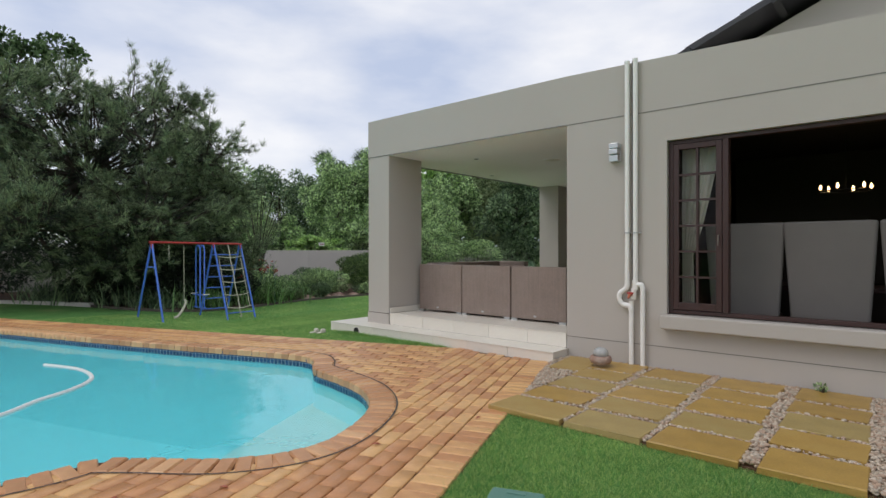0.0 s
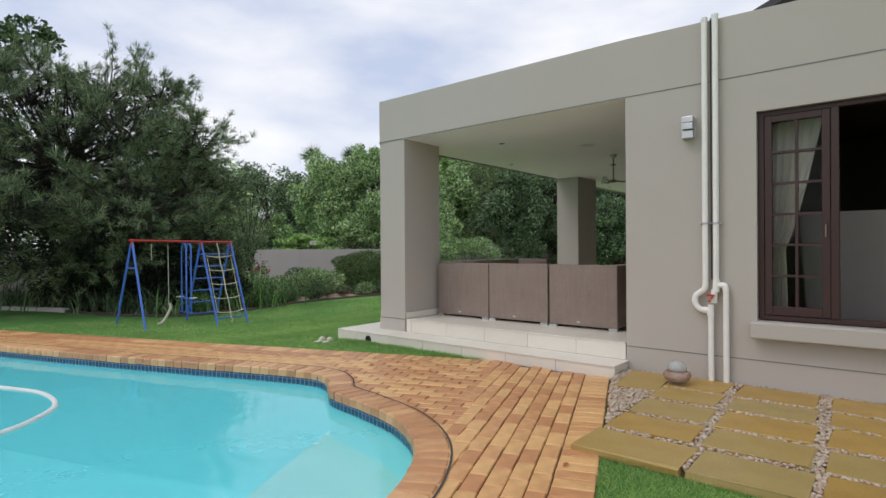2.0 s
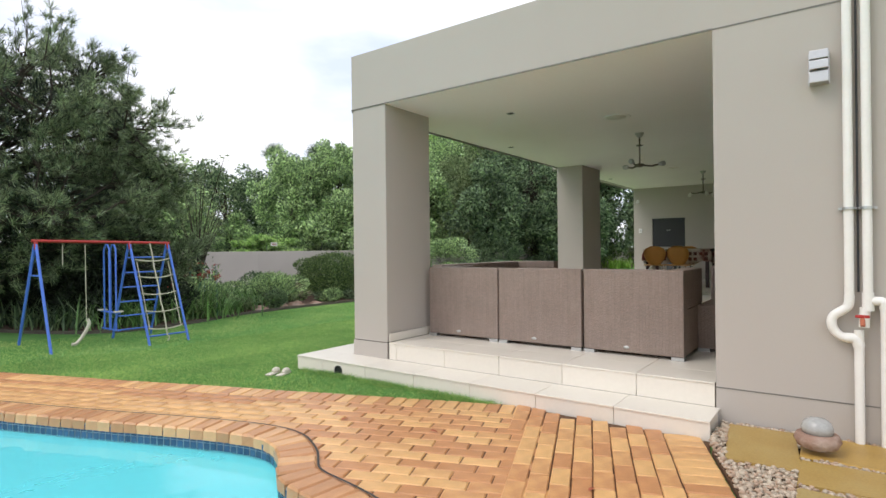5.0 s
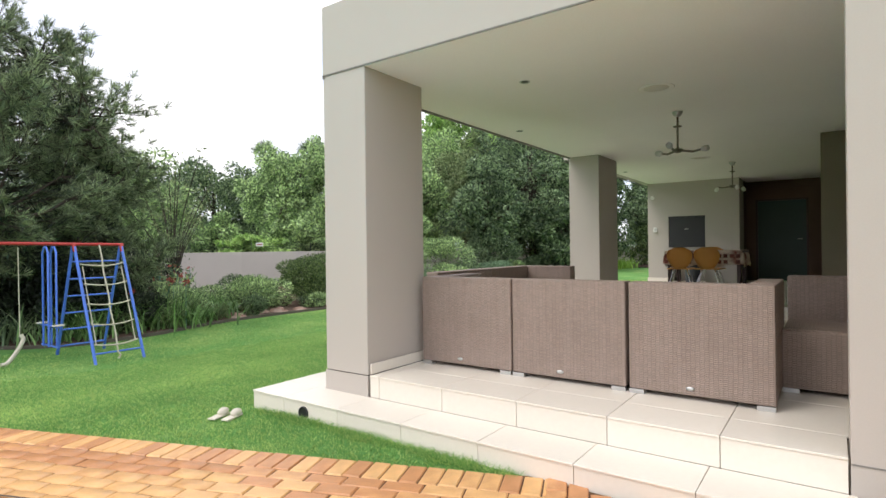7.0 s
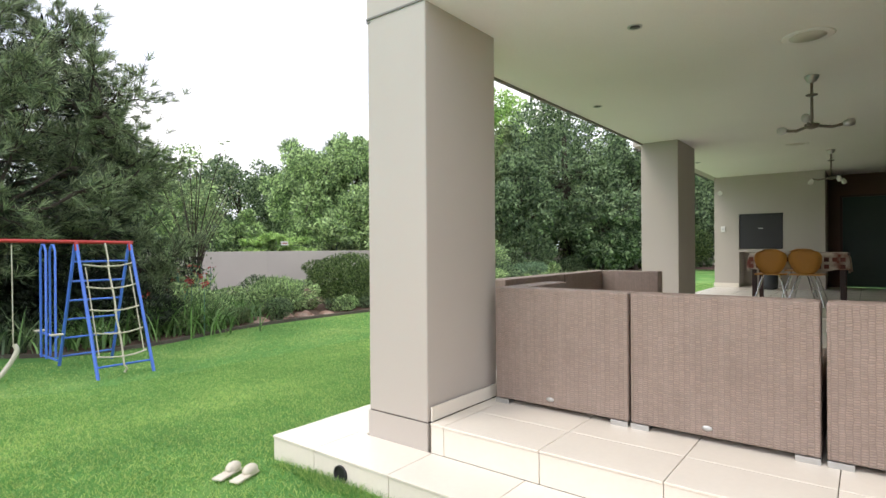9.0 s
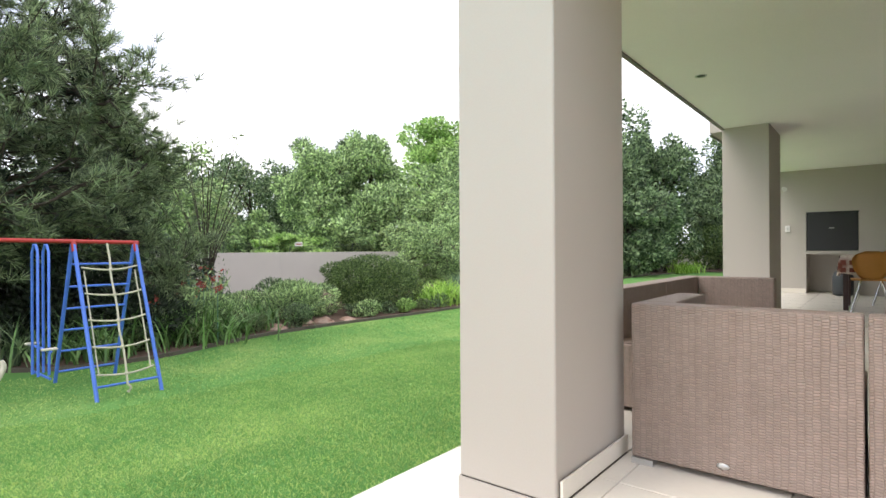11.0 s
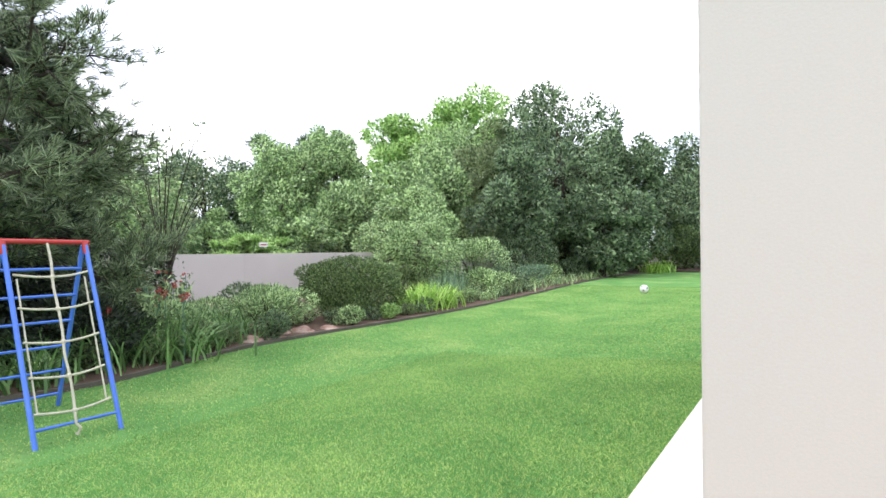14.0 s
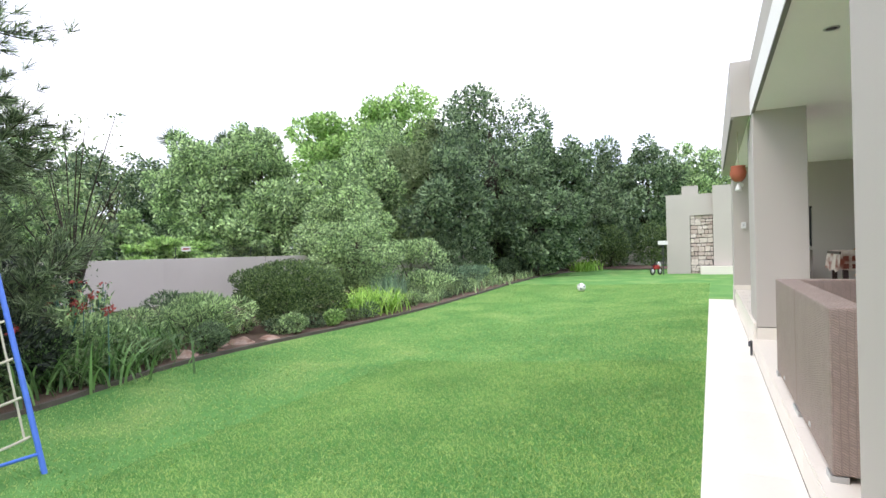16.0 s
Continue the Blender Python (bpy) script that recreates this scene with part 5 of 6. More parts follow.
def build_pine():
    """Trunk, boughs, curved branchlets, and at each tip a fan of long needles."""
    rng = np.random.default_rng(5)
    t = thing("pine_tree", (-17.6, 5.5, -0.3), "large dark spreading pine tree with drooping needle tufts", "tree")
    # masses of the crown: centre, radii, branch clusters
    masses = [(0, 0.0, 3.9, 3.2, 3.3, 2.4, 112), (0.2, 2.3, 5.7, 1.0, 0.75, 1.0, 18), (0, 1.0, 5.8, 1.1, 1.2, 0.8, 18), (0, -0.6, 5.4, 1.4, 1.4, 0.8, 18),
              (0.3, 3.1, 4.1, 1.0, 0.8, 0.8, 18), (2.1, 2.3, 4.3, 0.9, 0.75, 0.8, 18), (0.3, 3.3, 3.1, 0.8, 0.6, 0.5, 8), (1.5, 2.8, 2.1, 1.0, 0.6, 0.6, 12), (2.2, 3.5, 1.2, 0.5, 0.45, 0.4, 9), (1.6, 2.6, 3.1, 1.2, 1.0, 0.9, 18),
              (2.4, 0.8, 2.5, 1.2, 1.5, 0.9, 24), (1.8, -1.6, 2.3, 1.4, 1.5, 0.9, 22), (0.2, -3.2, 3.6, 1.5, 1.5, 1.5, 26), (0.5, -2.2, 5.0, 1.3, 1.2, 1.0, 18), (2.0, 0.8, 4.4, 1.3, 1.6, 1.1, 24), (-0.5, 3.0, 1.8, 1.2, 1.1, 0.7, 14), (1.5, 0.9, 1.45, 1.6, 2.4, 0.55, 22)]
    hubs = []
    for x, y, z, rx, ry, rz, n in masses:
        d = rng.normal(0, 1, (n, 3))
        d /= np.linalg.norm(d, axis=1)[:, None]
        r = 0.45 + 0.5 * rng.random(n) ** 0.6
        for k in range(n):
            hubs.append(((x + d[k, 0] * rx * r[k], y + d[k, 1] * ry * r[k], z + d[k, 2] * rz * r[k]), d[k]))
    bm = bmesh.new()
    stem = bend([(0, 0.1, -0.15), (0.08, 0.12, 1.2), (-0.05, 0.25, 2.6), (0.1, 0.4, 4.2), (0.0, 0.5, 6.0)], 5)
    add_tube(bm, stem, [0.30 * (1.15 if i == 0 else 1 - 0.86 * i / len(stem)) for i in range(len(stem))], 11)
    part("trunk", bm, M_BARK, t)
    twigs, tips, dirs = bmesh.new(), [], []
    for x, y, z, rx, ry, rz, n in masses[:]:
        bm = bmesh.new()
        i = int(len(stem) * min(0.9, max(0.22, (z - 0.9) / 6.4)))
        p0, p1 = stem[i], Vector((x, y, z))
        mid = p0.lerp(p1, 0.55) + Vector((rng.normal(0, 0.15), rng.normal(0, 0.15), 0.25 if z > 2.5 else 0.5))
        line = bend([p0, mid, p1], 6)
        add_tube(bm, line, [0.085 * (1 - 0.7 * k / len(line)) for k in range(len(line))], 7)
        part("bough", bm, M_BARK, t)
    for (h, d) in hubs:
        h = Vector(h)
        m = min(masses, key=lambda q: (Vector(q[:3]) - h).length / (q[3] + q[5]))
        root = Vector(m[:3]).lerp(h, 0.1) + Vector((0, 0, -0.25))
        mid = root.lerp(h, 0.5) + Vector((rng.normal(0, 0.14), rng.normal(0, 0.14), rng.normal(0, 0.1) - 0.08))
        add_tube(twigs, bend([root, mid, h], 3), [0.034 - 0.0035 * k for k in range(7)], 5, False)
        out = Vector(d)
        out.z = out.z * 0.5 + 0.15
        out.normalize()
        for _ in range(5):
            e = h + (out * rng.uniform(0.2, 0.62) + Vector(rng.normal(0, 0.24, 3)))
            bow = h.lerp(e, 0.5) + Vector((0, 0, -0.05))
            add_tube(twigs, [h, bow, e], [0.010, 0.007, 0.004], 4, False)
            dd = (e - bow).normalized()
            for s_ in (1.0, 0.72, 0.45):
                q = h.lerp(e, s_) + Vector(rng.normal(0, 0.055, 3))
                tips.append(tuple(q))
                dirs.append(tuple((dd + Vector((rng.normal(0, 0.3), rng.normal(0, 0.3), 0.25 + rng.normal(0, 0.2)))).normalized()))
    part("branchlet", twigs, M_BARK, t, kind="stuff")
    c, d = np.array(tips), np.array(dirs)
    k = 40
    cc, ax = np.repeat(c, k, axis=0), np.repeat(d, k, axis=0) * 0.9 + rng.normal(0, 0.50, (len(c) * k, 3))
    ax /= np.linalg.norm(ax, axis=1)[:, None]
    L = rng.uniform(0.12, 0.25, len(cc))[:, None]
    side = np.cross(ax, rng.normal(0, 1, ax.shape))
    side /= np.linalg.norm(side, axis=1)[:, None]
    cc = cc - np.repeat(d, k, axis=0) * rng.uniform(0, 0.10, (len(cc), 1))
    w = 0.0042
    v = np.stack([cc - side * w * 0.6, cc + side * w * 0.6, cc + ax * L * 0.6 + side * w, cc + ax * L, cc + ax * L * 0.6 - side * w], axis=1).reshape(-1, 3)
    raw("needles", v, np.arange(len(cc) * 5).reshape(-1, 5), L_PINE, t)
    # core filled with near-black needles: the crown's inner shade as colour
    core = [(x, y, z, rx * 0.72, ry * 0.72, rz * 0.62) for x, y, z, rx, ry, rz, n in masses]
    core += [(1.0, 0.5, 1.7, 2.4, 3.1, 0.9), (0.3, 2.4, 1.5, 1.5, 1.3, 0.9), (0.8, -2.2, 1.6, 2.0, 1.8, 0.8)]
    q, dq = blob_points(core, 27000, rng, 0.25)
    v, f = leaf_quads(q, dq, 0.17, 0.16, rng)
    raw("inner_needles", v, f, L_SHADE, t, "needles deep inside the crown, shade painted into their colour")


build_pine()

BED = [(-21.5, 3.6), (-19.3, 3.95), (-17.2, 5.0), (-15.2, 5.9), (-14.1, 7.0), (-13.92, 8.1), (-14.2, 9.2), (-14.55, 10.6), (-14.6, 12.6), (-14.45, 15), (-14.4, 18), (-14.5, 22), (-14.7, 27), (-14.6, 33), (-13.4, 38), (-11.6, 41.0), (-9.6, 41.5), (-9.4, 37.5)]


def build_bed():
    line = bend([(x, y, 0) for x, y in BED], 5)
    vs, fs = [], []
    for i, p in enumerate(line):
        q = (-26.0, 3.0 + (p.y - 3) * 1.05) if p.y < 38 else (-12 - 14 * (1 - i / len(line)) * 4, 47.0)
        for s in (0, 0.15, 0.5, 1):
            x, y = p.x + (q[0] - p.x) * s, p.y + (q[1] - p.y) * s
            vs.append((x, y, lawn_z(x, y) + 0.03 + 0.05 * min(1, s * 4)))
    for i in range(len(line) - 1):
        for s in range(3):
            a = i * 4 + s
            fs.append((a, a + 1, a + 5, a + 4))
    ob = raw("ground_bed", vs, fs, M_SOIL, None, "brown planting bed soil with mulch", "structure")
    e = bmesh.new()
    for i in range(len(line) - 1):
        a, b = line[i], line[i + 1]
        d = (b - a)
        za, zb = lawn_z(a.x, a.y), lawn_z(b.x, b.y)
        m = Matrix.Translation(((a.x + b.x) / 2, (a.y + b.y) / 2, (za + zb) / 2 + 0.005)) @ Matrix.Rotation(math.atan2(d.y, d.x), 4, "Z")
        add_box(e, -d.length / 2 - 0.002, d.length / 2 + 0.002, -0.03, 0.03, -0.03, 0.055, 0, m)
    tagged(part("bed_edging", e, M_EDGE, None, "low dark mossy brick edging between lawn and bed"), kind="structure")
    kb = tagged(part("kerb", box(-20.5, -16.55, -0.15, 0.0, -0.40, -0.12, 0.01, Matrix.Translation((0, 0, 0))), M_GWALL, None, "low pale concrete kerb beside the lawn"), kind="structure")
    kb.matrix_basis = Matrix.Translation((-16.6, 5.35, 0)) @ Matrix.Rotation(radians(27), 4, "Z") @ Matrix.Translation((16.6, 0, 0))


def build_garden_walls():
    w = tagged(new("garden_wall"), "beige painted garden wall with vertical joints", "wall", kind="structure")
    runs = [((-22.9, -6.0), (-22.9, 16.4)), ((-22.9, 16.4), (-20.5, 27.0)), ((-20.5, 27.0), (-20.5, 46.0)), ((-20.5, 46.0), (-4.0, 46.0))]
    for (x0, y0), (x1, y1) in runs:
        ln = math.hypot(x1 - x0, y1 - y0)
        a = math.atan2(y1 - y0, x1 - x0)
        n = max(1, round(ln / 3.2))
        for k in range(n):
            m = Matrix.Translation((x0, y0, 0)) @ Matrix.Rotation(a, 4, "Z")
            part("panel", box(k * ln / n + 0.008, (k + 1) * ln / n - 0.008, -0.1, 0.1, -0.5, 1.24, 0.006, m), M_GWALL, w)
        part("joint_strip", box(0, ln, -0.085, 0.085, -0.5, 1.23, 0, Matrix.Translation((x0, y0, 0)) @ Matrix.Rotation(a, 4, "Z")), M_JOINT, w)
    fence = thing("electric_fence", (0, 0, 0), "thin wire fence on posts along the wall top", "fence")
    for k in range(12):
        y = -4 + k * 2.6
        x = -22.9 if y < 16.4 else -22.9 + (y - 16.4) * 2.4 / 10.6
        part("post", tube([(x, y, 1.23), (x + 0.04, y, 1.62)], 0.012, 6), M_GAS, fence)
    for z in (1.36, 1.46, 1.56):
        part("wire", tube([(-22.88, -5, z), (-22.88, 16.4, z), (-20.5, 27, z)], 0.004, 4), M_GAS, fence)
    s = thing("warning_sign", (-22.8, 17.2, 1.55), "small pale rectangular sign on the fence", "sign")
    part("plate", box(-0.01, 0.01, -0.17, 0.17, -0.08, 0.08, 0.002), M_WHITE, s)
    part("writing", box(0.0105, 0.012, -0.12, 0.12, -0.02, 0.02), M_RED, s)


def build_outbuilding():
    b = tagged(new("outbuilding"), "beige plastered garden building with a stone-clad panel", "building", kind="structure")
    w = bmesh.new()
    add_box(w, -9.23, -8.22, 32.6, 38.0, -0.2, 3.64)
    add_box(w, -8.22, -7.26, 32.75, 38.0, -0.2, 2.66)
    add_box(w, -8.22, -7.26, 32.6, 38.0, 2.66, 3.64)
    add_box(w, -8.55, -7.86, 32.7, 33.3, 3.64, 4.04)
    add_box(w, -7.26, -6.52, 32.3, 38.0, -0.2, 3.95)
    add_box(w, -6.52, -5.6, 32.3, 38.0, 3.08, 3.95)
    add_box(w, -5.6, 0.0, 32.3, 38.0, -0.2, 3.95)
    add_box(w, -6.52, -5.6, 34.0, 38.0, -0.2, 3.08)
    part("wall", w, M_WALL, b)
    part("window", box(-6.3, -6.0, 33.95, 33.99, 0.5, 2.9), M_BLACK, b, "tall dark window recess")
    part("step", box(-7.8, -5.0, 31.7, 32.29, -0.2, 0.33, 0.01), M_TILE, b, "pale tiled step")
    st = tagged(new("stone_panel"), "irregular brown and cream stone cladding panel", "stone cladding", kind="structure")
    part("backing", box(-8.215, -7.265, 32.70, 32.745, -0.15, 2.655), M_JOINT, st)
    rnd = random.Random(8)
    z = -0.1
    while z < 2.6:
        hh = rnd.uniform(0.12, 0.26)
        x = -8.21
        while x < -7.30:
            ww = min(rnd.uniform(0.12, 0.34), -7.27 - x)
            if ww > 0.05:
                z1 = min(z + hh * rnd.uniform(0.8, 1.05), 2.65)
                bm = box(x + 0.008, x + ww - 0.008, 32.655 + rnd.uniform(-0.015, 0.015), 32.70, z + 0.008, z1 - 0.006, 0.012, None, 1)
                for v in bm.verts:
                    v.co.x += rnd.uniform(-0.012, 0.012)
                    v.co.z += rnd.uniform(-0.014, 0.014)
                part("stone", bm, M_STONE, st)
            x += ww
        z += hh
    sg = thing("sign_post", (-9.35, 31.9, lawn_z(-9.35, 31.9)), "small white board on a thin post", "sign")
    part("post", tube([(0, 0, -0.1), (0, 0, 1.45)], 0.02, 8), M_GAS, sg)
    part("board", box(-0.22, 0.22, -0.03, 0.0, 1.38, 1.56, 0.004), M_WHITE, sg)
    mb = thing("toy_motorbike", (-9.65, 31.8, lawn_z(-9.65, 31.8)), "small red and white toy motorbike parked beside the building", "toy motorbike", rz=60)
    mb.scale = (0.72, 0.72, 0.72)
    for sx in (-0.38, 0.38):
        tyre = bmesh.new()
        ring = [(sx + 0.2 * math.cos(a), 0, 0.24 + 0.2 * math.sin(a)) for a in np.linspace(0, 2 * math.pi, 21)]
        add_tube(tyre, ring, 0.045, 8)
        wheel = part("wheel", tyre, M_BLACK, mb, "black rubber tyre")
        part("hub", lathe([(0.05, -0.03), (0.14, -0.01), (0.14, 0.01), (0.05, 0.03)], 14, Matrix.Translation((sx, 0, 0.24)) @ Matrix.Rotation(radians(90), 4, "X")), M_WHITE, wheel)
    part("body", box(-0.30, 0.28, -0.09, 0.09, 0.36, 0.62, 0.05), M_RED, mb)
    part("seat", box(-0.42, 0.05, -0.08, 0.08, 0.62, 0.70, 0.03), M_BLACK, mb)
    part("fairing", box(0.2, 0.42, -0.08, 0.08, 0.5, 0.82, 0.05), M_WHITE, mb)
    part("handlebar", tube([(0.28, -0.26, 0.86), (0.32, 0, 0.82), (0.28, 0.26, 0.86)], 0.014, 8), M_BLACK, mb)
    ball = thing("ball", (-11.3, 23.4, lawn_z(-11.3, 23.4)), "white football on the lawn", "ball")
    bm = bmesh.new()
    bmesh.ops.create_icosphere(bm, subdivisions=3, radius=0.14, matrix=Matrix.Translation((0, 0, 0.14)))
    part("cover", bm, M_WHITE, ball, smooth=True)
    panels = bmesh.new()
    for k in range(8):
        a, e = k * 2.4, -0.7 + 0.2 * k
        d = Vector((math.cos(a) * math.cos(e), math.sin(a) * math.cos(e), math.sin(e)))
        m = Matrix.Translation(Vector((0, 0, 0.14)) + d * 0.137) @ d.to_track_quat("Z", "Y").to_matrix().to_4x4()
        add_lathe(panels, [(0.004, 0.006), (0.028, 0.004), (0.034, 0.0)][::-1], 5, m)
    part("patch", panels, M_GAS, ball, "dark pentagon patches")


build_bed()
build_garden_walls()
build_outbuilding()


def plant_trees():
    def g(x, y):
        return (x, y, lawn_z(x, y) - 0.02)
    # x, y, height, radius, leaf material, label, seed
    rows = [
        (-40.7, 22.0, 7.1, 3.1, L_DARK, "dark green tree beyond the garden wall", 60),
        (-47.0, 30.0, 9.0, 3.5, L_DARK, "dark bluish tree beyond the garden wall", 190),
        (-31.0, 20.2, 3.5, 1.5, L_MID, "low green tree close behind the garden wall", 250),
        (-32.8, 26.5, 8.5, 2.7, L_MID, "bushy green broadleaf tree behind the garden wall", 345),
        (-30.8, 28.4, 9.2, 2.4, L_MID, "leafy green tree with an uneven crown behind the wall", 445),
        (-34.8, 42.4, 12.0, 3.8, L_LIME, "bright lime-green tree rising behind the others", 565),
        (-31.1, 46.0, 14.6, 4.2, L_LIME, "tall lime-green tree with layered foliage", 705),
        (-22.2, 32.2, 8.6, 2.3, L_BROWN, "dull brownish-green thorn tree", 745),
        (-22.8, 26.4, 6.4, 2.2, L_MID, "mid-green tree with a loose crown near the wall", 620),
        (-17.8, 32.6, 10.3, 3.2, L_DARK, "big dark green tree with a rounded dense crown", 890),
        (-18.1, 27.6, 6.0, 2.2, L_DARK, "dark green tree leaning over the bed", 800),
        (-15.2, 35.8, 7.7, 2.1, L_DARK, "dark green tree with feathery branches by the lawn's end", 1000),
        (-15.2, 31.2, 4.7, 2.0, L_DARK, "low dark green tree over the bed's end", 950),
        (-13.3, 42.2, 6.2, 1.9, L_DARK, "dull green low-branched tree by the end wall", 1085),
        (-12.1, 52.8, 9.6, 3.2, L_DARK, "tall dark green tree behind the end wall", 1150),
        (-8.7, 59.0, 10.4, 3.2, L_MID, "green tree behind the garden building", 1235),
        (-5.2, 64.1, 9.7, 3.4, L_MID, "green tree far behind the garden building", 1310),
        (-15.5, 54.5, 10.0, 3.1, L_DARK, "dark green tree behind the end wall", 1080),
        (-27.1, 26.5, 5.7, 2.4, L_MID, "round green tree just behind the wall", 500),
        (-26.5, 22.3, 3.1, 1.8, L_MID, "low leafy green tree against the wall", 400),
        (-26.9, 19.9, 2.3, 1.4, L_LIME, "young yellow-green tree behind the wall", 300),
        (-29.0, 11.5, 5.6, 3.0, L_DARK, "dark tree behind the wall in shade", 37),
        (-28.5, 5.5, 6.4, 3.4, L_DARK, "dark dense tree behind the wall", 38),
        (-27.5, -0.5, 7.0, 3.6, L_DARK, "dark tall tree behind the wall", 47),
        (-20.8, 1.0, 6.4, 2.8, L_DARK, "dark broadleaf tree beside the pine", 39),
        (-25.0, -6.0, 8.0, 4.0, L_DARK, "dark tree at the garden's end", 40),
        (-33.5, 16.8, 6.6, 3.2, L_MID, "green tree close behind the wall", 36),
        (-38.5, 30.5, 9.2, 3.4, L_DARK, "dark green tree among others beyond the wall", 44),
        (-27.0, 37.0, 10.5, 3.4, L_MID, "green tree among others beyond the wall", 48),
        (-24.5, 44.0, 11.5, 3.8, L_DARK, "tall dark green tree beyond the wall", 49),
        (-19.0, 40.0, 8.2, 3.0, L_MID, "green tree behind the dark trees", 50),
        (1.5, 58.0, 9.2, 4.0, L_MID, "green tree far behind the garden building", 33),
    ]
    for x, y, h, r, m, lab, seed in rows:
        if m:
            dist = math.hypot(x + 6, y - 4)
            r *= 1.25 if m == L_LIME else 1.0
            n = int(9000 + (22000 if m == L_LIME else 17000) * min(1.0, r * h / 36))
            tree(g(x, y), lab, h * 1.07, r * 1.2, m, n, 0.13 + (0.0048 if m == L_LIME else 0.0027) * dist, 0.5, seed, 70 if r > 2.4 else 46, 0.18 if m == L_LIME else 0.0, bsize=0.25, shell=0.45)
    # laurel-like bush behind the hedge
    tree(g(-18.0, 19.6), "broad leafy green bush with pale shoots", 2.8, 1.9, L_MID, 16000, 0.12, 0.35, 61, 40, 0.02, bsize=0.26, category="bush", name="bush")
    tree(g(-20.6, 23.0), "tall leafy green bush against the wall", 4.4, 2.3, L_MID, 13000, 0.15, 0.45, 62, 26, 0.02, bsize=0.28, category="bush", name="bush")
    tree(g(-22.0, 3.0), "dark green broadleaf tree reaching over the pine", 8.3, 2.6, L_OAK, 19000, 0.17, 0.6, 64, 34, 0.3, bsize=0.24, shell=0.5,
         more=((0.2, 2.0, 7.7, 0.8, 0.75, 0.5), (0.2, 2.8, 8.3, 0.6, 0.6, 0.4), (0.2, 3.4, 8.1, 0.4, 0.35, 0.3), (0, 1.3, 8.0, 0.8, 0.7, 0.5)))
    # a thin half-bare sapling near the pine
    t = thing("sapling", g(-19.3, 11.7), "thin half-bare sapling with few pale leaves", "tree")
    rng = np.random.default_rng(71)
    tips = []
    for k in range(15):
        bm = bmesh.new()
        a = rng.uniform(0, 2 * math.pi)
        e = Vector((math.cos(a) * rng.uniform(0.3, 1.3), math.sin(a) * rng.uniform(0.3, 1.7), rng.uniform(2.8, 4.6)))
        line = bend([(0, 0, 0), (e.x * 0.25, e.y * 0.25, e.z * 0.5), e], 4)
        add_tube(bm, line, [0.028 * (1 - 0.85 * i / len(line)) for i in range(len(line))], 6)
        tips += line[4:]
        part("stem", bm, M_BARK, t)
    p = np.array([np.array(v) + rng.normal(0, 0.16, 3) for v in tips for _ in range(12)])
    v, f = leaf_quads(p, rng.normal(0, 1, p.shape), 0.11, 0.5, rng)
    raw("crown", v, f, L_BROWN, t)
    # palms above the tree line
    for x, y, h, seed in ((-43.0, 32.3, 9.9, 1), (-43.0, 37.2, 10.6, 2)):
        p = thing("palm_tree", g(x, y), "tall palm tree with a tuft of fan leaves", "palm tree", "palms behind the garden")
        part("trunk", tube([(0, 0, 0), (0.1, 0, h * 0.5), (0, 0, h)], [0.22, 0.17, 0.14], 9), M_BARK, p)
        rng = np.random.default_rng(seed)
        vs, fs = [], []
        for k in range(420):
            d = rng.normal(0, 1, 3)
            d[2] = abs(d[2]) * 0.8 - 0.25
            d /= np.linalg.norm(d)
            c = np.array((0, 0, h)) + d * 0.25
            s = np.cross(d, (0, 0, 1)) * 0.05
            e = c + d * rng.uniform(0.8, 1.3)
            b = len(vs)
            vs += [c - s * 0.4, (c + e) / 2 + s, e, (c + e) / 2 - s]
            fs.append((b, b + 1, b + 2, b + 3))
        raw("fronds", vs, fs, L_DARK, p)


plant_trees()


def red_heads():
    """Canna-like plants with red flower heads among the shrubs."""
    for k, (x, y, h) in enumerate(((-16.5, 10.0, 1.15), (-15.4, 9.2, 0.85), (-16.0, 8.6, 0.95), (-17.0, 10.8, 1.25))):
        t = thing("flowering_plant", (x, y, lawn_z(x, y) + 0.04), "leafy green plant topped with small red flowers", "flower")
        r = np.random.default_rng(500 + k)
        stems, p, q = bmesh.new(), [], []
        for _ in range(7):
            e = np.array((r.normal(0, 0.22), r.normal(0, 0.22), h * r.uniform(0.75, 1.05)))
            add_tube(stems, [(e[0] * 0.3, e[1] * 0.3, -0.03), (e[0] * 0.6, e[1] * 0.6, e[2] * 0.5), tuple(e)], 0.008, 5)
            p += [e * (0.3 + 0.65 * u, 0.3 + 0.65 * u, u) + r.normal(0, 0.08, 3) for u in r.uniform(0.1, 0.95, 40)]
            q += [e + r.normal(0, 0.035, 3) for _ in range(8)] if len(q) < 30 else []
        part("stems", stems, M_LID, t, kind="stuff")
        v, f = leaf_quads(np.array(p), r.normal(0, 1, (len(p), 3)), 0.17, 0.28, r)
        raw("leaves", v, f, L_MID, t)
        v, f = leaf_quads(np.array(q), r.normal(0, 1, (len(q), 3)), 0.06, 0.6, r)
        raw("flowers", v, f, L_FLOWER, t, "small red flower heads", "stuff")


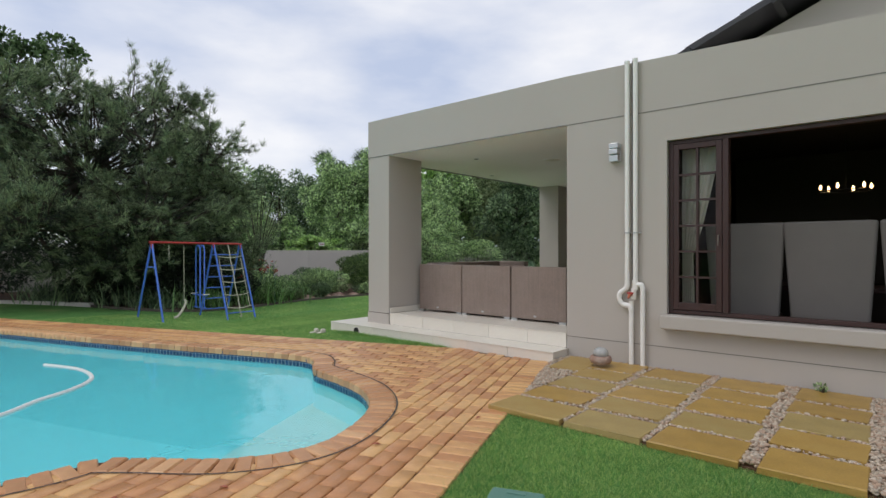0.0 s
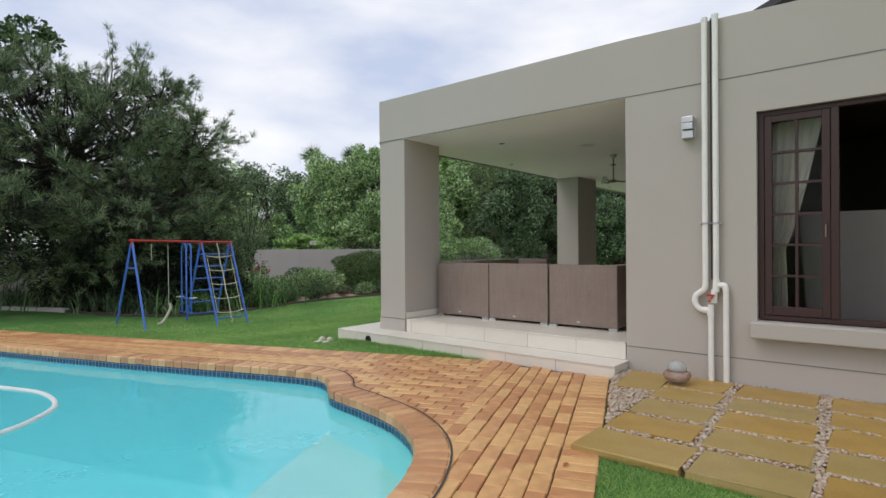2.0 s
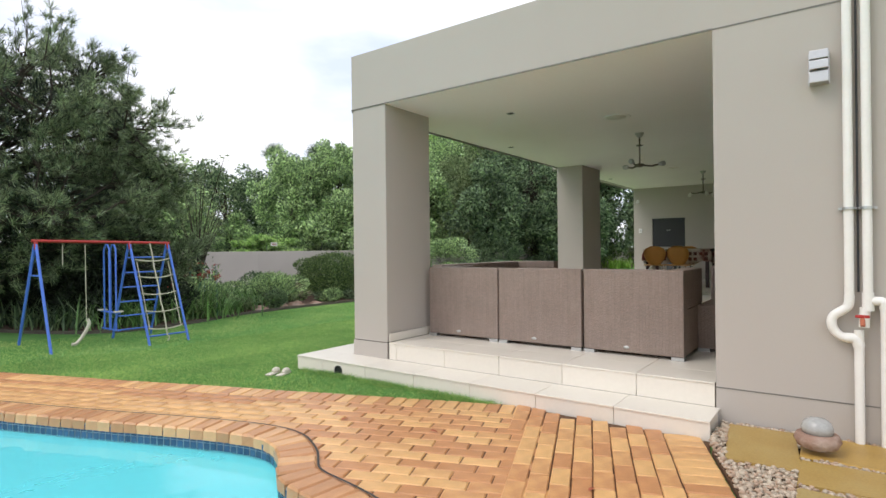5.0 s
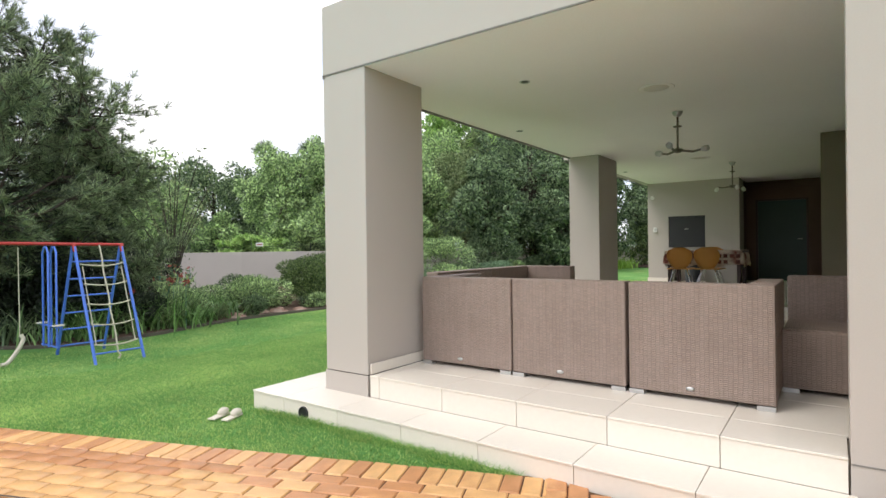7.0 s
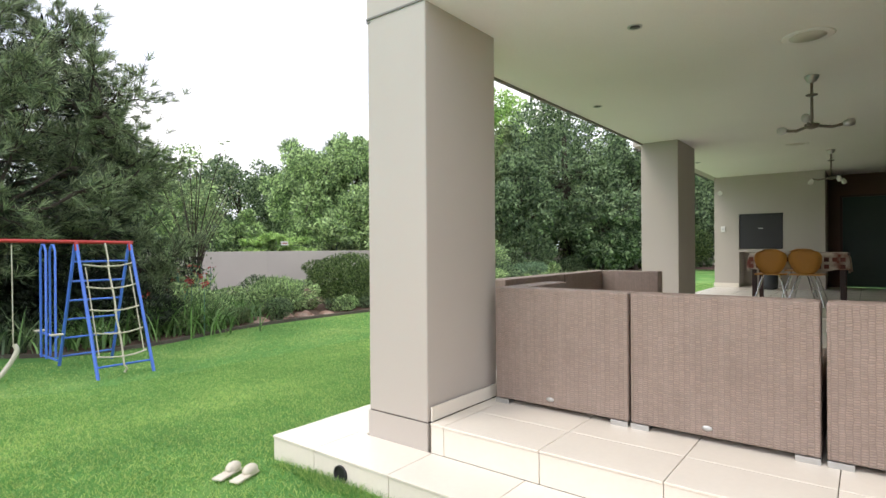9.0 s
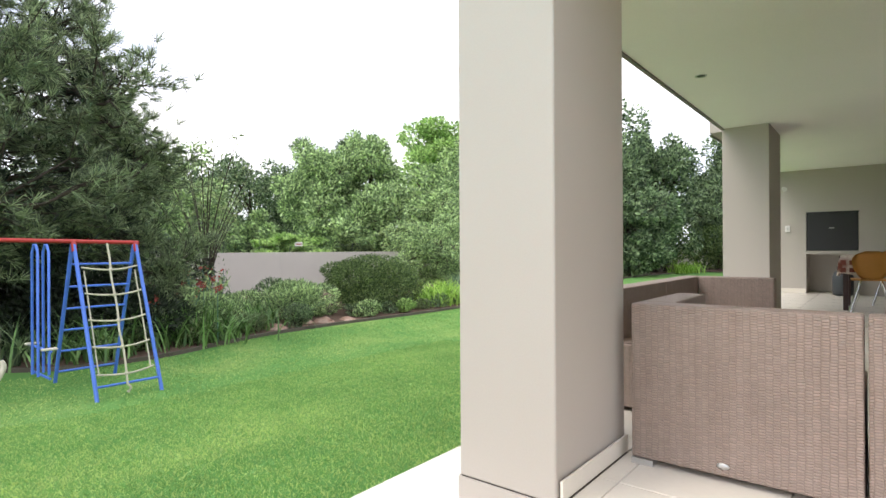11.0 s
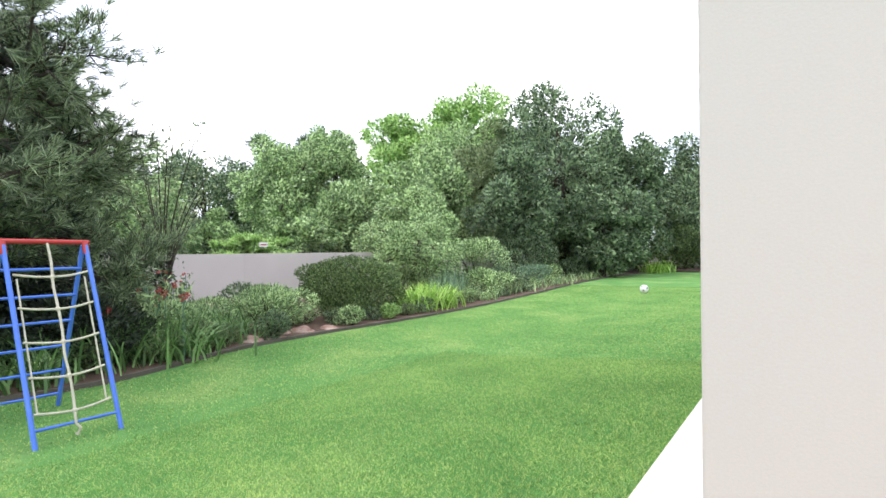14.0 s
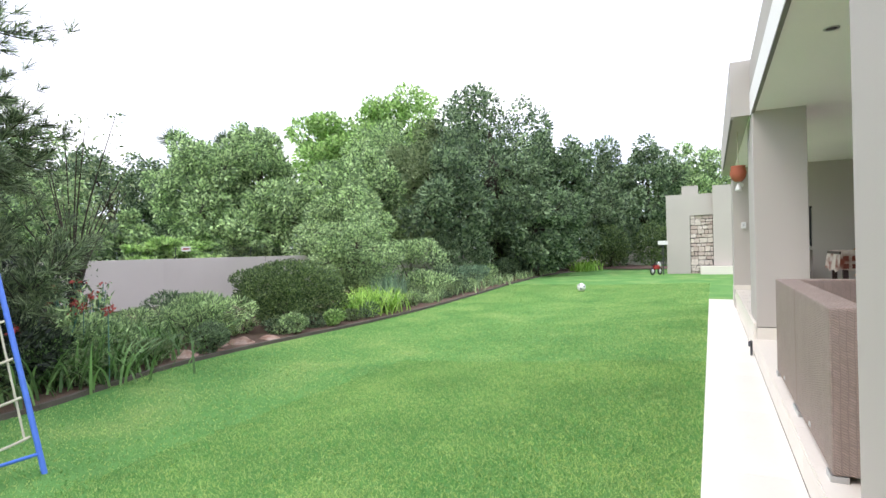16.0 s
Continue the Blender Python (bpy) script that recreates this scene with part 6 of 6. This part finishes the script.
def plant_bed():
    def g(x, y, up=0.05):
        return (x, y, lawn_z(x, y) + up)
    shrub(g(-16.0, 14.55), "rounded clipped dark green hedge bush", 1.3, 1.45, 1.5, L_HEDGE, 34000, 0.05, 0.6, 3, 16, 0.45, name="hedge_bush")
    shrub(g(-15.7, 11.9), "soft green rosemary-like shrub", 0.75, 0.8, 0.95, L_MID, 5200, 0.09, 0.25, 4)
    shrub(g(-16.6, 11.2), "loose grey-green shrub with upright shoots", 0.8, 0.8, 0.95, L_MID, 5200, 0.10, 0.25, 5, dense=False)
    shrub(g(-17.4, 12.6), "loose green shrub against the wall", 0.8, 0.8, 0.85, L_DARK, 5200, 0.10, 0.25, 6)
    shrub(g(-15.7, 9.6), "green flowering shrub beside the lawn", 0.85, 0.8, 0.85, L_MID, 5600, 0.10, 0.3, 7)
    shrub(g(-16.9, 9.2), "tall loose shrub with reddish tips", 0.9, 0.9, 1.05, L_DARK, 6000, 0.10, 0.25, 8)
    red_heads()
    # L_SHADE leaves: the darkness under the pine is put into their colour
    shrub(g(-15.0, 8.3), "leafy shrub under the pine, coloured near black for shade", 0.9, 0.85, 1.05, L_SHADE, 5600, 0.10, 0.3, 9)
    shrub(g(-15.8, 7.2), "shrub behind the swing, coloured near black for shade", 0.9, 0.8, 0.95, L_SHADE, 4600, 0.10, 0.35, 10)
    shrub(g(-17.2, 7.6), "shrub beneath the pine, coloured near black for shade", 1.0, 1.0, 1.1, L_SHADE, 4600, 0.11, 0.35, 11)
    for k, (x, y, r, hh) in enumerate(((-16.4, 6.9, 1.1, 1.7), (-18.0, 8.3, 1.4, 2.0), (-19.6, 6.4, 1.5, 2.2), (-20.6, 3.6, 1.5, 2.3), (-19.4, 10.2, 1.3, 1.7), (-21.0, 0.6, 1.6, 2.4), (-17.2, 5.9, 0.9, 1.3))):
        shrub(g(x, y), "dense undergrowth shrub, the pine's shade painted into its leaves", r, r, hh, L_SHADE, 5200, 0.13, 0.35, 300 + k, 12)
    shrub(g(-17.9, 16.2), "loose leafy green shrub against the wall", 0.8, 0.9, 0.7, L_MID, 3600, 0.10, 0.35, 320)
    shrub(g(-18.6, 14.0), "loose leafy dark shrub against the wall", 0.8, 0.8, 0.7, L_DARK, 3600, 0.10, 0.35, 321)
    for k, (x, y) in enumerate(((-16.0, 21.2), (-16.4, 23.0), (-16.2, 25.2), (-16.6, 27.4), (-16.3, 29.8), (-16.4, 32.4))):
        shrub(g(x, y), "low mixed green shrub under the trees", 0.9, 1.0, 0.8, (L_MID, L_DARK, L_BLUE)[k % 3], 2600, 0.12, 0.35, 330 + k, 7)
    shrub(g(-14.9, 13.4, 0.04), "low light green cushion plant at the bed's edge", 0.34, 0.36, 0.42, L_MID, 1600, 0.05, 0.5, 12, 5)
    shrub(g(-14.85, 14.6, 0.04), "small bright lime-green plant at the bed's edge", 0.24, 0.24, 0.36, L_LIME, 900, 0.07, 0.6, 13, 5)
    shrub(g(-14.9, 11.4, 0.04), "low dark green cushion shrub beside rocks", 0.3, 0.34, 0.5, L_DARK, 1900, 0.06, 0.35, 14, 5)
    shrub(g(-14.95, 10.4, 0.04), "small rusty green tuft beside rocks", 0.28, 0.28, 0.36, L_BROWN, 1200, 0.07, 0.2, 15, 4)
    for k, (x, y) in enumerate(((-15.4, 16.2), (-15.7, 17.3), (-15.2, 17.0))):
        strap_plant(g(x, y, 0.02), "clump of bright yellow-green arching strap leaves", 170, 0.9, L_STRAP, 80 + k, 0.035, 0.8, spread=0.32)
    for k, (x, y) in enumerate(((-16.2, 18.8), (-16.6, 19.9))):
        strap_plant(g(x, y, 0.02), "grey-green spiky sword-leaved plant", 90, 1.0, L_BLUE, 90 + k, 0.04, 0.35)
    for k in range(10):
        y = 19.5 + k * 1.5
        strap_plant(g(-15.1 - 0.25 * (k % 2), y, 0.02), "green grassy border plant at the lawn's edge", 70, 0.5, L_MID, 100 + k, 0.03, 0.8)
    for k, (x, y) in enumerate(((-13.9, 35.5), (-13.6, 36.6))):
        strap_plant(g(x, y, 0.02), "bright green strap-leaved clump at the far border", 110, 0.9, L_STRAP, 120 + k, 0.05, 0.8)
    for k, (x, y, fl) in enumerate(((-14.7, 9.4, 2), (-14.9, 8.7, 2), (-15.4, 10.6, 0), (-14.6, 7.6, 0), (-15.3, 6.6, 0), (-16.4, 6.1, 0), (-17.6, 5.3, 0), (-18.6, 4.8, 0), (-16.3, 10.1, 3), (-17.1, 10.4, 3))):
        strap_plant(g(x, y, 0.02), "dark green strap-leaved clump" + (" with red flower heads" if fl else " in the shade"), 190, 0.85 if k < 8 else 0.95, L_BLADES if k < 4 else L_DARK, 140 + k, 0.030, 0.8, spread=0.34, flowers=fl)
    shrub(g(-17.4, 23.0), "loose mid-green bush before the far wall", 1.3, 1.8, 2.0, L_MID, 7000, 0.11, 0.35, 410, 16, 0.35, name="bush")
    shrub(g(-17.3, 26.6), "loose dark green bush before the far wall", 1.3, 1.9, 2.1, L_DARK, 6000, 0.12, 0.35, 411, 16, 0.35, name="bush")
    for k, (x, y, r, hh) in enumerate(((-13.4, 40.3, 1.7, 2.8), (-11.0, 43.6, 1.7, 2.9), (-15.6, 37.6, 1.8, 3.0), (-16.6, 33.6, 1.8, 2.6), (-9.6, 44.6, 1.4, 2.4))):
        shrub(g(x, y), "dark dense bush under the trees at the garden's end", r, r, hh, L_HEDGE, 5000, 0.16, 0.4, 420 + k, 14, 0.4, name="bush")
    rl = np.random.default_rng(44)
    for k in range(58):
        y = 7.6 + k * 0.30
        x = float(np.interp(y, [7.0, 9.2, 10.6, 12.6, 15.0, 26.0], [-14.0, -14.25, -14.6, -14.65, -14.5, -14.7])) - 0.28 - rl.uniform(0, 1.1)
        if any(abs(y - a) < 0.35 for a in (10.9, 11.5, 12.2)) and x > -15.4:
            continue
        m, lab = ((L_MID, "low soft green ground-cover plant in the bed"), (L_DARK, "low dark green ground-cover plant in the bed"), (L_BROWN, "low dull olive ground-cover plant in the bed"))[k % 3]
        q = rl.uniform(0.2, 0.36)
        shrub(g(x, y, 0.02), lab, q, q, rl.uniform(0.22, 0.5), m, 700, 0.07, 0.3, 700 + k, 4, name="ground_cover_plant")
    rnd = random.Random(2)
    for k, (x, y, r) in enumerate(((-15.0, 10.9, 0.22), (-15.05, 12.2, 0.24), (-15.3, 11.8, 0.2), (-14.85, 11.5, 0.12), (-14.9, 11.25, 0.1), (-14.85, 12.75, 0.18), (-14.95, 9.9, 0.16))):
        s = thing("garden_rock", g(x, y, -0.02), "rough reddish-brown garden rock in the bed", "rock")
        bm = bmesh.new()
        bmesh.ops.create_icosphere(bm, subdivisions=3, radius=r)
        for v in bm.verts:
            nn = noise.noise(v.co * 4.0 + Vector((k * 7, 0, 0)))
            v.co *= 1 + 0.5 * nn + 0.12 * noise.noise(v.co * 18.0)
            v.co.x *= 1.25
            v.co.z *= 0.6
            v.co.z += r * 0.12
        part("stone", bm, M_ROCK, s)



plant_bed()


# ---- near the camera: stepping slabs, pebbles, small things, grass ----
def build_slabs():
    rnd = random.Random(12)
    sl = tagged(new("pavement_slabs"), "wet sandstone stepping slabs set in pebbles", "paving slabs", kind="structure")
    # rows run along the wall; the gaps between the columns drift a little towards the wall
    rows = [(4.165, 4.572), (4.622, 5.02), (5.07, 5.488), (5.54, 5.918), (5.966, 6.41)]
    cols = [(-2.82, -2.235), (-2.18, -1.62), (-1.57, -1.04), (-0.945, -0.44), (-0.34, 0.17), (0.26, 0.79), (0.87, 1.33)]
    placed = []
    for c, (xa, xb) in enumerate(cols):
        for r, (ya, yb) in enumerate(rows):
            drift = -(0.085, 0.075, 0.055, 0.045, 0.03, 0.03, 0.02)[c] * (r * 0.45)
            xl = xa + (0.3 * drift if c == 0 else drift) - (0.025 if c == 0 and r == 0 else 0)
            xr = xb + drift + (0.03 if c == 0 and r == 0 else 0)
            placed.append(((xl + xr) / 2, (ya + yb) / 2, xr - xl, yb - ya, rnd.uniform(-1.0, 1.0)))
    placed.append((-3.055, 6.045, 0.37, 0.68, 6.0))
    for x, y, w, d, a in placed:
        place_mesh("slab", brick_mesh("slab", w, d, 0.045, M_SLAB, 0.007, 0.008, rnd), pose(x, y, 0.035 + rnd.uniform(-0.003, 0.003), rnd.uniform(-0.5, 0.5), rnd.uniform(-0.5, 0.5), a), sl)
    bm = bmesh.new()
    bm.faces.new([bm.verts.new(v) for v in ((-3.33, 6.446, 0.004), (-3.30, 5.86, 0.004), (-2.72, 4.36, 0.004), (-2.65, 4.19, 0.004), (1.35, 4.19, 0.004), (1.35, 6.446, 0.004))])
    bmesh.ops.recalc_face_normals(bm, faces=bm.faces[:])
    bmesh.ops.solidify(bm, geom=bm.faces[:], thickness=0.05)
    tagged(part("pebble_bed", bm, M_SAND, None, "dark gravelly soil under pebbles"), kind="structure")
    # pebbles in the joints
    rng = np.random.default_rng(3)
    ico = bmesh.new()
    bmesh.ops.create_icosphere(ico, subdivisions=1, radius=1.0)
    base = np.array([tuple(v.co) for v in ico.verts])
    fc = np.array([[v.index for v in f.verts] for f in ico.faces])
    ico.free()
    pts = []
    while len(pts) < 8600:
        x, y = rng.uniform(-3.33, 1.3), rng.uniform(4.2, 6.44)
        edge = -3.31 + (5.86 - y) * 0.384
        if x < edge + 0.02:
            continue
        blocked = any(abs((x - sx) * math.cos(radians(sa)) + (y - sy) * math.sin(radians(sa))) < w / 2 + 0.002 and abs((y - sy) * math.cos(radians(sa)) - (x - sx) * math.sin(radians(sa))) < d / 2 + 0.002 for sx, sy, w, d, sa in placed)
        if not blocked:
            pts.append((x, y))
    pts = np.array(pts)
    n = len(pts)
    s = rng.uniform(0.007, 0.019, (n, 3)) * np.array((1.2, 1.0, 0.75))
    ang = rng.uniform(0, 2 * math.pi, n)
    v = base[None] * s[:, None, :] * (1 + rng.normal(0, 0.10, (n, len(base), 1)))
    ca, sa = np.cos(ang)[:, None], np.sin(ang)[:, None]
    x, y = v[..., 0] * ca - v[..., 1] * sa, v[..., 0] * sa + v[..., 1] * ca
    v = np.stack([x + pts[:, 0:1], y + pts[:, 1:2], v[..., 2] + rng.uniform(0.012, 0.034, n)[:, None]], axis=-1)
    f = fc[None] + (np.arange(n) * len(base))[:, None, None]
    ob = raw("pebbles", v.reshape(-1, 3), f.reshape(-1, 3), M_PEBBLE, None, "pale mixed pebbles between the slabs", "stuff")
    tagged(ob, category="pebbles")


def build_small_things():
    lid = thing("valve_box", (-1.74, 2.85, 0.0), "green plastic irrigation valve lid set in the grass", "valve box", rz=22)
    part("lid", box(-0.14, 0.14, -0.17, 0.17, -0.05, 0.035, 0.018, None, 3), M_LID, lid)
    part("grip", box(-0.05, 0.05, 0.10, 0.13, 0.035, 0.041, 0.003), M_LID, lid)
    cl = thing("clogs", (-7.34, 5.77, lawn_z(-7.34, 5.77)), "pair of worn pale clogs lying on the grass", "shoes", rz=20)
    for k, dx in enumerate((-0.06, 0.06)):
        bm = bmesh.new()
        add_box(bm, dx - 0.036, dx + 0.036, -0.095, 0.095, 0.01, 0.026, 0.008)
        part("sole", bm, M_PLASTIC, cl)
        bm = bmesh.new()
        bmesh.ops.create_uvsphere(bm, u_segments=14, v_segments=8, radius=1, matrix=Matrix.Translation((dx, 0.05, 0.035)) @ Matrix.Diagonal((0.038, 0.056, 0.036, 1)))
        part("upper", bm, M_PLASTIC, cl, smooth=True)
    rnd = random.Random(6)
    for k, (x, y) in enumerate(((-3.05, 2.05), (-2.92, 3.02), (-3.7, 3.95 + 1.0), (-4.9, 5.2), (-2.75, 3.9), (-3.35, 1.62), (-5.6, 5.05))):
        lf = thing("fallen_leaf", (x, y, 0.004), "dry reddish-brown fallen leaf on the paving", "leaf", "fallen leaves on the paving", rz=rnd.uniform(0, 360))
        vs = [(0, -0.03, 0), (0.012, -0.005, 0.006), (0.009, 0.02, 0.009), (0, 0.034, 0.002), (-0.009, 0.02, 0.008), (-0.012, -0.005, 0.007), (0, 0, 0.001)]
        ob = raw("blade", vs, [(0, 1, 6), (1, 2, 6), (2, 3, 6), (3, 4, 6), (4, 5, 6), (5, 0, 6)], M_TERRA, lf)
        ob.modifiers.new("thickness", "SOLIDIFY").thickness = 0.0015
    shrub((-0.87, 6.36, 0.03), "tiny green weed growing against the wall", 0.06, 0.04, 0.09, L_MID, 120, 0.03, 0.4, 200, 3, name="weed")


def build_grass():
    rng = np.random.default_rng(9)

    def field(name, n, xr, yr, test, hmin, hmax, wid, label):
        x, y = rng.uniform(*xr, n), rng.uniform(*yr, n)
        ok = test(x, y)
        x, y = x[ok], y[ok]
        z = np.array([lawn_z(a, b) for a, b in zip(x, y)]) - 0.004
        h = rng.uniform(hmin, hmax, len(x))
        a = rng.uniform(0, 2 * math.pi, len(x))
        lean = rng.normal(0, 0.85, (len(x), 2)) * h[:, None]
        sx, sy = np.cos(a) * wid * 0.5, np.sin(a) * wid * 0.5
        v = np.stack([np.stack([x - sx, y - sy, z], 1), np.stack([x + sx, y + sy, z], 1), np.stack([x + lean[:, 0], y + lean[:, 1], z + h], 1)], 1)
        ob = raw(name, v.reshape(-1, 3), np.arange(len(x) * 3).reshape(-1, 3), M_BLADE, None, label, "stuff")
        tagged(ob, category="grass")

    paved = lambda x, y: np.array([inside(a, b, PAVED) for a, b in zip(x, y)])
    step = lambda x, y: (x > -7.43) & (y > 6.07)
    right = lambda x, y: (~paved(x, y)) & (y < 4.235 + 0.02 * np.sin(x * 14) + 0.012 * np.sin(x * 37))
    field("grass", 250000, (-3.0, 1.2), (1.2, 4.28), right, 0.02, 0.042, 0.006, "dense bright green lawn blades beside the slabs")
    near = lambda x, y: ~(paved(x, y)) & ~step(x, y) & ((x > -13.9) | (y > 9.2) | (y < 5.3))
    wide = lambda x, y: near(x, y) & (x > -14.45 - 0.35 * (y > 24)) & ((x > -14.1) | (y > 8.6))
    field("grass", 330000, (-11.5, -4.6), (3.9, 12.0), near, 0.014, 0.032, 0.008, "bright green lawn blades along the veranda")
    field("grass", 300000, (-14.6, -7.43), (3.2, 26.0), wide, 0.012, 0.028, 0.014, "bright green lawn blades across the garden")
    tuft = lambda x, y: ~step(x, y) & (np.abs(y - 6.03) < 0.05 + 0.03 * np.sin(x * 9))
    field("grass", 9000, (-7.3, -4.9), (5.9, 6.08), tuft, 0.025, 0.06, 0.005, "longer grass tufts against the step")


build_slabs()
build_small_things()
build_grass()


build_steps()
build_paving()
